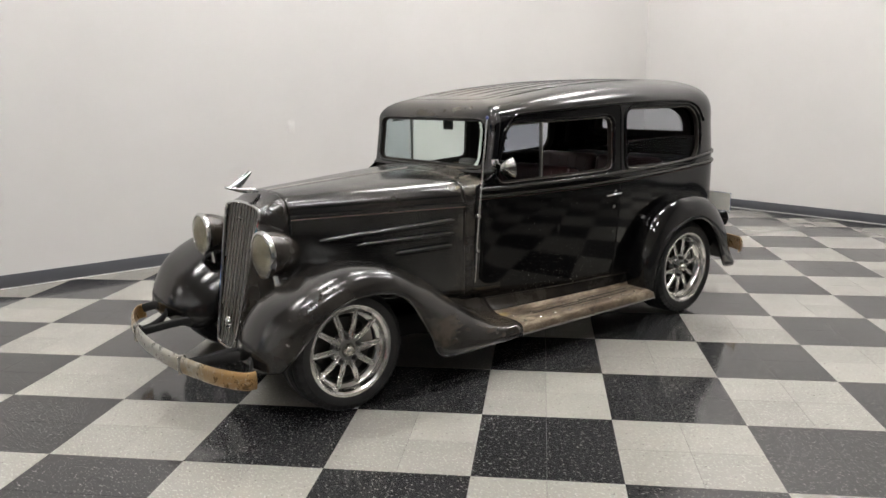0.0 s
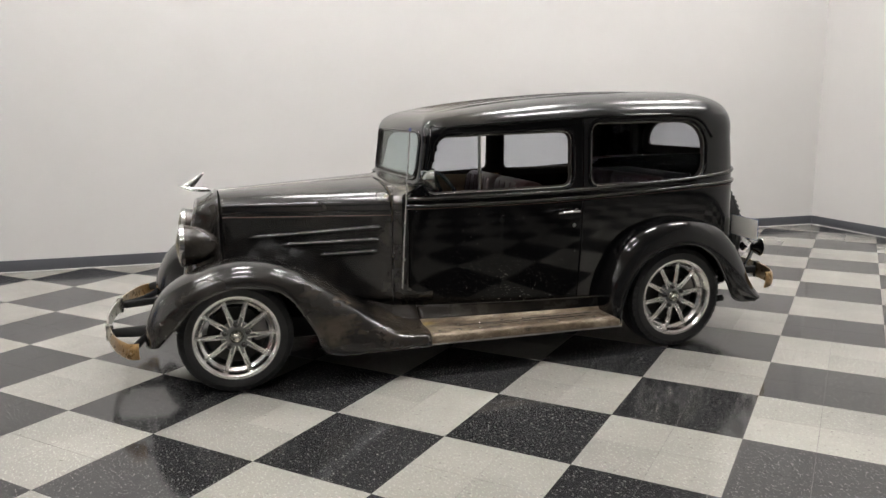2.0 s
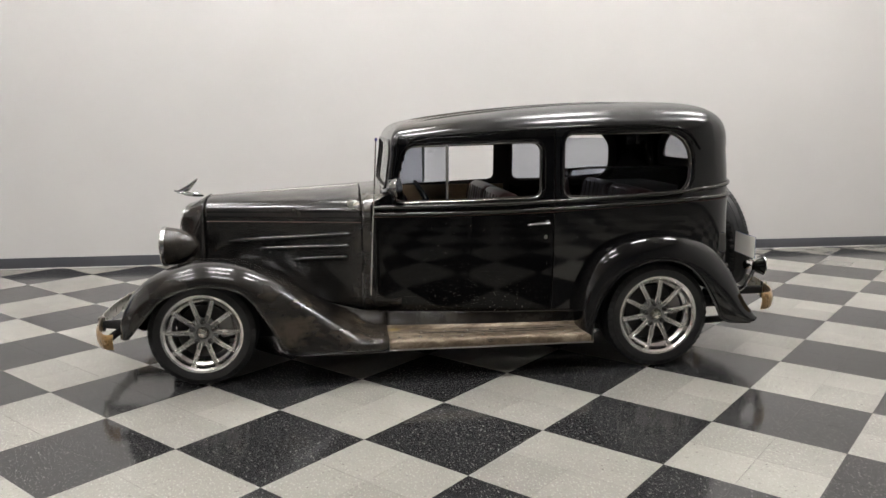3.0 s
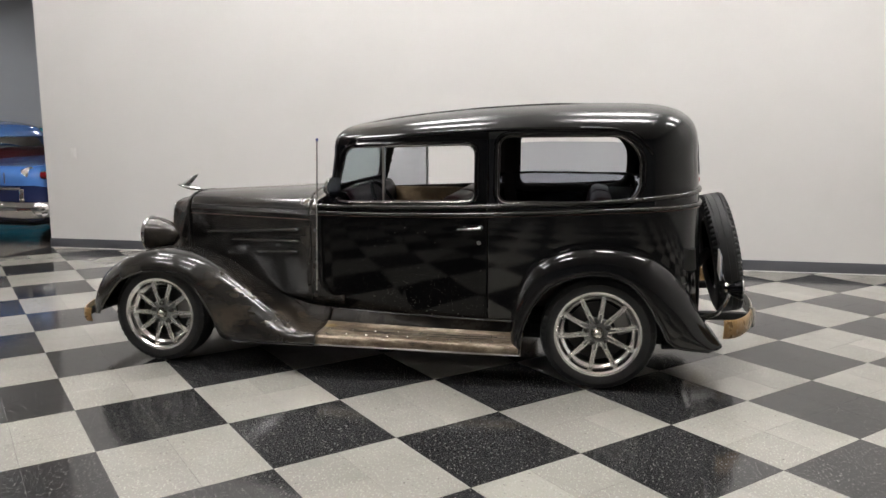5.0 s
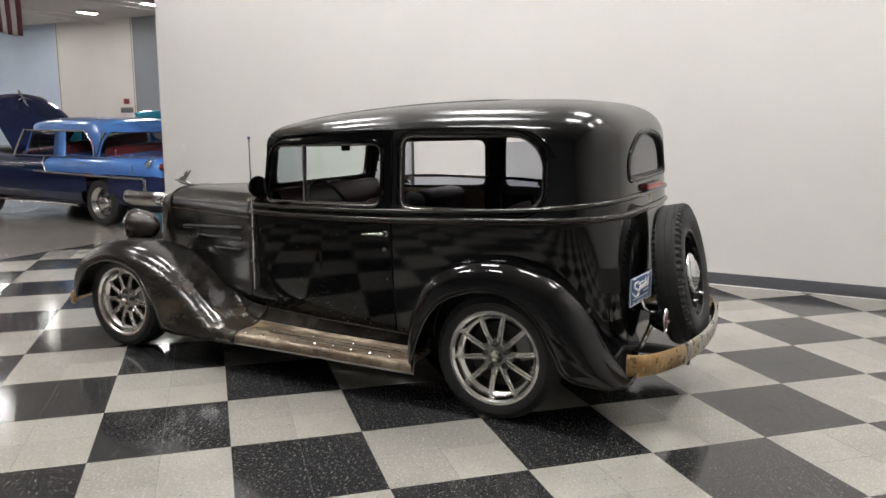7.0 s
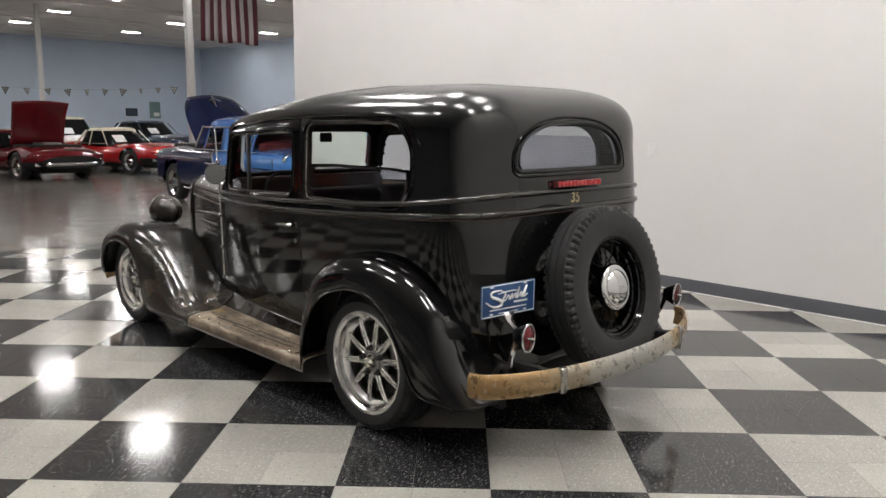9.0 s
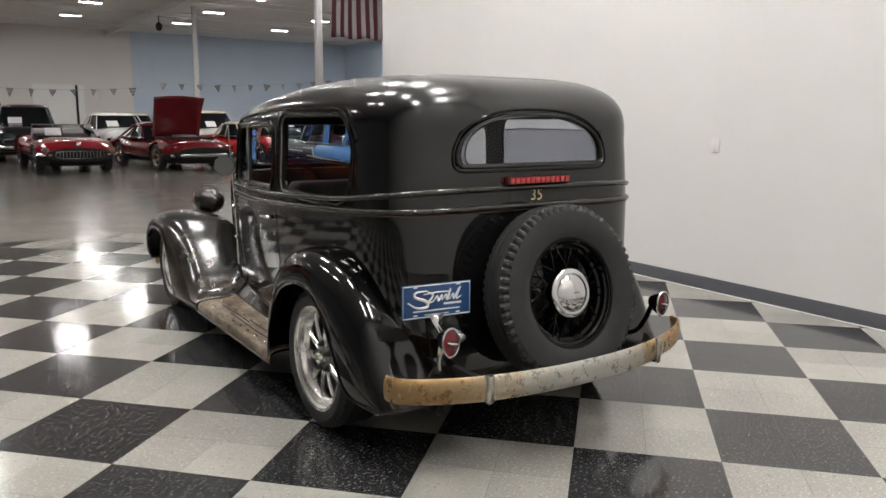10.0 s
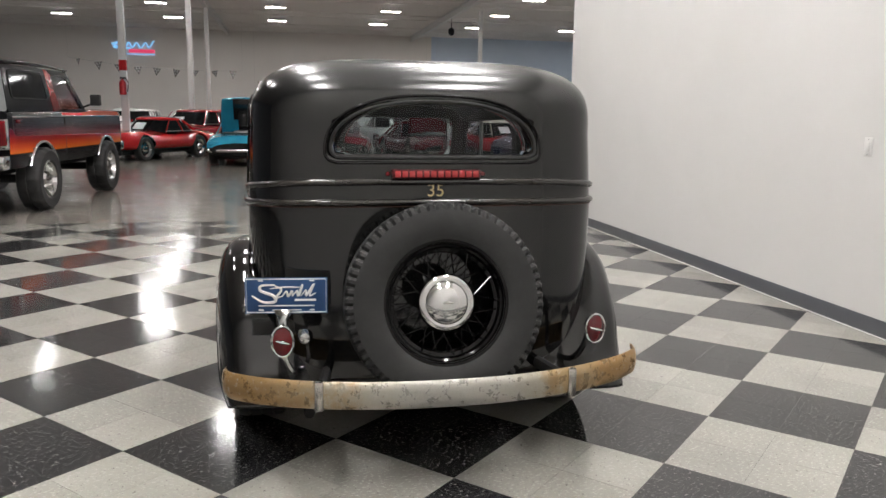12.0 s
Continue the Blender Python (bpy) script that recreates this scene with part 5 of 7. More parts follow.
def stroke(points, r):
    return tube([(PX - 0.0015, PY1 - u * (PY1 - PY0), PZ1 - v * (PZ1 - PZ0)) for u, v in spline(points, 24)], [r * (0.5 + math.sin(math.pi * t)) for t in np.linspace(0.05, 0.95, 24)], 6, up=(1, 0, 0))


for pts, r in (
    ([(0.36, 0.2), (0.2, 0.22), (0.19, 0.36), (0.34, 0.5), (0.36, 0.66), (0.22, 0.68), (0.08, 0.5)], 0.0042),
    ([(0.36, 0.22), (0.44, 0.34), (0.37, 0.55), (0.44, 0.52)], 0.003),
    ([(0.44, 0.54), (0.5, 0.38), (0.52, 0.52), (0.57, 0.36), (0.57, 0.52)], 0.0028),
    ([(0.57, 0.52), (0.63, 0.36), (0.64, 0.5), (0.7, 0.18), (0.66, 0.52)], 0.0028),
    ([(0.68, 0.5), (0.74, 0.34), (0.74, 0.5), (0.84, 0.16), (0.78, 0.5), (0.86, 0.42)], 0.0028),
    ([(0.3, 0.3), (0.5, 0.26), (0.7, 0.27)], 0.002),
):
    part("script_stroke", stroke(pts, r), WHITEP, plate, "white script stroke")
for u0, u1, v, hh in ((0.6, 0.86, 0.62, 0.03), (0.16, 0.84, 0.78, 0.018), (0.32, 0.68, 0.9, 0.012), (0.16, 0.22, 0.9, 0.02), (0.78, 0.84, 0.9, 0.02), (0.16, 0.22, 0.08, 0.02), (0.78, 0.84, 0.08, 0.02)):
    part("print_bar", box(PX - 0.0008, PX - 0.0002, PY1 - u1 * (PY1 - PY0), PY1 - u0 * (PY1 - PY0), PZ1 - (v + hh) * (PZ1 - PZ0), PZ1 - (v - hh) * (PZ1 - PZ0)), WHITEP, plate, smooth=0)

_mid = Matrix.Translation((PX, (PY0 + PY1) / 2, 0))
plate.matrix_basis = _mid @ Matrix.Rotation(radians(-6), 4, "Z") @ _mid.inverted()

# Third brake light and the painted year
lamp = part("brake_light", box(-1.908, -1.876, -0.175, 0.175, 1.126, 1.162, 0.008), DARKRED, car, "slim red high brake light")
for k in range(12):
    part("lens_cell", box(-1.912, -1.907, -0.165 + k * 0.0278, -0.143 + k * 0.0278, 1.132, 1.156, 0.003), STOPRED, lamp)
for y in (-0.188, 0.188):
    part("screw_tab", lathe([(0.0, -0.008), (0.008, -0.006), (0.012, 0.0)], 14, centre=(-1.878, y, 1.143), axis="x"), DARKRED, lamp)
bm = text_mesh("35", 0.07, 0.0006)
ob = part("painted_year", bm, GOLD, car, "gold hand-painted figures 35", smooth=0, at=Matrix.Translation((tail_at(0.0, 1.077) - 0.0012, 0.0, 1.077)) @ Matrix.Rotation(radians(-90), 4, "Z") @ Matrix.Rotation(radians(90), 4, "X"))

# Door handles, mirror, aerial
for s, door in zip((1, -1), DOORS):
    y = side_at(-0.62, 0.88)
    part("door_handle", tube(spline([(-0.655, s * (y + 0.004), 0.886), (-0.655, s * (y + 0.035), 0.887), (-0.635, s * (y + 0.045), 0.887), (-0.56, s * (y + 0.04), 0.882), (-0.525, s * (y + 0.034), 0.878)], 20), [0.011] * 6 + list(np.linspace(0.011, 0.0045, 14)), 10), CHROME, door, "chrome lever door handle")
    part("handle_escutcheon", lathe([(0.018, 0.0), (0.016, 0.005), (0.0, 0.007)], 18, centre=(-0.655, y - 0.002, 0.886)) if s > 0 else lathe([(0.018, 0.0), (0.016, -0.005), (0.0, -0.007)], 18, centre=(-0.655, -y + 0.002, 0.886)), CHROME, door)
    part("door_lock", lathe([(0.011, 0.0), (0.01, 0.004 * s), (0.0, 0.005 * s)], 16, centre=(-0.645, s * side_at(-0.645, 0.80), 0.80)), STEEL, door)
    part("door_scrape", box(0.255, 0.29, *sorted((s * side_at(0.27, 0.47), s * (side_at(0.27, 0.47) + 0.004))), 0.465, 0.476, 0.002), GLOSS, door)
my = 0.69
AGED = material("pitted_mirror_chrome", (0.3, 0.3, 0.29), 0.14, 1.0)
link(AGED, ramp(AGED, noise_out(AGED, 180, 4, 0.75), [(0.45, (0.42, 0.42, 0.4)), (0.6, (0.1, 0.1, 0.095))]), bsdf(AGED).inputs["Base Color"])
mirror = part("wing_mirror", lathe([(0.0, 0.058), (0.016, 0.055), (0.033, 0.043), (0.046, 0.026), (0.053, 0.008), (0.055, 0.0), (0.054, -0.006)], 36, centre=(0.225, my, 1.10), axis="x"), AGED, car, "round pitted chrome door mirror")
bm = bmesh.new()
cap(bm, [Vector((0.2195, my + 0.052 * math.cos(a), 1.10 + 0.052 * math.sin(a))) for a in np.linspace(0, 2 * math.pi, 32, endpoint=False)])
# Glass colour is kept low so it looks like a dim reflection
part("mirror_glass", bm, material("dimmed_mirror", (0.13, 0.135, 0.135), 0.06, 1.0), mirror, "mirror glass darkened like a dark reflection", smooth=0)
for ob in (mirror, bpy.data.objects["mirror_glass"]):
    ob.data.transform(Matrix.Translation((0.225, my, 1.10)) @ Matrix.Rotation(radians(-23), 4, "Z") @ Matrix.Rotation(radians(6), 4, "Y") @ Matrix.Scale(1.13, 4) @ Matrix.Translation((-0.225, -my, -1.10)))
part("mirror_arm", tube([(0.25, 0.59, 1.125), (0.255, 0.63, 1.118), (0.24, my, 1.10)], 0.006, 8), CHROME, mirror)
part("mirror_clamp", box(0.24, 0.275, 0.575, 0.605, 1.09, 1.145, 0.006), CHROME, mirror)
aerial = part("aerial", tube([(0.388, 0.565, 0.45), (0.376, 0.575, 0.73), (0.345, 0.618, 1.37)], [0.0062, 0.0056, 0.004], 8), ALLOY, car, "bright whip aerial on two brackets")
part("aerial_tip", lathe([(0.0, -0.012), (0.007, -0.008), (0.009, 0.0), (0.007, 0.008), (0.0, 0.012)], 12, centre=(0.344, 0.62, 1.376), axis="z"), material("blue_bead", (0.02, 0.028, 0.13), 0.3), aerial, "small blue bead tip")
for z in (0.63, 0.83):
    part("aerial_bracket", tube([(0.378, 0.545, z), (0.378, 0.575 + (z - 0.63) * 0.06, z), (0.378, 0.588 + (z - 0.63) * 0.06, z)], [0.011, 0.014, 0.009], 10), CHROME, aerial)
part("cowl_chip", lathe([(0.0, 0.002), (0.016, 0.0015), (0.02, 0.0)], 12, centre=(0.46, HOOD_W(0.46) * 0.93, 0.985)), material("bare_primer", (0.3, 0.26, 0.18), 0.6), car, "bare primer spot on the bonnet corner")
part("tail_pipe", tube([(-1.7, 0.5, 0.19), (-1.9, 0.5, 0.2)], 0.022, 14), UNDER, car, "dull steel tail pipe")
part("wing_bolt", lathe([(0.0, 0.008), (0.012, 0.005), (0.016, 0.0)], 10, centre=(-1.785, 0.735, 0.60), axis="x"), STEEL, car)


# Cabin
def cushion(x0, x1, y0, y1, z0, z1, tilt=0.0, soft=0.05):
    bm = box(x0, x1, y0, y1, z0, z1, soft, seg=4)
    c = Vector(((x0 + x1) / 2, 0, z0))
    bmesh.ops.rotate(bm, verts=bm.verts[:], cent=c, matrix=Matrix.Rotation(radians(tilt), 3, "Y"))
    return bm


for x, name, high in ((-0.28, "front_seat", 1.05), (-1.15, "rear_seat", 1.06)):
    seat = part(name, cushion(x - 0.08, x + 0.46, -0.56, 0.56, 0.4, 0.72), LEATHER, car, "dark red leather bench seat")
    for k in range(2):
        y = -0.56 + k * 0.56
        part("backrest", cushion(x - 0.2, x - 0.06, y + 0.01, y + 0.55, 0.66, high, -9), LEATHER, seat, "dark red leather backrest")
        for q in range(6):
            yy = y + 0.06 + q * 0.088
            part("piping", tube([(x - 0.05 - 0.16 * (z - 0.66), yy, z) for z in np.linspace(0.7, high - 0.02, 6)], 0.0035, 6, up=(1, 0, 0)), LEATHER, seat)
part("dashboard", grid([[Vector((0.22 - 0.05 * t, y, z)) for y in np.linspace(-0.55, 0.55, 14)] for t, z in ((0, 1.075), (0.6, 1.07), (1.2, 1.03), (1.4, 0.96), (1.2, 0.86))]), LEATHER, car, "dark dashboard").modifiers.new("thickness", "SOLIDIFY").thickness = 0.01
part("steering_wheel", tube([(0.0 + 0.175 * 0.5 * math.sin(a), 0.3 + 0.175 * math.cos(a), 0.965 + 0.175 * 0.8 * math.sin(a)) for a in np.linspace(0, 2 * math.pi, 40, endpoint=False)], 0.011, 8, True, up=(1, 0, 0)), UNDER, car, "dark steering wheel rim")
part("steering_column", tube([(0.0, 0.3, 0.965), (0.3, 0.3, 0.79)], 0.02, 8), UNDER, car)
part("steering_spoke", tube([(0.0, 0.13, 0.965), (0.0, 0.47, 0.965)], 0.008, 8), STEEL, car)
part("interior_mirror", box(0.09, 0.1, -0.07, 0.02, 1.285, 1.345, 0.01), UNDER, car, "small dark interior mirror")
part("parcel_shelf", box(-1.75, -1.32, -0.5, 0.5, 1.02, 1.04, 0.008), CLOTH, car)
for s, door in zip((1, -1), DOORS):
    part("door_card", box(-0.66, 0.2, *sorted((s * 0.555, s * 0.57)), 0.42, 1.015, 0.004), TAN if s < 0 else LEATHER, door, "tan trimmed door card" if s < 0 else "dark red door card")
part("headliner", grid([[Vector((x, y, ROOF_Z(x) - 0.04 - 0.10 * abs(y / 0.56) ** 5)) for y in np.linspace(-0.56, 0.56, 16)] for x in np.linspace(0.1, -1.68, 16)], flip=True), CLOTH, car, "dark cloth headliner")


# ---- the car hall beyond ----
def enamel(name, color, rough=0.12):
    m = material(name, color, rough, 0.0, Coat_Weight=0.15, Coat_Roughness=0.05)
    link(m, ramp(m, noise_out(m, 3, 4, 0.6), [(0.3, tuple(0.85 * v for v in color)), (0.8, tuple(1.15 * v for v in color))]), bsdf(m).inputs["Base Color"])
    return m


NAVY, SKYB = enamel("navy_enamel", (0.012, 0.018, 0.06)), enamel("light_blue_metallic", (0.06, 0.16, 0.42))
RED, MAROON, CHERRY = enamel("red_enamel", (0.42, 0.012, 0.014)), enamel("maroon_enamel", (0.12, 0.008, 0.012)), enamel("cherry_enamel", (0.22, 0.007, 0.014))
WHITE, CREAM, TURQ = enamel("white_enamel", (0.66, 0.66, 0.64)), enamel("cream_enamel", (0.6, 0.56, 0.45)), enamel("turquoise_enamel", (0.03, 0.3, 0.46))
COALB = enamel("coal_black_enamel", (0.006, 0.006, 0.007))
bsdf(COALB).inputs["Specular IOR Level"].default_value = 0.1
bsdf(COALB).inputs["Coat Weight"].default_value = 0.0
BLACK, DARKB = enamel("black_car_enamel", (0.008, 0.008, 0.009)), enamel("dark_blue_enamel", (0.012, 0.02, 0.045))
ORANGE, BURNT = enamel("orange_enamel", (0.62, 0.12, 0.02)), enamel("burnt_red_enamel", (0.2, 0.02, 0.015))
DARKG = material("dark_car_glass", (0.008, 0.009, 0.010), 0.05, 0.0, Specular_IOR_Level=0.1)
SEATW, SEATR = material("white_vinyl", (0.55, 0.54, 0.5), 0.5), material("red_vinyl", (0.1, 0.008, 0.01), 0.5)
SMOKE = glass("smoked_glass", (0.42, 0.45, 0.46))


def hall_car(name, label, category, at, length, width, deck, roof, colors, cabin=(-1.0, 0.55, -0.75, 0.1), wheel_r=0.33, base=2.7, low=0.2, open_top=False, fins=0.0, lamps=4, grille=0.5, round_nose=0.3, boxy=3.0, split=None, flare=0.0, hood_color=None, roof_color=None, roof_k=0.70, teeth=0, cabin_on=True, bumper=True, shift=0.0, lid=None, crowns=0.0, group="parked classic cars"):
    """A parked car at true size, its front towards +x: loft body with arches, cabin, wheels and bright parts."""
    t = thing(name, label, category, group, at=at)
    L, W = length / 2, width / 2
    main = colors[0]
    xs = np.linspace(-L, L, 74)
    axles = (base / 2 + shift, -base / 2 + shift)

    def station(x):
        e = min(1.0, (L - abs(x)) / (round_nose if x > 0 else 0.22))
        w = W * (0.80 + 0.2 * max(0.0, e) ** 0.5)
        hump = 0.035 * math.exp(-((x - axles[0]) / 0.45) ** 2) + (0.03 + fins) * math.exp(-((x - axles[1] + 0.1) / 0.5) ** 2)
        top = deck + hump - (0.16 * max(0.0, 1 - e) ** 2 if x > 0 else 0.10 * max(0.0, 1 - e) ** 2) - 0.05 * max(0, x / L) ** 2
        bottom = low + 0.1 * max(0.0, 1 - e)
        return w, top, bottom

    def section(x):
        w, top, bottom = station(x)
        crown = deck - 0.02
        pts = []
        for s in np.linspace(0, 1, 30):
            a = -math.pi / 2 + math.pi * s
            c, q = max(0.0, math.cos(a)) ** (2 / boxy), math.copysign(abs(math.sin(a)) ** (2 / boxy), math.sin(a))
            rise = crowns * c * c * max(0.0, q) * (math.exp(-((x - axles[0] - 0.1) / 0.5) ** 2) + math.exp(-((x - axles[1]) / 0.5) ** 2) - 0.35)
            pts.append(Vector((x, w * c, (top + bottom) / 2 + (top - bottom) / 2 * q + rise)))
        return pts

    rows = [section(x) for x in xs]
    R = wheel_r + 0.055
    for row in rows:
        for p in row:
            for wx in axles:
                d = math.hypot(p.x - wx, p.z - wheel_r)
                if p.y > 0.3 * W and abs(d - R) < 0.035:
                    p.x, p.z = wx + (p.x - wx) * R / d, wheel_r + (p.z - wheel_r) * R / d

    def keep(i, j):
        c = (rows[i][j] + rows[i][j + 1] + rows[i + 1][j] + rows[i + 1][j + 1]) / 4
        return not any(c.y > 0.3 * W and math.hypot(c.x - wx, c.z - wheel_r) < R * 0.985 for wx in axles)

    bm = grid(rows, keep=keep, flip=True)
    grid(mirror_y(rows), keep=keep, bm=bm)
    cap(bm, rows[0] + [Vector((p.x, -p.y, p.z)) for p in reversed(rows[0])])
    cap(bm, rows[-1] + [Vector((p.x, -p.y, p.z)) for p in reversed(rows[-1])], True)
    if split:
        bm.normal_update()
        for f in bm.faces:
            c = f.calc_center_median()
            f.material_index = split(c.x, abs(c.y), c.z)
    body = part("body", bm, colors, t, smooth=45)
    for wx in axles:
        part("inner_arch", box(wx - R, wx + R, -W * 0.62, W * 0.62, low, wheel_r + R * 0.9), UNDER, t, smooth=0)
    part("underside", box(-L * 0.85, L * 0.85, -W * 0.7, W * 0.7, low - 0.02, low + 0.2), UNDER, t, smooth=0)
    # wheels
    for wx in axles:
        for s in (1, -1):
            wm = Matrix.Translation((wx, s * (W - 0.13 + flare), wheel_r)) @ Matrix.Rotation(0 if s > 0 else math.pi, 4, "Z")
            ww = 0.2 + flare
            wheel = part("wheel", lathe([(wheel_r * 0.64, ww * 0.42), (wheel_r * 0.7, ww * 0.5), (wheel_r * 0.92, ww * 0.5), (wheel_r, ww * 0.36), (wheel_r, -ww * 0.36), (wheel_r * 0.92, -ww * 0.5), (wheel_r * 0.6, -ww * 0.5)], 36), RUBBER, t, "black tyre with bright rim", at=wm)
            part("rim", lathe([(wheel_r * 0.66, ww * 0.46), (wheel_r * 0.62, ww * 0.4), (wheel_r * 0.5, ww * 0.22), (wheel_r * 0.3, ww * 0.24), (wheel_r * 0.24, ww * 0.4), (wheel_r * 0.12, ww * 0.46), (0.0, ww * 0.46)], 28), CHROME, wheel)
            for k in range(5):
                a = 2 * math.pi * k / 5
                part("rim_slot", lathe([(0.0, ww * 0.31), (wheel_r * 0.08, ww * 0.31), (wheel_r * 0.09, ww * 0.2)], 8, centre=(wheel_r * 0.42 * math.cos(a), 0, wheel_r * 0.42 * math.sin(a))), UNDER, wheel, smooth=0)
    # cabin
    xb, xf, rb, rf = cabin
    zb = deck - 0.02
    wb, wr = W * max(0.86, roof_k), W * roof_k
    if not cabin_on:
        pass
    elif not open_top:
        def ring(z, x0, x1, w):
            pts = []
            for s in np.linspace(0, 2 * math.pi, 44, endpoint=False):
                c, q = math.copysign(abs(math.cos(s)) ** 0.45, math.cos(s)), math.copysign(abs(math.sin(s)) ** 0.45, math.sin(s))
                pts.append(Vector(((x0 + x1) / 2 + (x1 - x0) / 2 * c, w * q, z)))
            return pts

        zr = roof - 0.1
        bm = grid([ring(zb - 0.03, xb, xf, wb - 0.012), ring(zr, rb, rf, wr - 0.012)], close_u=True)
        part("cabin_glass", bm, DARKG, t, "dark car windows", smooth=50)
        rows2 = [ring(zr - 0.005, rb - 0.02, rf + 0.02, wr + 0.004)]
        for k in np.linspace(0, 1, 8)[1:]:
            sc = math.cos(k * math.pi / 2) ** 0.6 if k < 1 else 0.02
            base_ring = rows2[0]
            cx = (rb + rf) / 2
            rows2.append([Vector((cx + (p.x - cx) * sc, p.y * sc, zr - 0.005 + (roof - zr + 0.005) * math.sin(k * math.pi / 2) ** 0.8)) for p in base_ring])
        tint = roof_color or (colors[1] if len(colors) > 1 else main)
        part("roof", grid(rows2, close_u=True), tint, t, smooth=60)
        for s in (1, -1):
            for x0, x1, r in ((xf - 0.04, rf - 0.0, 0.014), ((xb + xf) / 2 - 0.06, (rb + rf) / 2 - 0.05, 0.014), (xb + 0.08, rb + 0.06, 0.03)):
                part("pillar", tube([(x0, s * (wb - 0.004), zb - 0.03), (x1, s * (wr - 0.004), zr)], r, 8, up=(1, 0, 0)), tint, t)
            part("window_trim", tube([(xb + 0.05, s * (wb + 0.004), zb + 0.012), (xf - 0.02, s * (wb + 0.004), zb + 0.012)], 0.009, 6), CHROME, t)
    else:
        part("windscreen", grid([[Vector((xf, y, zb)) for y in np.linspace(-wb, wb, 9)], [Vector((xf - 0.22, y * 0.9, roof - 0.08)) for y in np.linspace(-wb, wb, 9)]]), TINT, t, "raked windscreen glass").visible_shadow = False
        part("windscreen_frame", tube([(xf, -wb, zb), (xf - 0.22, -wb * 0.9, roof - 0.08), (xf - 0.22, wb * 0.9, roof - 0.08), (xf, wb, zb)], 0.014, 6), CHROME, t)
        for y in (-0.36, 0.36):
            part("seat", cushion(xb + 0.1, xb + 0.3, y - 0.24, y + 0.24, zb - 0.2, zb + 0.16, -8), SEATW if main is not WHITE else SEATR, t, "pale vinyl seat back")
        part("cockpit", box(xb, xf - 0.1, -wb * 0.8, wb * 0.8, zb - 0.1, zb + 0.035, 0.02), UNDER, t)
    # price card behind the windscreen
    if cabin_on:
        z0, z1 = zb + 0.06, zb + 0.24
        top = roof - 0.08 if open_top else roof - 0.1
        back = xf - 0.22 if open_top else rf
        lean = lambda z: xf + (back - xf) * (z - zb + 0.03) / (top - zb + 0.03) + 0.012
        card = grid([[Vector((lean(z), y, z)) for y in (-0.42, -0.24, -0.06)] for z in (z0, (z0 + z1) / 2, z1)])
        part("window_card", card, WHITEP, t, "white price card in the windscreen", smooth=0).modifiers.new("thickness", "SOLIDIFY").thickness = 0.004
    # bright parts
    for x, s in ((L, 1), (-L, -1)) if bumper else ():
        w, top, bottom = station(x - 0.02 * s)
        zc = low + 0.2
        pts = [(x - s * 0.10 - s * 0.16 * abs(k) ** 3 + s * 0.14, k * W * 0.93, zc) for k in np.linspace(-1, 1, 19)]
        part("bumper", tube(pts, 0.03, 10, flat=1.3), CHROME, t, "chrome bumper")
    w, top, bottom = station(L - 0.02)
    zg = (top + low) / 2 + 0.06
    if grille:
        g_bm = box(L - 0.03, L + 0.02, -W * grille, W * grille, zg - 0.09, zg + 0.06, 0.02)
        gr = part("grille", g_bm, UNDER, t, "dark grille opening")
        part("grille_ring", tube([(L + 0.022, W * grille * math.copysign(abs(math.cos(a)) ** 0.5, math.cos(a)), zg - 0.015 + 0.08 * math.copysign(abs(math.sin(a)) ** 0.5, math.sin(a))) for a in np.linspace(0, 2 * math.pi, 36, endpoint=False)], 0.012, 6, True, up=(1, 0, 0)), CHROME, gr, "chrome grille surround")
        for k in range(teeth):
            y = ((k + 0.5) / teeth * 2 - 1) * W * grille * 0.9
            part("grille_tooth", tube([(L + 0.022, y, zg - 0.07), (L + 0.024, y, zg + 0.04)], 0.006, 6, up=(0, 1, 0)), STEEL, gr)
    for y in ([0.82, -0.82] if lamps == 2 else [0.84, 0.64, -0.64, -0.84]):
        if lamps:
            hl = part("headlight", lathe([(0.085, -0.06), (0.088, 0.02), (0.08, 0.03), (0.072, 0.022)], 24, centre=(L - 0.03, y * W, zg + 0.07), axis="x"), CHROME, t, "chrome ringed headlight")
            part("lens", lathe([(0.074, 0.022), (0.04, 0.036), (0.0, 0.04)], 20, centre=(L - 0.03, y * W, zg + 0.07), axis="x"), LENS, hl)
    for y in (0.86, -0.86):
        part("tail_light", lathe([(0.0, -0.03), (0.04, -0.025), (0.05, 0.0), (0.05, 0.06)], 18, centre=(-L + 0.01, y * W, deck - 0.12), axis="x"), REDLENS, t, "red tail light")
    if lid:
        # bonnet raised about a hinge: x of the hinge, length, half width, degrees of tilt, taper of the free edge
        hx, ln, hw, tilt, taper = lid
        rows3 = []
        for k in np.linspace(0, 1, 14):
            half = hw * (1 - taper * k**4)
            rows3.append([Vector((k * ln + 0.03 * math.cos(q * 1.5), q * half, 0.05 * (1 - q * q) + 0.03 * math.sin(k * math.pi))) for q in np.linspace(-1, 1, 13)])
        hood = part("bonnet_lid", grid(rows3), hood_color or main, t, "raised bonnet lid", at=Matrix.Translation((hx, 0, deck + 0.01)) @ Matrix.Rotation(radians(-tilt), 4, "Y"))
        hood.modifiers.new("thickness", "SOLIDIFY").thickness = 0.025
        x0, x1 = sorted((hx, hx + (ln if tilt < 90 else -ln) * 0.9))
        part("engine_bay", box(x0 + 0.03, x1, -hw * 0.95, hw * 0.95, deck - 0.05, deck + 0.035, 0.02), UNDER, t, "dark open engine bay")
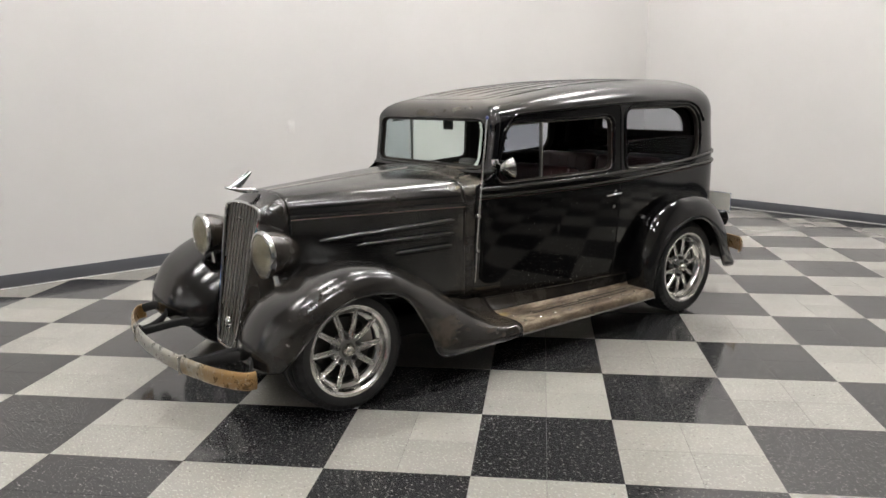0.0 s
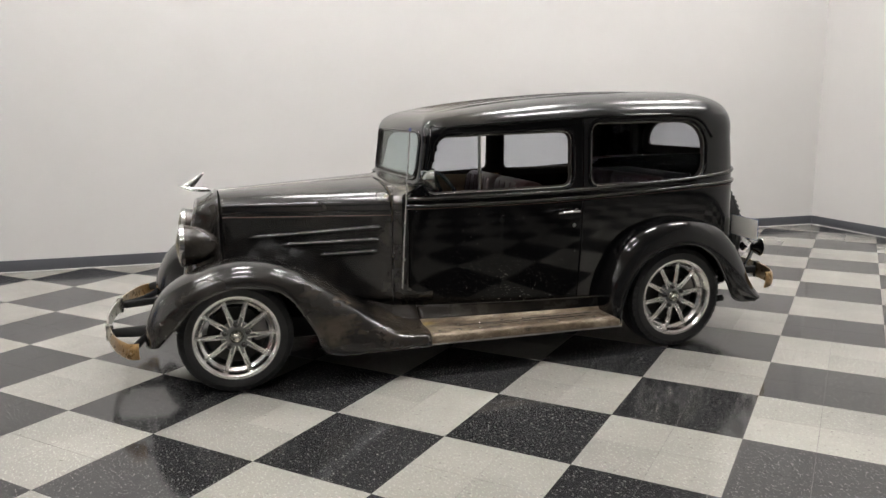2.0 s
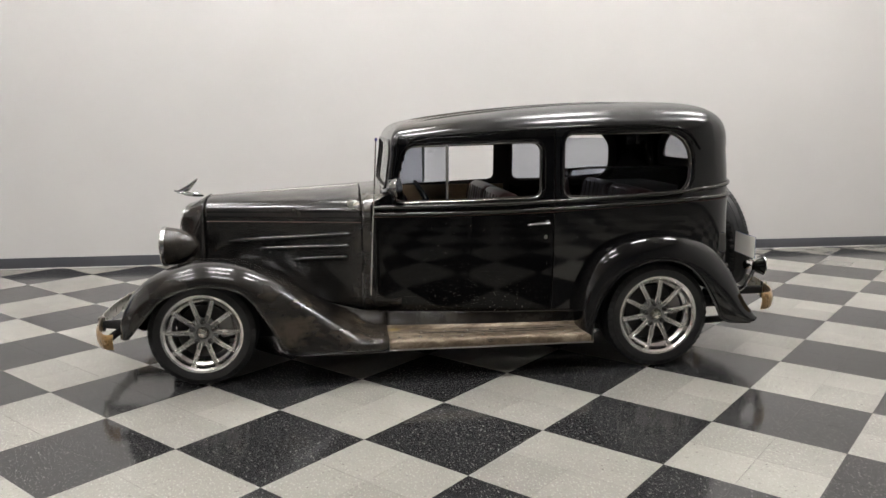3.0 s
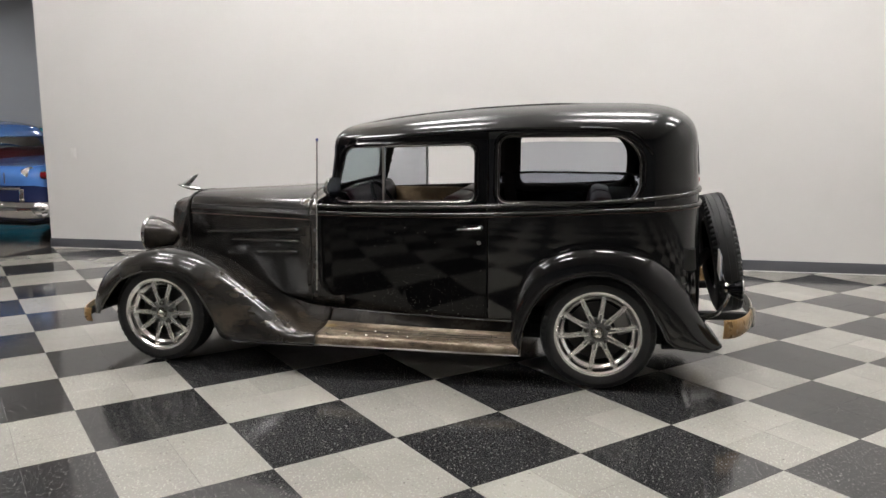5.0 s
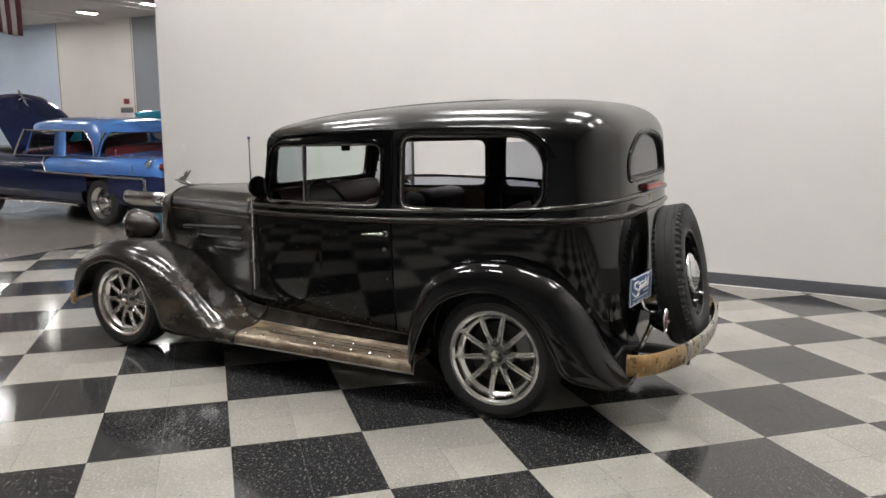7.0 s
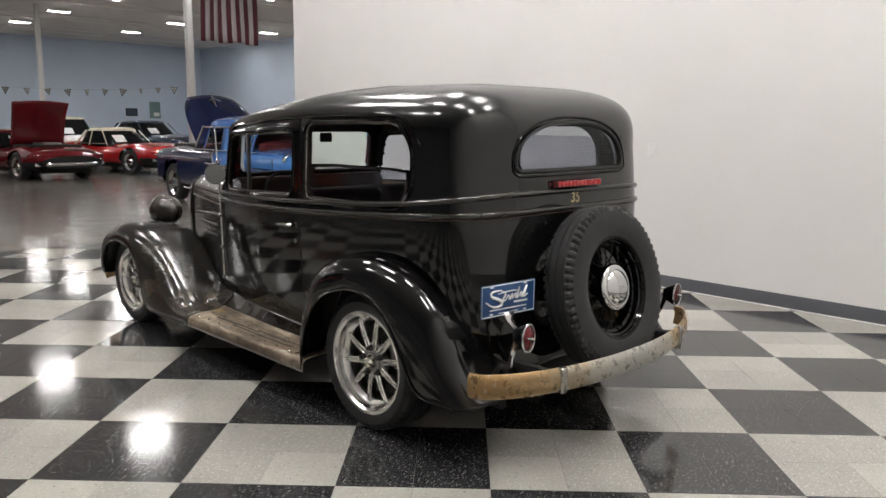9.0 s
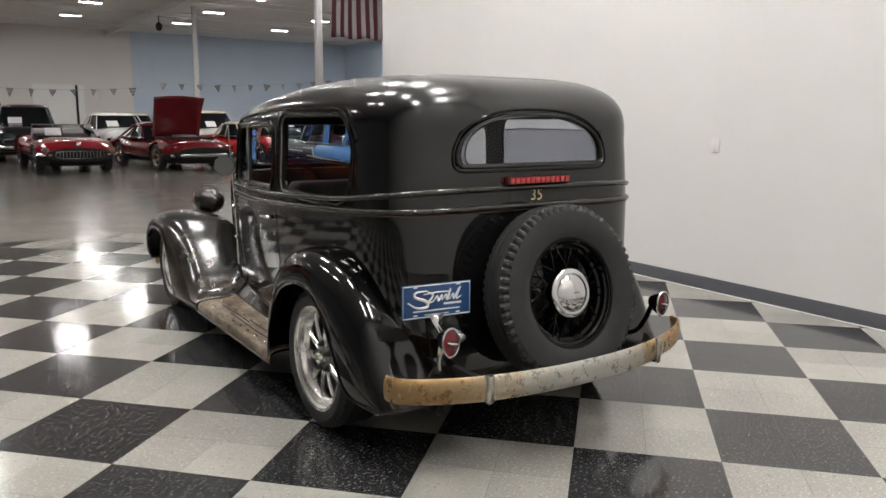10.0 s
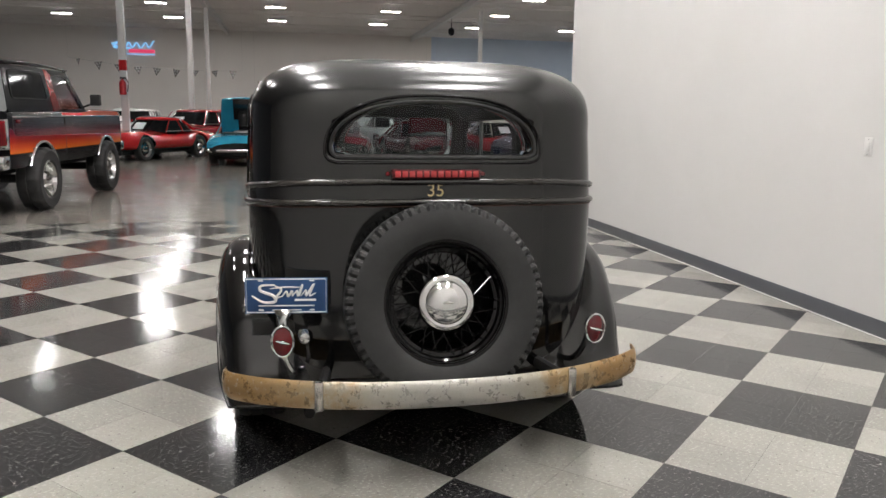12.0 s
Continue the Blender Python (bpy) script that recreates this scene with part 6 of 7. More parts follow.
        part("engine", box(x0 + 0.2, x1 - 0.2, -0.22, 0.22, deck - 0.02, deck + 0.08, 0.03), ALLOYG, t, "grey engine top")
    return t


def towards(x, y, heading):
    return pose(x, y, 0, 0, 0, heading)


def holed(place, outer, inner, depth=0.02):
    """A wall between two closed outlines of (p, q) points, with thickness along place's third number."""
    rows = [[place(p, q, 0) for p, q in outer], [place(p, q, 0) for p, q in inner], [place(p, q, depth) for p, q in inner], [place(p, q, depth) for p, q in outer]]
    return grid(rows, close_u=True, close_v=True)


def soft_quad(corners, r, n=6):
    """A four-cornered outline with rounded corners, as (p, q) points."""
    out = []
    for k in range(4):
        a, b, c = (np.array(corners[(k + d) % 4], float) for d in (-1, 0, 1))
        u, v = (a - b) / np.linalg.norm(a - b), (c - b) / np.linalg.norm(c - b)
        for t in np.linspace(0, 1, n):
            out.append(tuple(b + r * (u * (1 - t) ** 2 + v * t**2)))
    return out


# Two-tone blue 1950s sedan, bonnet up
blue_split = lambda x, y, z: 1 if x < -0.08 + 0.25 * (z - 0.7) and z > 0.715 else 0
blue = hall_car("blue_sedan", "two-tone light blue and navy 1950s sedan with raised bonnet", "car", towards(7.53, -4.108, -3), 4.97, 1.86, 0.98, 1.52, [NAVY, SKYB], cabin=(-1.55, 0.75, -0.85, 0.28), base=2.92, low=0.24, fins=-0.03, shift=0.22, lamps=2, boxy=5.5, split=blue_split, round_nose=0.2, cabin_on=False, lid=(1.12, 1.2, 0.66, 44, 0.35), hood_color=NAVY)


def bpart(*a, **k):
    """A part of the blue car's upper works, set back to its place between the axles."""
    return part(*a, at=Matrix.Translation((0.22, 0, 0)), **k)


def blue_top():
    """Hardtop roof with a wrapped rear window, seen in two meshes: painted shell and glass."""
    zb, zt, n = 0.94, 1.52, 260
    heights = list(np.linspace(0, 1, 26))
    rows = []
    for f in heights:
        x0, x1, w = -1.98 + 0.42 * f**1.2, 0.72 - 0.17 * f, 0.83 - 0.12 * f**1.2
        row = []
        for a in np.linspace(0, 2 * math.pi, n, endpoint=False):
            c, q = math.copysign(abs(math.cos(a)) ** 0.42, math.cos(a)), math.copysign(abs(math.sin(a)) ** 0.42, math.sin(a))
            row.append(Vector(((x0 + x1) / 2 + (x1 - x0) / 2 * c, w * q, zb + (1.38 - zb) * f)))
        rows.append(row)
    rim = rows[-1]
    for t in np.linspace(0, math.pi / 2, 12)[1:]:
        k, h = max(0.02, math.cos(t) ** 0.75), math.sin(t) ** 0.95
        rows.append([Vector((-0.6 + (p.x + 0.6) * k, p.y * k, 1.38 + (zt - 1.38) * h)) for p in rim])

    def glassy(i, j):
        if not 1 <= i < 23:
            return False
        f = (i + 0.5) / 25
        c = rows[i][j]
        side = abs(c.y) > (0.83 - 0.12 * f**1.2) * 0.8
        if c.x > 0.42 - 0.2 * f and not side:
            return True
        back = -1.26 + 0.46 * f**2.4
        if c.x < -1.35 - 0.08 * f - 0.2 * max(0, f - 0.6):
            return f < 0.86
        front = 0.56 - 0.16 * f
        return side and back < c.x < front and not -0.36 < c.x - 0.03 * f < -0.27 and f < 0.84

    ok = lambda i, j: not glassy(i, j)
    shell = bpart("roof", grid(rows, close_u=True, keep=ok), SKYB, blue, "light blue roof with slim pillars", smooth=60)
    shell.modifiers.new("thickness", "SOLIDIFY").thickness = 0.02
    inset = [[Vector((-0.6 + (p.x + 0.6) * 0.985, p.y * 0.985, p.z)) for p in row] for row in rows]
    bpart("cabin_glass", grid(inset, close_u=True, keep=glassy), SMOKE, blue, "smoked side and rear glass", smooth=60).visible_shadow = False
    at = lambda f, x, s: Vector((x, s * (0.83 - 0.12 * f**1.2 + 0.006), zb + 0.44 * f))
    for s in (1, -1):
        bpart("window_trim", tube([at(f, -1.28 + 0.46 * f**2.4, s) for f in np.linspace(0.0, 0.86, 14)] + [at(0.86, x, s) for x in np.linspace(-0.93, 0.4, 10)], 0.013, 6), CHROME, blue, "bright side window trim")
        bpart("rear_window_trim", tube([at(f, -1.34 - 0.08 * f - 0.2 * max(0, f - 0.6), s) for f in np.linspace(0.0, 0.84, 14)], 0.013, 6), CHROME, blue, "bright rear window trim")
        bpart("belt_trim", tube([at(0.02, x, s) for x in np.linspace(-1.6, 0.62, 20)], 0.012, 6), CHROME, blue)
        bpart("screen_post", tube([at(f, 0.60 - 0.16 * f, s) for f in np.linspace(0.0, 0.9, 8)], 0.018, 8), CHROME, blue, "bright windscreen post")
    bpart("front_seat", box(-0.5, -0.25, -0.62, 0.62, 0.55, 1.12, 0.06), SEATR, blue, "red vinyl bench seat")
    bpart("rear_seat", box(-1.5, -1.25, -0.62, 0.62, 0.55, 1.08, 0.06), SEATR, blue, "red vinyl bench seat")
    bpart("dashboard", box(0.45, 0.7, -0.68, 0.68, 0.8, 1.0, 0.05), SEATR, blue)
    bpart("steering_wheel", tube([(0.3 + 0.06 * math.sin(a), 0.36 + 0.2 * math.cos(a), 1.02 + 0.18 * math.sin(a)) for a in np.linspace(0, 2 * math.pi, 24, endpoint=False)], 0.012, 6, True), UNDER, blue)


blue_top()
for s in (1, -1):
    bpart("side_trim", tube(spline([(-2.42, s * 0.925, 0.70), (-1.0, s * 0.942, 0.715), (-0.02, s * 0.942, 0.735)], 20), 0.017, 6), CHROME, blue, "bright side trim strip")
    bpart("sash_trim", tube([(-0.31, s * 0.945, 0.73), (-0.25, s * 0.935, 0.86), (-0.22, s * 0.87, 0.965)], 0.012, 6), CHROME, blue, "bright sash trim")
    bpart("front_trim", tube([(0.2, s * 0.938, 0.8), (2.2, s * 0.91, 0.8)], 0.01, 6), CHROME, blue, "bright front wing trim")
    bpart("fuel_door", tube([(-2.2, s * 0.925, 0.76), (-2.2, s * 0.925, 0.89)], 0.01, 6), CHROME, blue, "bright tail trim bar")
    bpart("sill_trim", tube([(1.0, s * 0.88, 0.27), (-0.95, s * 0.88, 0.27)], 0.016, 6), CHROME, blue)
    pod = bpart("tail_light_pod", lathe([(0.0, 0.2), (0.05, 0.16), (0.075, 0.06), (0.082, 0.0), (0.07, -0.012)], 20, centre=(-2.5, s * 0.83, 0.84), axis="x"), CHROME, blue, "hooded bright tail light shell")
    for v in pod.data.vertices:
        v.co.z = 0.84 + (v.co.z - 0.84) * 1.5
    bpart("tail_lens", lathe([(0.068, -0.008), (0.04, -0.025), (0.0, -0.03)], 18, centre=(-2.5, s * 0.83, 0.84), axis="x"), REDLENS, blue, "red tail light lens")
    bpart("tail_trim", box(-2.46, -2.40, *sorted((s * 0.915, s * 0.94)), 0.52, 0.7, 0.008), CHROME, blue, "ribbed bright trim at the tail")
wrap = spline([(-2.05, -0.97, 0.46), (-2.5, -0.95, 0.45), (-2.7, -0.75, 0.45), (-2.76, 0.0, 0.45), (-2.7, 0.75, 0.45), (-2.5, 0.95, 0.45), (-2.05, 0.97, 0.46)], 40)
bpart("wrap_bumper", tube(wrap, [0.02] + [0.05] * 38 + [0.02], 12, flat=2.0), CHROME, blue, "deep chrome wrapped rear bumper", smooth=60)
for y in (-0.5, 0.5):
    bpart("bumper_guard", box(-2.84, -2.76, y - 0.05, y + 0.05, 0.36, 0.66, 0.03), CHROME, blue, "upright chrome bumper guard")
bird = Matrix.Translation((1.12, 0, 0.99)) @ Matrix.Rotation(radians(-44), 4, "Y")
part("bonnet_ornament", joined(tube([(0.86, 0, 0.08), (1.05, 0, 0.10), (1.26, 0, 0.12)], [0.01, 0.025, 0.012], 8), tube([(1.02, -0.12, 0.13), (1.1, 0, 0.11), (1.02, 0.12, 0.13)], [0.006, 0.02, 0.006], 8)), CHROME, blue, "bright winged bonnet ornament", at=bird)

hall_car("turquoise_sedan", "turquoise sedan with raised bonnet parked beside the blue sedan", "car", towards(9.1, -8.4, 0), 4.8, 1.85, 0.98, 1.42, [TURQ], cabin=(-1.4, 0.7, -0.9, 0.2), base=2.85, low=0.24, lamps=2, boxy=3.6, lid=(1.1, 1.0, 0.62, 38, 0.2))
# Black and flame-orange off-roader with its long hardtop
FLAME = material("flame_band_enamel", (0.006, 0.006, 0.007), 0.14)
_z = FLAME.node_tree.nodes.new("ShaderNodeSeparateXYZ")
link(FLAME, coords(FLAME), _z.inputs[0])
_half = FLAME.node_tree.nodes.new("ShaderNodeMath")
_half.operation = "MULTIPLY"
_half.inputs[1].default_value = 0.5
link(FLAME, _z.outputs[2], _half.inputs[0])
_c = ramp(FLAME, _half.outputs[0], [(0.403, (0.006, 0.006, 0.007)), (0.408, (0.62, 0.14, 0.02)), (0.44, (0.5, 0.07, 0.018)), (0.48, (0.26, 0.02, 0.014)), (0.53, (0.08, 0.008, 0.016)), (0.585, (0.006, 0.006, 0.008))])
link(FLAME, _c, bsdf(FLAME).inputs["Base Color"])


def off_roader(at):
    t = thing("off_roader", "lifted black off-road truck with orange flame bands", "truck", "parked trucks", at=at)
    W, R, base, wr = 0.97, 0.50, 2.66, 0.43
    top = lambda x: 1.335 + 0.03 * min(1, max(0, (x - 0.3) / 0.4)) - (0.03 * max(0, (x - 1.6) / 0.6) ** 2 if x > 1.6 else 0)
    xs = sorted({*np.round(np.linspace(-2.27, 2.22, 90), 4)})
    zs = [0.63, 0.70, 0.76, 0.80, 0.83, 0.87, 0.91, 0.96, 1.0, 1.06, 1.12, 1.2, 1.27, 1.30]
    rows = []
    for x in xs:
        end = max(0.0, abs(x - (-0.02)) - 2.15) / 0.1
        w = W - 0.03 * end**2
        row = [Vector((x, w - 0.05 * max(0, 0.8 - z) ** 1.2 + 0.012 * math.exp(-((z - 1.0) / 0.2) ** 2), z)) for z in zs]
        row += [Vector((x, w - 0.012, top(x) - 0.012)), Vector((x, w - 0.04, top(x))), Vector((x, w * 0.5, top(x) + 0.025)), Vector((x, 0, top(x) + 0.03))]
        rows.append(row)
    for row in rows:
        for p in row:
            for wx in (base / 2, -base / 2):
                d = math.hypot(p.x - wx, p.z - wr)
                if p.y > 0.5 and abs(d - R) < 0.03:
                    p.x, p.z = wx + (p.x - wx) * R / d, wr + (p.z - wr) * R / d

    def keep(i, j):
        c = (rows[i][j] + rows[i + 1][j + 1]) / 2
        return not any(c.y > 0.5 and math.hypot(c.x - wx, c.z - wr) < R for wx in (base / 2, -base / 2))

    bm = grid(rows, keep=keep, flip=True)
    grid(mirror_y(rows), keep=keep, bm=bm)
    for e, fl in ((rows[0], False), (rows[-1], True)):
        cap(bm, e + [Vector((p.x, -p.y, p.z)) for p in reversed(e[:-1])], fl)
    for f in bm.faces:
        c = f.calc_center_median()
        band = 1
        if c.z > 1.275 and c.x > -0.55:
            band = 2 if c.x < 0.3 else 3
        if abs(c.y) < 0.4 and c.z < 1.28:
            band = 0
        f.material_index = band
    part("body", bm, [COALB, FLAME, RED, COPPER], t, "black body side with red to orange flame band", smooth=40)
    part("frame_rail", box(-2.1, 2.1, -0.5, 0.5, 0.5, 0.72), UNDER, t, smooth=0)
    for wx in (base / 2, -base / 2):
        part("axle", tube([(wx, -0.8, 0.43), (wx, 0.8, 0.43)], 0.06, 10, up=(1, 0, 0)), UNDER, t)
        part("inner_arch", box(wx - 0.5, wx + 0.5, -0.6, 0.6, 0.6, 0.95), UNDER, t, smooth=0)
        for s in (1, -1):
            wm = Matrix.Translation((wx, s * 0.90, wr)) @ Matrix.Rotation(0 if s > 0 else math.pi, 4, "Z")
            ww = 0.3

            def notch(r, h, k):
                return (r - 0.012, h) if r > wr - 0.03 and (k // 2) % 2 else (r, h)

            wheel = part("wheel", lathe([(0.24, ww * 0.4), (0.27, ww * 0.5), (0.38, ww * 0.52), (0.415, ww * 0.45), (0.43, ww * 0.36), (0.43, 0.02), (0.41, 0.015), (0.41, -0.015), (0.43, -0.02), (0.43, -ww * 0.36), (0.415, -ww * 0.45), (0.38, -ww * 0.52), (0.24, -ww * 0.4)], 72, notch=notch), RUBBER, t, "chunky off-road tyre on a bright rim", smooth=30, at=wm)
            part("rim", lathe([(0.25, ww * 0.44), (0.235, ww * 0.46), (0.22, ww * 0.3), (0.2, 0.0), (0.12, 0.02), (0.1, ww * 0.2), (0.06, ww * 0.34), (0.0, ww * 0.34)], 36), CHROME, wheel, "bright slotted rim")
            for k in range(6):
                a = math.pi * k / 3
                part("rim_slot", lathe([(0.0, 0.022), (0.03, 0.022), (0.034, 0.0)], 8, centre=(0.158 * math.cos(a), 0, 0.158 * math.sin(a))), UNDER, wheel, smooth=0)
            part("arch_trim", tube([(wx + 0.505 * math.cos(a), s * 0.985, wr + 0.505 * math.sin(a)) for a in np.linspace(0.42, math.pi - 0.42, 24)], 0.018, 8, up=(0, 1, 0)), CHROME, t, "bright wheel arch moulding")
    # hardtop: black shell with long side windows; cab frame red at the rear post
    lean = lambda z: W - 0.02 - 0.09 * max(0, z - 1.33) / 0.6
    for s in (1, -1):
        place = lambda x, z, d, s=s: Vector((x, s * (lean(z) - d), z))
        out_q = soft_quad([(-2.25, 1.335), (-0.78, 1.335), (-0.86, 1.92), (-2.16, 1.92)], 0.05)
        in_q = soft_quad([(-2.06, 1.50), (-0.93, 1.50), (-0.97, 1.85), (-2.02, 1.85)], 0.06)
        part("hardtop_side", holed(place, out_q, in_q, 0.03), COALB, t, "black hardtop side", smooth=30)
        part("side_glass", holed(place, in_q, [(-1.5 + 0.01 * math.cos(a), 1.67 + 0.01 * math.sin(a)) for a in np.linspace(-2.4, 2 * math.pi - 2.4, len(in_q), endpoint=False)], 0.012), DARKG, t, "dark tinted side window", smooth=0)
        part("glass_seal", tube([place(x, z, -0.003) for x, z in in_q], 0.008, 6, True, up=(0, 1, 0)), UNDER, t)
        out_q = soft_quad([(-0.77, 1.335), (0.52, 1.335), (-0.02, 1.92), (-0.85, 1.92)], 0.03)
        in_q = soft_quad([(-0.56, 1.37), (0.36, 1.37), (-0.07, 1.84), (-0.66, 1.84)], 0.05)
        frame_ob = part("door_frame", holed(place, out_q, in_q, 0.05), [BURNT, COALB], t, "dark red rear post and black windscreen post", smooth=30)
        for poly in frame_ob.data.polygons:
            poly.material_index = 1 if poly.center.x > -0.45 else 0
        part("door_glass", holed(place, in_q, [(-0.25 + 0.01 * math.cos(a), 1.65 + 0.01 * math.sin(a)) for a in np.linspace(-2.4, 2 * math.pi - 2.4, len(in_q), endpoint=False)], 0.012), TINT, t, "tinted door window", smooth=0)
        part("side_moulding", box(-2.2, 2.15, *sorted((s * 0.972, s * 0.984)), 1.255, 1.278, 0.003), CHROME, t, "bright side moulding")
        part("side_marker", box(-2.1, -1.95, *sorted((s * 0.972, s * 0.986)), 1.19, 1.235, 0.003), REDLENS, t, "red side marker")
        part("door_seam", box(-0.486, -0.48, *sorted((s * 0.974, s * 0.983)), 0.7, 1.3), UNDER, t, smooth=0)
        lamp = part("tail_lamp", box(-2.30, -2.262, *sorted((s * 0.80, s * 0.95)), 0.86, 1.24, 0.006), CHROME, t, "bright framed tail lamp")
        part("lens", box(-2.318, -2.301, *sorted((s * 0.82, s * 0.93)), 0.91, 1.22, 0.006), REDLENS, lamp, "upright red lens")
        mir = part("door_mirror", box(0.31, 0.41, *sorted((s * 1.08, s * 1.23)), 1.43, 1.6, 0.02), UNDER, t, "black door mirror")
        part("mirror_arm", tube([(0.36, s * 0.95, 1.4), (0.36, s * 1.1, 1.46)], 0.015, 6, up=(1, 0, 0)), UNDER, mir)
    roof = [[Vector((x, q * (lean(1.92) + 0.012), 1.915 + 0.06 * (1 - abs(q) ** 5) + 0.02 * math.sin(math.pi * (x + 2.18) / 2.2))) for q in np.linspace(-1, 1, 25)] for x in np.linspace(-2.18, 0.0, 24)]
    part("roof", grid(roof), COALB, t, "black hardtop roof", smooth=50).modifiers.new("thickness", "SOLIDIFY").thickness = 0.03
    rear = lambda y, z, d: Vector((-2.25 + 0.12 * (z - 1.33) + d, y, z))
    out_q = soft_quad([(-0.94, 1.335), (0.94, 1.335), (0.85, 1.93), (-0.85, 1.93)], 0.05)
    in_q = soft_quad([(-0.74, 1.47), (0.74, 1.47), (0.7, 1.85), (-0.7, 1.85)], 0.08)
    part("rear_panel", holed(rear, out_q, in_q, 0.03), PEARL, t, "grey hardtop rear frame", smooth=30)
    part("rear_glass", holed(rear, in_q, [(0.01 * math.cos(a), 1.7 + 0.01 * math.sin(a)) for a in np.linspace(-2.4, 2 * math.pi - 2.4, len(in_q), endpoint=False)], 0.012), CLEARG, t, smooth=0)
    screen = [[Vector((0.5 - 0.5 * f, q * (lean(1.34 + 0.58 * f) - 0.02), 1.34 + 0.58 * f)) for q in np.linspace(-1, 1, 8)] for f in np.linspace(0, 1, 5)]
    part("windscreen", grid(screen), CLEARG, t, smooth=60).visible_shadow = False
    for y in (-0.4, 0.4):
        part("seat", cushion(-0.7, -0.45, y - 0.28, y + 0.28, 0.9, 1.6, -8), SEATR, t, "red vinyl seat back")
    part("rear_seat", cushion(-1.75, -1.5, -0.6, 0.6, 0.9, 1.6, -8), SEATR, t, "red vinyl rear seat")
    gate = part("tailgate_panel", box(-2.292, -2.271, -0.74, 0.74, 0.84, 1.26, 0.01), COALB, t, "black tailgate")
    part("flame_panel", box(-2.298, -2.2925, -0.66, 0.70, 0.92, 1.17, 0.002), ORANGE, gate, "orange flame panel")
    part("gate_band", box(-2.302, -2.2985, -0.66, 0.70, 1.08, 1.17, 0.001), BURNT, gate)
    for z0, z1 in ((1.27, 1.31), (0.845, 0.872)):
        part("gate_trim", box(-2.31, -2.2925, -0.8, 0.8, z0, z1, 0.004), CHROME, gate, "bright tailgate strip")
    part("step_bumper", box(-2.5, -2.28, -0.96, 0.96, 0.62, 0.80, 0.03), CHROME, t, "chrome rear bumper")
    part("hitch", box(-2.5, -2.3, -0.04, 0.04, 0.5, 0.6, 0.01), UNDER, t)
    part("front_bumper", box(2.2, 2.38, -0.96, 0.96, 0.66, 0.82, 0.03), CHROME, t, "chrome front bumper")
    part("grille", box(2.2, 2.235, -0.7, 0.7, 0.9, 1.2, 0.01), UNDER, t, "dark grille")
    return t


COPPER, PEARL = enamel("copper_red_enamel", (0.36, 0.06, 0.025)), enamel("grey_pearl_enamel", (0.2, 0.2, 0.2))
off_roader(towards(7.95, 4.7, -5))

# First row of the hall
dark_below = lambda x, y, z: 1 if z < 0.46 and x > 1.7 else 0
hall_car("turquoise_coupe", "turquoise 1960s sports coupe with its bonnet up and black scoop", "car", towards(17.35, 1.75, 180), 4.45, 1.76, 0.80, 1.20, [TURQ, UNDER], split=dark_below, roof_color=TURQ, cabin=(-1.5, 0.35, -0.7, -0.05), base=2.5, lamps=0, grille=0, boxy=2.8, round_nose=0.35, crowns=0.12, lid=(0.75, 0.98, 0.56, 62, 0.1))
coupe = bpy.data.objects["turquoise_coupe"]
tilt = Matrix.Translation((0.75, 0, 0.81)) @ Matrix.Rotation(radians(-62), 4, "Y")
part("bonnet_scoop", box(0.42, 1.02, -0.24, 0.24, -0.06, -0.025, 0.015), BLACK, coupe, "black bonnet scoop", at=tilt)
part("bonnet_stripe", box(0.05, 0.44, -0.13, 0.13, -0.045, -0.025, 0.01), BLACK, coupe, "black bonnet stripe", at=tilt)
hall_car("cherry_roadster", "cherry red 1950s roadster with dark oval chrome-ringed grille", "car", towards(17.3, -0.66, 182), 4.4, 1.74, 0.82, 1.20, [CHERRY, UNDER], split=dark_below, cabin=(-0.7, 0.4, -0.5, 0.1), base=2.59, open_top=True, lamps=2, grille=0.60, teeth=13, bumper=False, boxy=2.6, round_nose=0.5, crowns=0.12)
hall_car("maroon_coupe", "maroon 1960s sports car with its bonnet raised", "car", towards(17.1, -3.2, 189), 4.45, 1.76, 0.80, 1.20, [MAROON, UNDER], split=dark_below, roof_color=MAROON, cabin=(-1.5, 0.35, -0.7, -0.05), base=2.5, lamps=0, grille=0, boxy=2.8, round_nose=0.35, crowns=0.12, lid=(0.62, 1.06, 0.64, 72, -0.06))
hall_car("red_convertible", "bright red 1960s sports convertible with pale roof", "car", towards(17.9, -5.95, 197), 4.45, 1.76, 0.80, 1.24, [RED, UNDER], roof_color=CREAM, cabin=(-1.1, 0.35, -0.75, -0.05), base=2.5, lamps=0, grille=0, boxy=2.8, round_nose=0.35, crowns=0.12, split=dark_below)
hall_car("red_sports_car", "red 1970s sports car with pointed nose", "car", towards(18.9, 4.55, 152), 4.6, 1.78, 0.80, 1.2, [RED, UNDER], split=lambda x, y, z: 1 if z < 0.33 else 0, roof_color=RED, cabin=(-1.3, 0.3, -0.75, -0.1), base=2.5, lamps=0, grille=0, bumper=False, boxy=2.6, round_nose=0.7, crowns=0.16)
for s in (1, -1):
    part("bumperette", tube(spline([(2.02, s * 0.86, 0.47), (2.14, s * 0.72, 0.46), (2.2, s * 0.58, 0.45)], 10), 0.035, 8), CHROME, bpy.data.objects["cherry_roadster"], "chrome bumperette")
part("nose_badge", lathe([(0.05, 0.0), (0.045, 0.012), (0.0, 0.016)], 16, centre=(2.12, 0, 0.68), axis="x"), CHROME, bpy.data.objects["cherry_roadster"], "round bright nose badge")
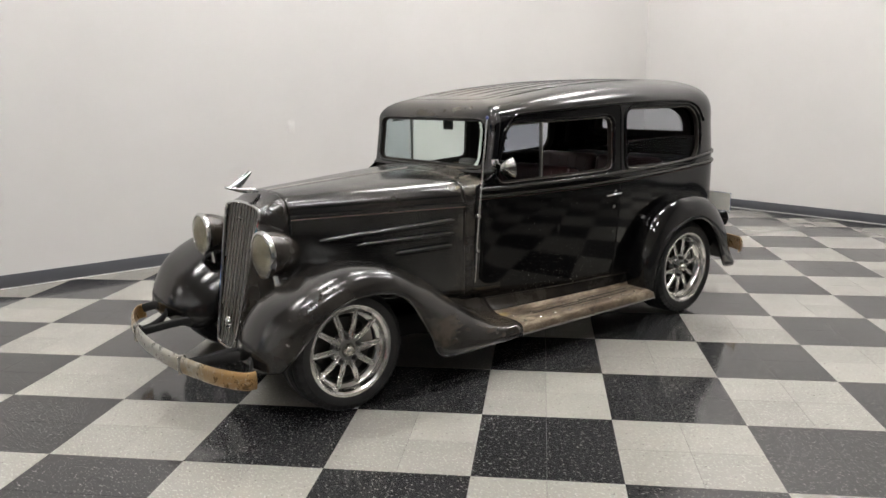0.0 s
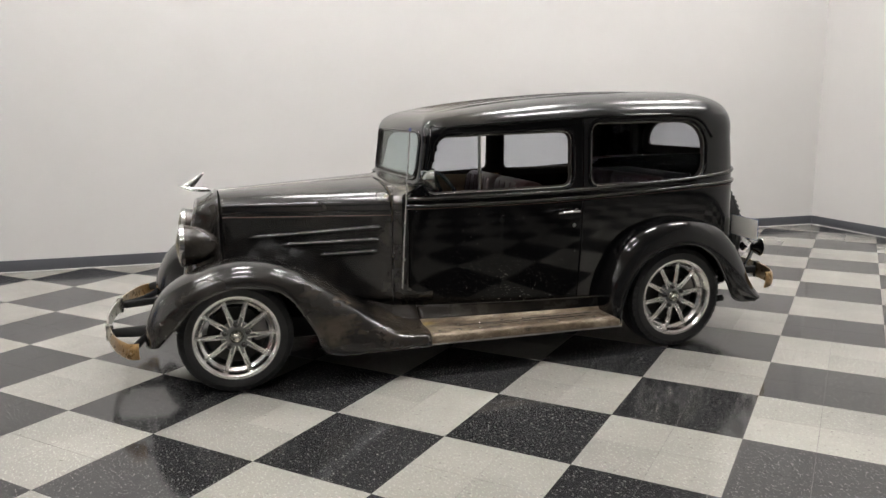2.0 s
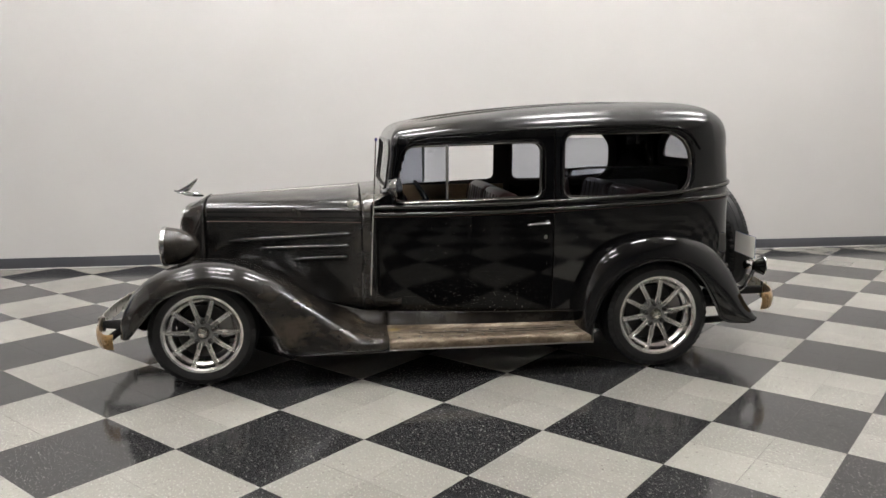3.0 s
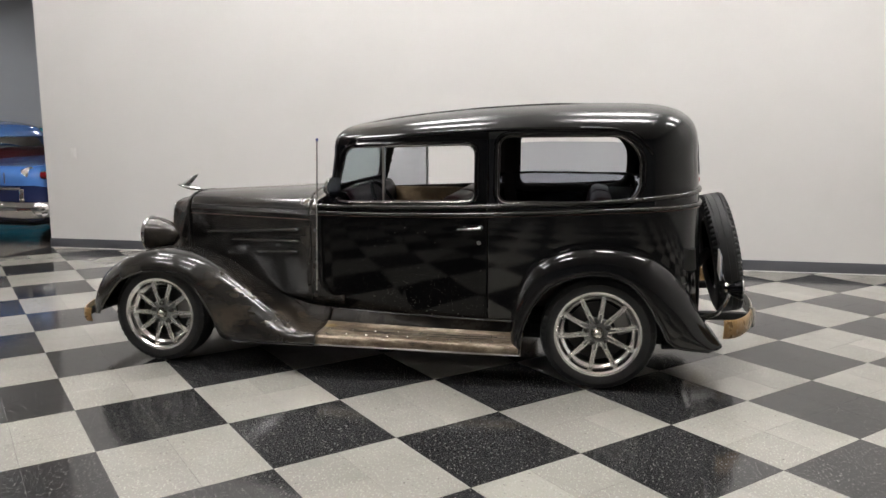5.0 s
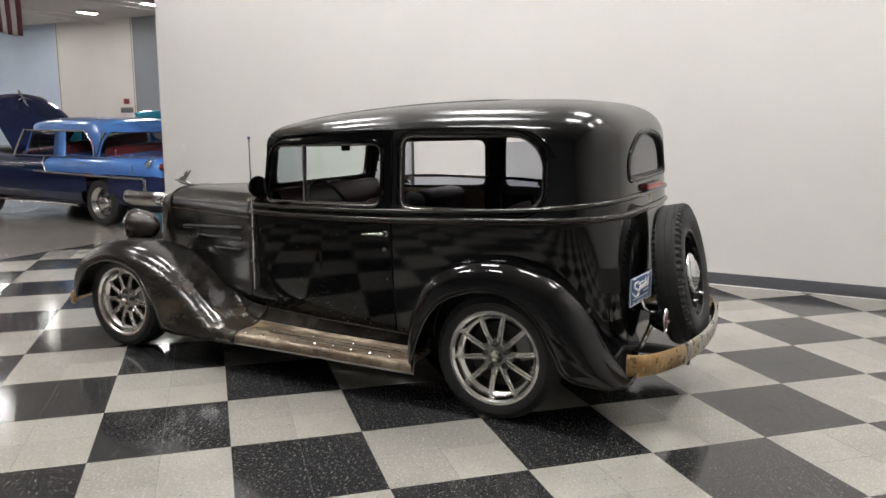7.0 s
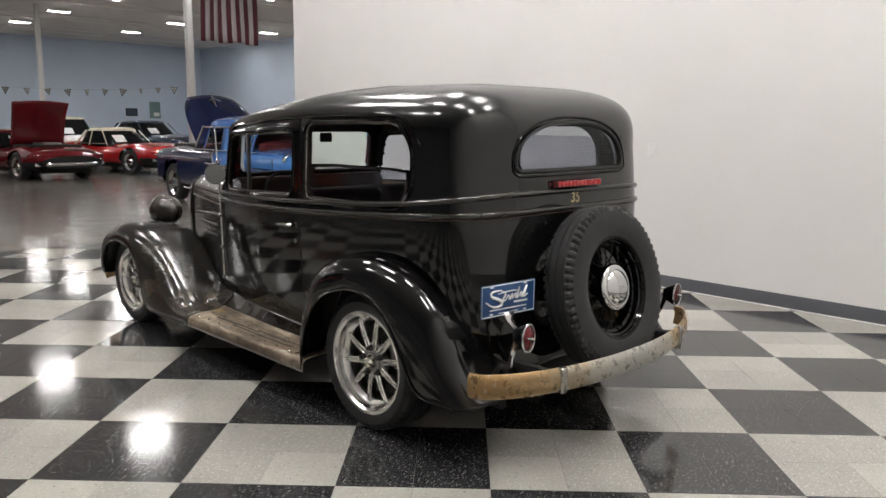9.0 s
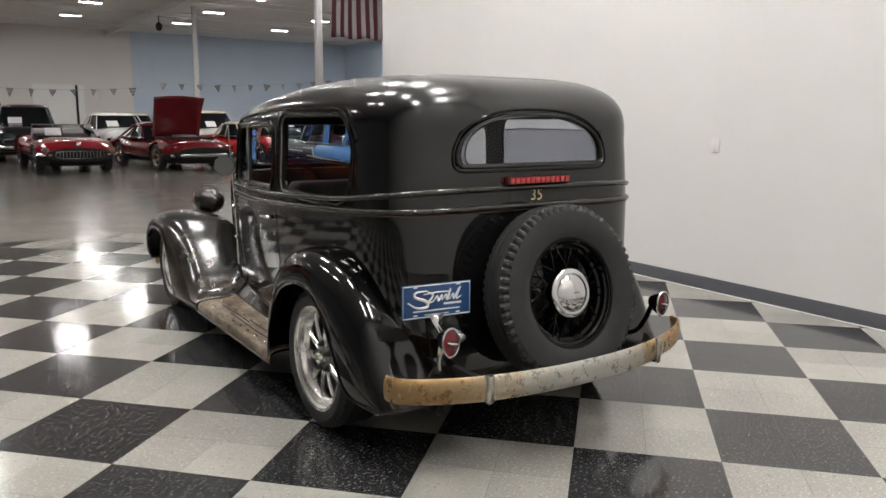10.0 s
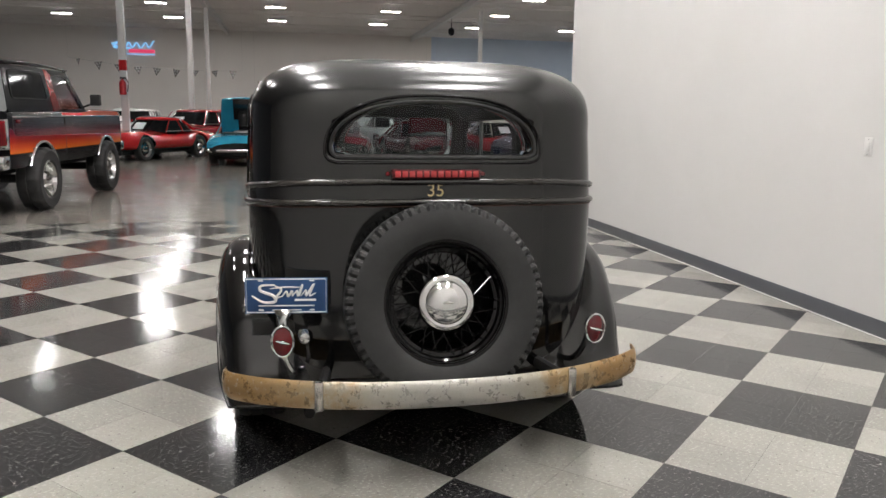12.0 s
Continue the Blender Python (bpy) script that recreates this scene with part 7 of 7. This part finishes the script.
part("nose_slot", box(2.1, 2.22, -0.3, 0.3, 0.36, 0.44, 0.02), UNDER, bpy.data.objects["red_sports_car"], "low dark nose opening")
for name in ("turquoise_coupe", "maroon_coupe", "red_convertible"):
    t = bpy.data.objects[name]
    part("grille", box(2.14, 2.21, -0.52, 0.52, 0.33, 0.44, 0.02), UNDER, t, "low dark grille")
    for s in (1, -1):
        part("lamp_door", box(1.98, 2.19, *sorted((s * 0.50, s * 0.80)), 0.52, 0.63, 0.03), t.children[0].data.materials[0], t, "closed headlight door")
        part("parking_lamp", box(2.16, 2.2, *sorted((s * 0.56, s * 0.72)), 0.36, 0.42, 0.01), LENS, t)

# Second row
for name, label, x, y, turn, cols, kw in (
    ("white_sedan", "white 1960s sedan parked in the second row", 24.6, 6.1, 185, [WHITE], {}),
    ("cream_hardtop", "cream 1960s hardtop parked in the second row", 23.4, 1.3, 175, [CREAM, WHITE], {}),
    ("black_sedan", "black 1930s style sedan parked in the second row", 22.4, -0.35, 172, [BLACK], {"roof": 1.66}),
    ("white_sedan", "white 1960s sedan parked in the second row", 23.2, -3.1, 184, [WHITE], {}),
    ("white_sedan", "white 1950s sedan with bright trim in the second row", 23.0, -6.2, 188, [WHITE, CREAM], {"roof": 1.55}),
    ("dark_blue_sedan", "dark blue 1960s sedan parked in the second row", 23.0, -9.0, 195, [DARKB], {}),
    ("maroon_convertible", "maroon convertible parked in the second row", 22.6, 3.75, 155, [CHERRY], {}),
    ("red_pickup", "old red pickup truck parked far back", 29.0, 0.6, 165, [CHERRY], {"roof": 1.86}),
    ("white_sedan", "white sedan parked in the third row", 29.0, 6.6, 180, [WHITE], {}),
    ("cream_hardtop", "cream hardtop parked in the third row", 29.0, -4.9, 180, [CREAM], {}),
    ("red_convertible", "red car parked in the third row", 29.0, 3.6, 190, [RED], {}),
    ("dark_blue_sedan", "dark blue car parked in the third row", 29.5, -8.0, 180, [DARKB], {}),
):
    r = kw.get("roof", 1.44)
    hall_car(name, label, "car", towards(x, y, turn), 4.8, 1.82, 0.95 if r < 1.6 else 1.05, r, cols, cabin=(-1.4, 0.7, -0.9, 0.2) if r < 1.6 else (-1.0, 0.6, -0.85, 0.4), base=2.85, low=0.24, lamps=4 if r < 1.5 else 2, boxy=3.4, split=(lambda x, y, z: 0) if len(cols) > 1 else None)

# Columns
for x, y, bands in ((18.7, 5.12, True), (26.0, 4.15, False), (17.75, -8.0, False), (33.9, -8.95, False), (34.0, 4.3, False)):
    col = thing("column", "white painted steel column with red bands" if bands else "white painted steel column", "column", "hall columns", at=pose(x, y, 0))
    part("shaft", box(-0.095, 0.095, -0.095, 0.095, 0, CEIL, 0.012), COLUMN, col)
    part("foot_plate", box(-0.22, 0.22, -0.22, 0.22, 0, 0.02, 0.004), STEEL, col)
    if bands:
        part("red_band", box(-0.099, 0.099, -0.099, 0.099, 2.46, 2.76, 0.012), RED, col, "red painted band")
        hose = thing("fire_extinguisher", "red fire extinguisher hung on the white column", "extinguisher", at=pose(x - 0.21, y, 1.78))
        part("cylinder", lathe([(0.0, 0.0), (0.085, 0.01), (0.095, 0.05), (0.095, 0.34), (0.06, 0.4), (0.03, 0.42), (0.03, 0.46), (0.0, 0.46)], 20, axis="z"), RED, hose, "red painted cylinder")
        part("valve", box(-0.03, 0.03, -0.1, 0.06, 0.44, 0.5, 0.01), UNDER, hose, "black valve and lever")
        part("hose", tube(spline([(0, -0.08, 0.46), (-0.02, -0.15, 0.36), (-0.02, -0.13, 0.1)], 12), 0.014, 8), UNDER, hose)
        part("wall_hook", box(0.08, 0.118, -0.03, 0.03, 0.3, 0.36, 0.005), STEEL, hose)
for y in (-7.6, 4.3):
    beam = thing("roof_beam", "grey painted steel roof beam under the deck", "beam", "roof beams", at=pose(0, y, CEIL - 0.34))
    part("web", box(9.0, HALL_X, -0.012, 0.012, 0.0, 0.34), COLUMN, beam, smooth=0)
    for z in (-0.008, 0.155, 0.322):
        part("flange", box(9.0, HALL_X, -0.09 if z != 0.155 else -0.03, 0.09 if z != 0.155 else 0.03, z, z + 0.014), COLUMN, beam, smooth=0)
for x in (13.0, 19.0, 25.0, 31.0, 37.0, 43.0):
    joist = thing("roof_joist", "slim grey open steel joist under the deck", "joist", "roof joists", at=pose(x, 0, CEIL - 0.24))
    for z in (0.0, 0.2):
        part("chord", box(-0.02, 0.02, HALL_S, HALL_N, z, z + 0.035), CEILM, joist, smooth=0)
    zig = [(0, HALL_S + 0.3 + 0.45 * k, 0.02 if k % 2 else 0.21) for k in range(92)]
    part("lacing", tube(zig, 0.009, 5, up=(1, 0, 0)), CEILM, joist, smooth=0)
cam_dome = thing("dome_camera", "black dome camera hung from the ceiling on a rod", "camera", at=pose(37.5, -8.2, CEIL))
part("rod", tube([(0, 0, 0.0), (0, 0, -0.5)], 0.025, 8, up=(1, 0, 0)), UNDER, cam_dome)
part("arm", box(-0.03, 0.03, -1.1, 0.5, -0.2, -0.15, 0.01), UNDER, cam_dome)
part("dome", lathe([(0.0, -0.92), (0.12, -0.86), (0.17, -0.72), (0.16, -0.58), (0.06, -0.48), (0.0, -0.47)], 20, axis="z"), UNDER, cam_dome, "black dome housing")

# Hanging flag of red and white stripes
STR, STW = material("flag_red", (0.075, 0.01, 0.018), 0.8), material("flag_white", (0.36, 0.33, 0.34), 0.8)
flag = thing("flag", "large striped red and white flag hanging from the ceiling", "flag", at=pose(19.2, -10.15, 3.94))
for k in range(13):
    y0, y1 = 1.0 - k * 2.0 / 13, 1.0 - (k + 1) * 2.0 / 13
    rows = [[Vector((0.05 * math.sin(2.4 * y + 1.3 * z) + 0.03 * math.sin(7 * y), y, z)) for y in np.linspace(y0, y1, 4)] for z in np.linspace(0.03 * math.sin(k), 2.42, 14)]
    part("stripe", grid(rows), STR if k % 2 == 0 else STW, flag, smooth=60).modifiers.new("thickness", "SOLIDIFY").thickness = 0.004
part("flag_pole", tube([(0, -1.1, 2.44), (0, 1.1, 2.44)], 0.02, 8), STEEL, flag)
for y in (-0.9, 0.9):
    part("flag_cord", tube([(0, y, 2.44), (0, y, CEIL - 3.94 + 0.01)], 0.004, 5), STEEL, flag)

# Far wall: stretch tinted for bluish light, banner, bay door, sign, pennants
blue_bay = part("wall_far_blue", box(HALL_X - 0.02, HALL_X - 0.001, HALL_S, -9.0, 0, CEIL), HALLB, smooth=0)
tagged(blue_bay, "end wall stretch tinted for the bluish light on it", "wall", kind="structure")
BANR, BANW, BANB = material("banner_red", (0.3, 0.06, 0.065), 0.6), material("banner_pale", (0.55, 0.45, 0.42), 0.6), material("banner_black", (0.02, 0.02, 0.02), 0.6)
ban = thing("banner", "long red and pale printed banner on the end wall", "banner", at=pose(HALL_X - 0.03, 0.62, 2.28))
part("sheet", box(-0.012, 0.0, -1.9, 1.9, 0, 1.06), BANW, ban, smooth=0)
part("printed_field", box(-0.016, -0.0122, -0.2, 1.75, 0.14, 0.84), BANR, ban, smooth=0)
part("printed_car_shape", grid([[Vector((-0.02, y, 0.2)) for y in np.linspace(-1.75, -0.5, 10)], [Vector((-0.02, y, 0.45 + 0.35 * math.sin((y + 1.75) * 2.5))) for y in np.linspace(-1.75, -0.5, 10)]]), CHERRY, ban)
for k in range(24):
    part("check", box(-0.018, -0.0122, -1.88 + k * 0.157, -1.8 + k * 0.157, 0.9 + 0.07 * (k % 2), 0.97 + 0.07 * (k % 2)), BANB, ban, smooth=0)
for k, (y0, y1, z) in enumerate(((0.1, 1.5, 0.6), (0.3, 1.3, 0.4), (0.5, 1.2, 0.25))):
    part("print_bar", box(-0.02, -0.0165, y0, y1, z, z + 0.1), BANW, ban, smooth=0)
DOORW = material("bright_white_panel", (0.9, 0.9, 0.88), 0.5)
door = part("door_1", box(HALL_X - 0.05, HALL_X - 0.001, -6.1, -3.3, 0.0, 3.1), DOORW, smooth=0)
tagged(door, "white roll-up bay door in the end wall", "door", kind="structure")
for k in range(6):
    part("door_panel", box(HALL_X - 0.065, HALL_X - 0.051, -6.05, -3.35, 0.03 + k * 0.515, 0.5 + k * 0.515, 0.005), DOORW, door, smooth=0)
part("door_track", box(HALL_X - 0.12, HALL_X - 0.052, -5.75, -5.62, 0.0, 3.1), UNDER, door, smooth=0)
window = thing("notice_board", "dark framed notice board on the blue end wall", "notice board", at=pose(HALL_X - 0.022, -18.87, 1.74))
part("frame", box(-0.05, 0.0, -0.4, 0.4, 0.0, 0.52, 0.01), UNDER, window)
part("sheet", box(-0.056, -0.051, -0.34, 0.34, 0.06, 0.46), material("dark_blue_sheet", (0.03, 0.05, 0.08), 0.5), window, smooth=0)
poster = thing("wall_poster", "pale green poster on the blue end wall", "poster", at=pose(HALL_X - 0.022, -20.5, 1.6))
part("sheet", box(-0.01, 0.0, -0.38, 0.38, 0.0, 1.12), material("pale_green_sheet", (0.16, 0.26, 0.26), 0.6), poster, smooth=0)
part("print_bar", box(-0.014, -0.0102, -0.3, 0.1, 0.15, 0.4), WHITEP, poster, smooth=0)
SIGNB, SIGNP = material("sign_blue", (0.2, 0.45, 0.75), 0.4), material("sign_pink", (0.6, 0.05, 0.12), 0.4)
for m in (SIGNB, SIGNP):
    bsdf(m).inputs["Emission Color"].default_value = bsdf(m).inputs["Base Color"].default_value
    bsdf(m).inputs["Emission Strength"].default_value = 0.9
sign = thing("wall_sign", "lit blue and pink dealer sign on the end wall", "sign", at=pose(HALL_X - 0.05, 10.1, 4.95))
part("script_stroke", tube([(0, y, z) for y, z in spline([(1.3, 0.5), (0.6, 0.75), (1.2, 0.42), (0.2, 0.25), (1.2, 0.3)], 30)], 0.05, 8, up=(1, 0, 0)), SIGNB, sign, "blue lit script stroke")
part("script_stroke", tube([(0, y, z) for y, z in spline([(0.5, 0.3), (0.3, 0.62), (0.1, 0.3), (-0.15, 0.6), (-0.4, 0.3), (-0.7, 0.6), (-0.9, 0.32), (-1.2, 0.75)], 40)], 0.045, 8, up=(1, 0, 0)), SIGNB, sign, "blue lit script stroke")
part("sign_bar", box(-0.05, 0.0, -1.25, 0.3, 0.0, 0.2, 0.02), SIGNP, sign, "pink lit bar")
part("sign_bar", box(-0.05, 0.0, -1.25, 0.6, -0.12, -0.06, 0.01), SIGNB, sign)

PENB, PENW = material("pennant_black", (0.04, 0.04, 0.04), 0.7), material("pennant_white", (0.45, 0.45, 0.45), 0.7)
rng = random.Random(7)
for (y0, z0), (y1, z1), x, n in (((-6.0, 2.7), (-14.5, 3.1), 30.0, 11), ((9.5, 3.5), (2.5, 3.1), 30.2, 9), ((2.0, 2.5), (-5.6, 2.5), 30.4, 10)):
    line = thing("pennant_string", "string of small checkered pennants across the hall", "pennants", "pennant strings", at=pose(x, 0, 0))
    sag = lambda s: z0 + (z1 - z0) * s - 0.35 * 4 * s * (1 - s) * 0.5
    part("cord", tube([(0, y0 + (y1 - y0) * s, sag(s)) for s in np.linspace(0, 1, 24)], 0.006, 5), PENW, line)
    for y, z in ((y0, z0), (y1, z1)):
        part("hanging_cord", tube([(0, y, z), (0, y, CEIL + 0.01)], 0.002, 5), PENW, line)
    for k in range(n):
        s = (k + 0.5) / n
        y, z = y0 + (y1 - y0) * s, sag(s)
        size = rng.uniform(0.085, 0.125)
        bm = bmesh.new()
        for r in range(3):
            for c in range(3 - r):
                u = size
                a = (y - 1.5 * u + u * c + 0.5 * u * r, z - u * r)
                q = [(0.004, a[0], a[1]), (0.004, a[0] + u, a[1]), (0.004, a[0] + 0.5 * u, a[1] - u)]
                f = bm.faces.new([bm.verts.new(p) for p in q])
                f.material_index = 0
                if c < 2 - r:
                    q = [(0.004, a[0] + 0.5 * u, a[1] - u), (0.004, a[0] + u, a[1]), (0.004, a[0] + 1.5 * u, a[1] - u)]
                    f = bm.faces.new([bm.verts.new(p) for p in q])
                    f.material_index = 1
        turn = Matrix.Translation((0, y, z)) @ Matrix.Rotation(rng.uniform(-0.9, 0.9), 4, "Z") @ Matrix.Rotation(rng.uniform(-0.25, 0.25), 4, "X") @ Matrix.Translation((0, -y, -z))
        bmesh.ops.transform(bm, matrix=turn, verts=bm.verts[:])
        ob = part("pennant", bm, [PENB, PENW], line, smooth=0)
        ob.modifiers.new("thickness", "SOLIDIFY").thickness = 0.006

# Small things on walls
def switch_plate(x, label):
    t = thing("switch_plate", label, "switch", "wall plates", at=pose(x, WALL_Y, 1.2 if x < 0 else 1.13))
    part("plate", box(-0.037, 0.037, 0.0005, 0.006, -0.06, 0.06, 0.002), PLASTIC, t)
    part("rocker", box(-0.017, 0.017, 0.006, 0.009, -0.032, 0.032, 0.0015), PLASTIC, t)
    for z in (-0.048, 0.048):
        part("screw", lathe([(0.0, 0.0072), (0.003, 0.0068), (0.0035, 0.006)], 8, centre=(0, 0, z)), STEEL, t)


switch_plate(-0.435, "white wall switch plate on the white wall")
switch_plate(4.69, "white wall outlet plate near the wall's end")
notice = thing("wall_notice", "small red and grey notice on the hall side wall", "sign", at=pose(29.8, HALL_S, 2.1))
part("panel", box(-0.45, 0.45, 0.001, 0.02, -0.28, -0.02, 0.004), ALLOYG, notice)
part("panel", box(-0.2, 0.2, 0.001, 0.02, 0.15, 0.42, 0.004), BANR, notice)
stretch = part("wall_side_grey", box(BACK_X + 0.01, 29.1, HALL_S + 0.001, HALL_S + 0.012, 0, CEIL - 0.01), GREYW, smooth=0)
tagged(stretch, "darker slate grey stretch of the hall side wall", "wall", kind="structure")
# Bluish light on this end of the side wall, put in as colour
stretch = part("wall_side_blue", box(34.9, HALL_X - 0.025, HALL_S + 0.001, HALL_S + 0.012, 0, CEIL - 0.01), HALLB, smooth=0)
tagged(stretch, "side wall stretch tinted for the bluish light on it", "wall", kind="structure")
for x in (29.2, 34.8):
    seam = part("wall_seam", box(x - 0.015, x + 0.015, HALL_S + 0.001, HALL_S + 0.02, 0, CEIL), STEEL, smooth=0)
    tagged(seam, "dark vertical joint in the hall side wall", "trim", kind="structure")


# ---- floor tiles, laid last ----
lay_tiles()
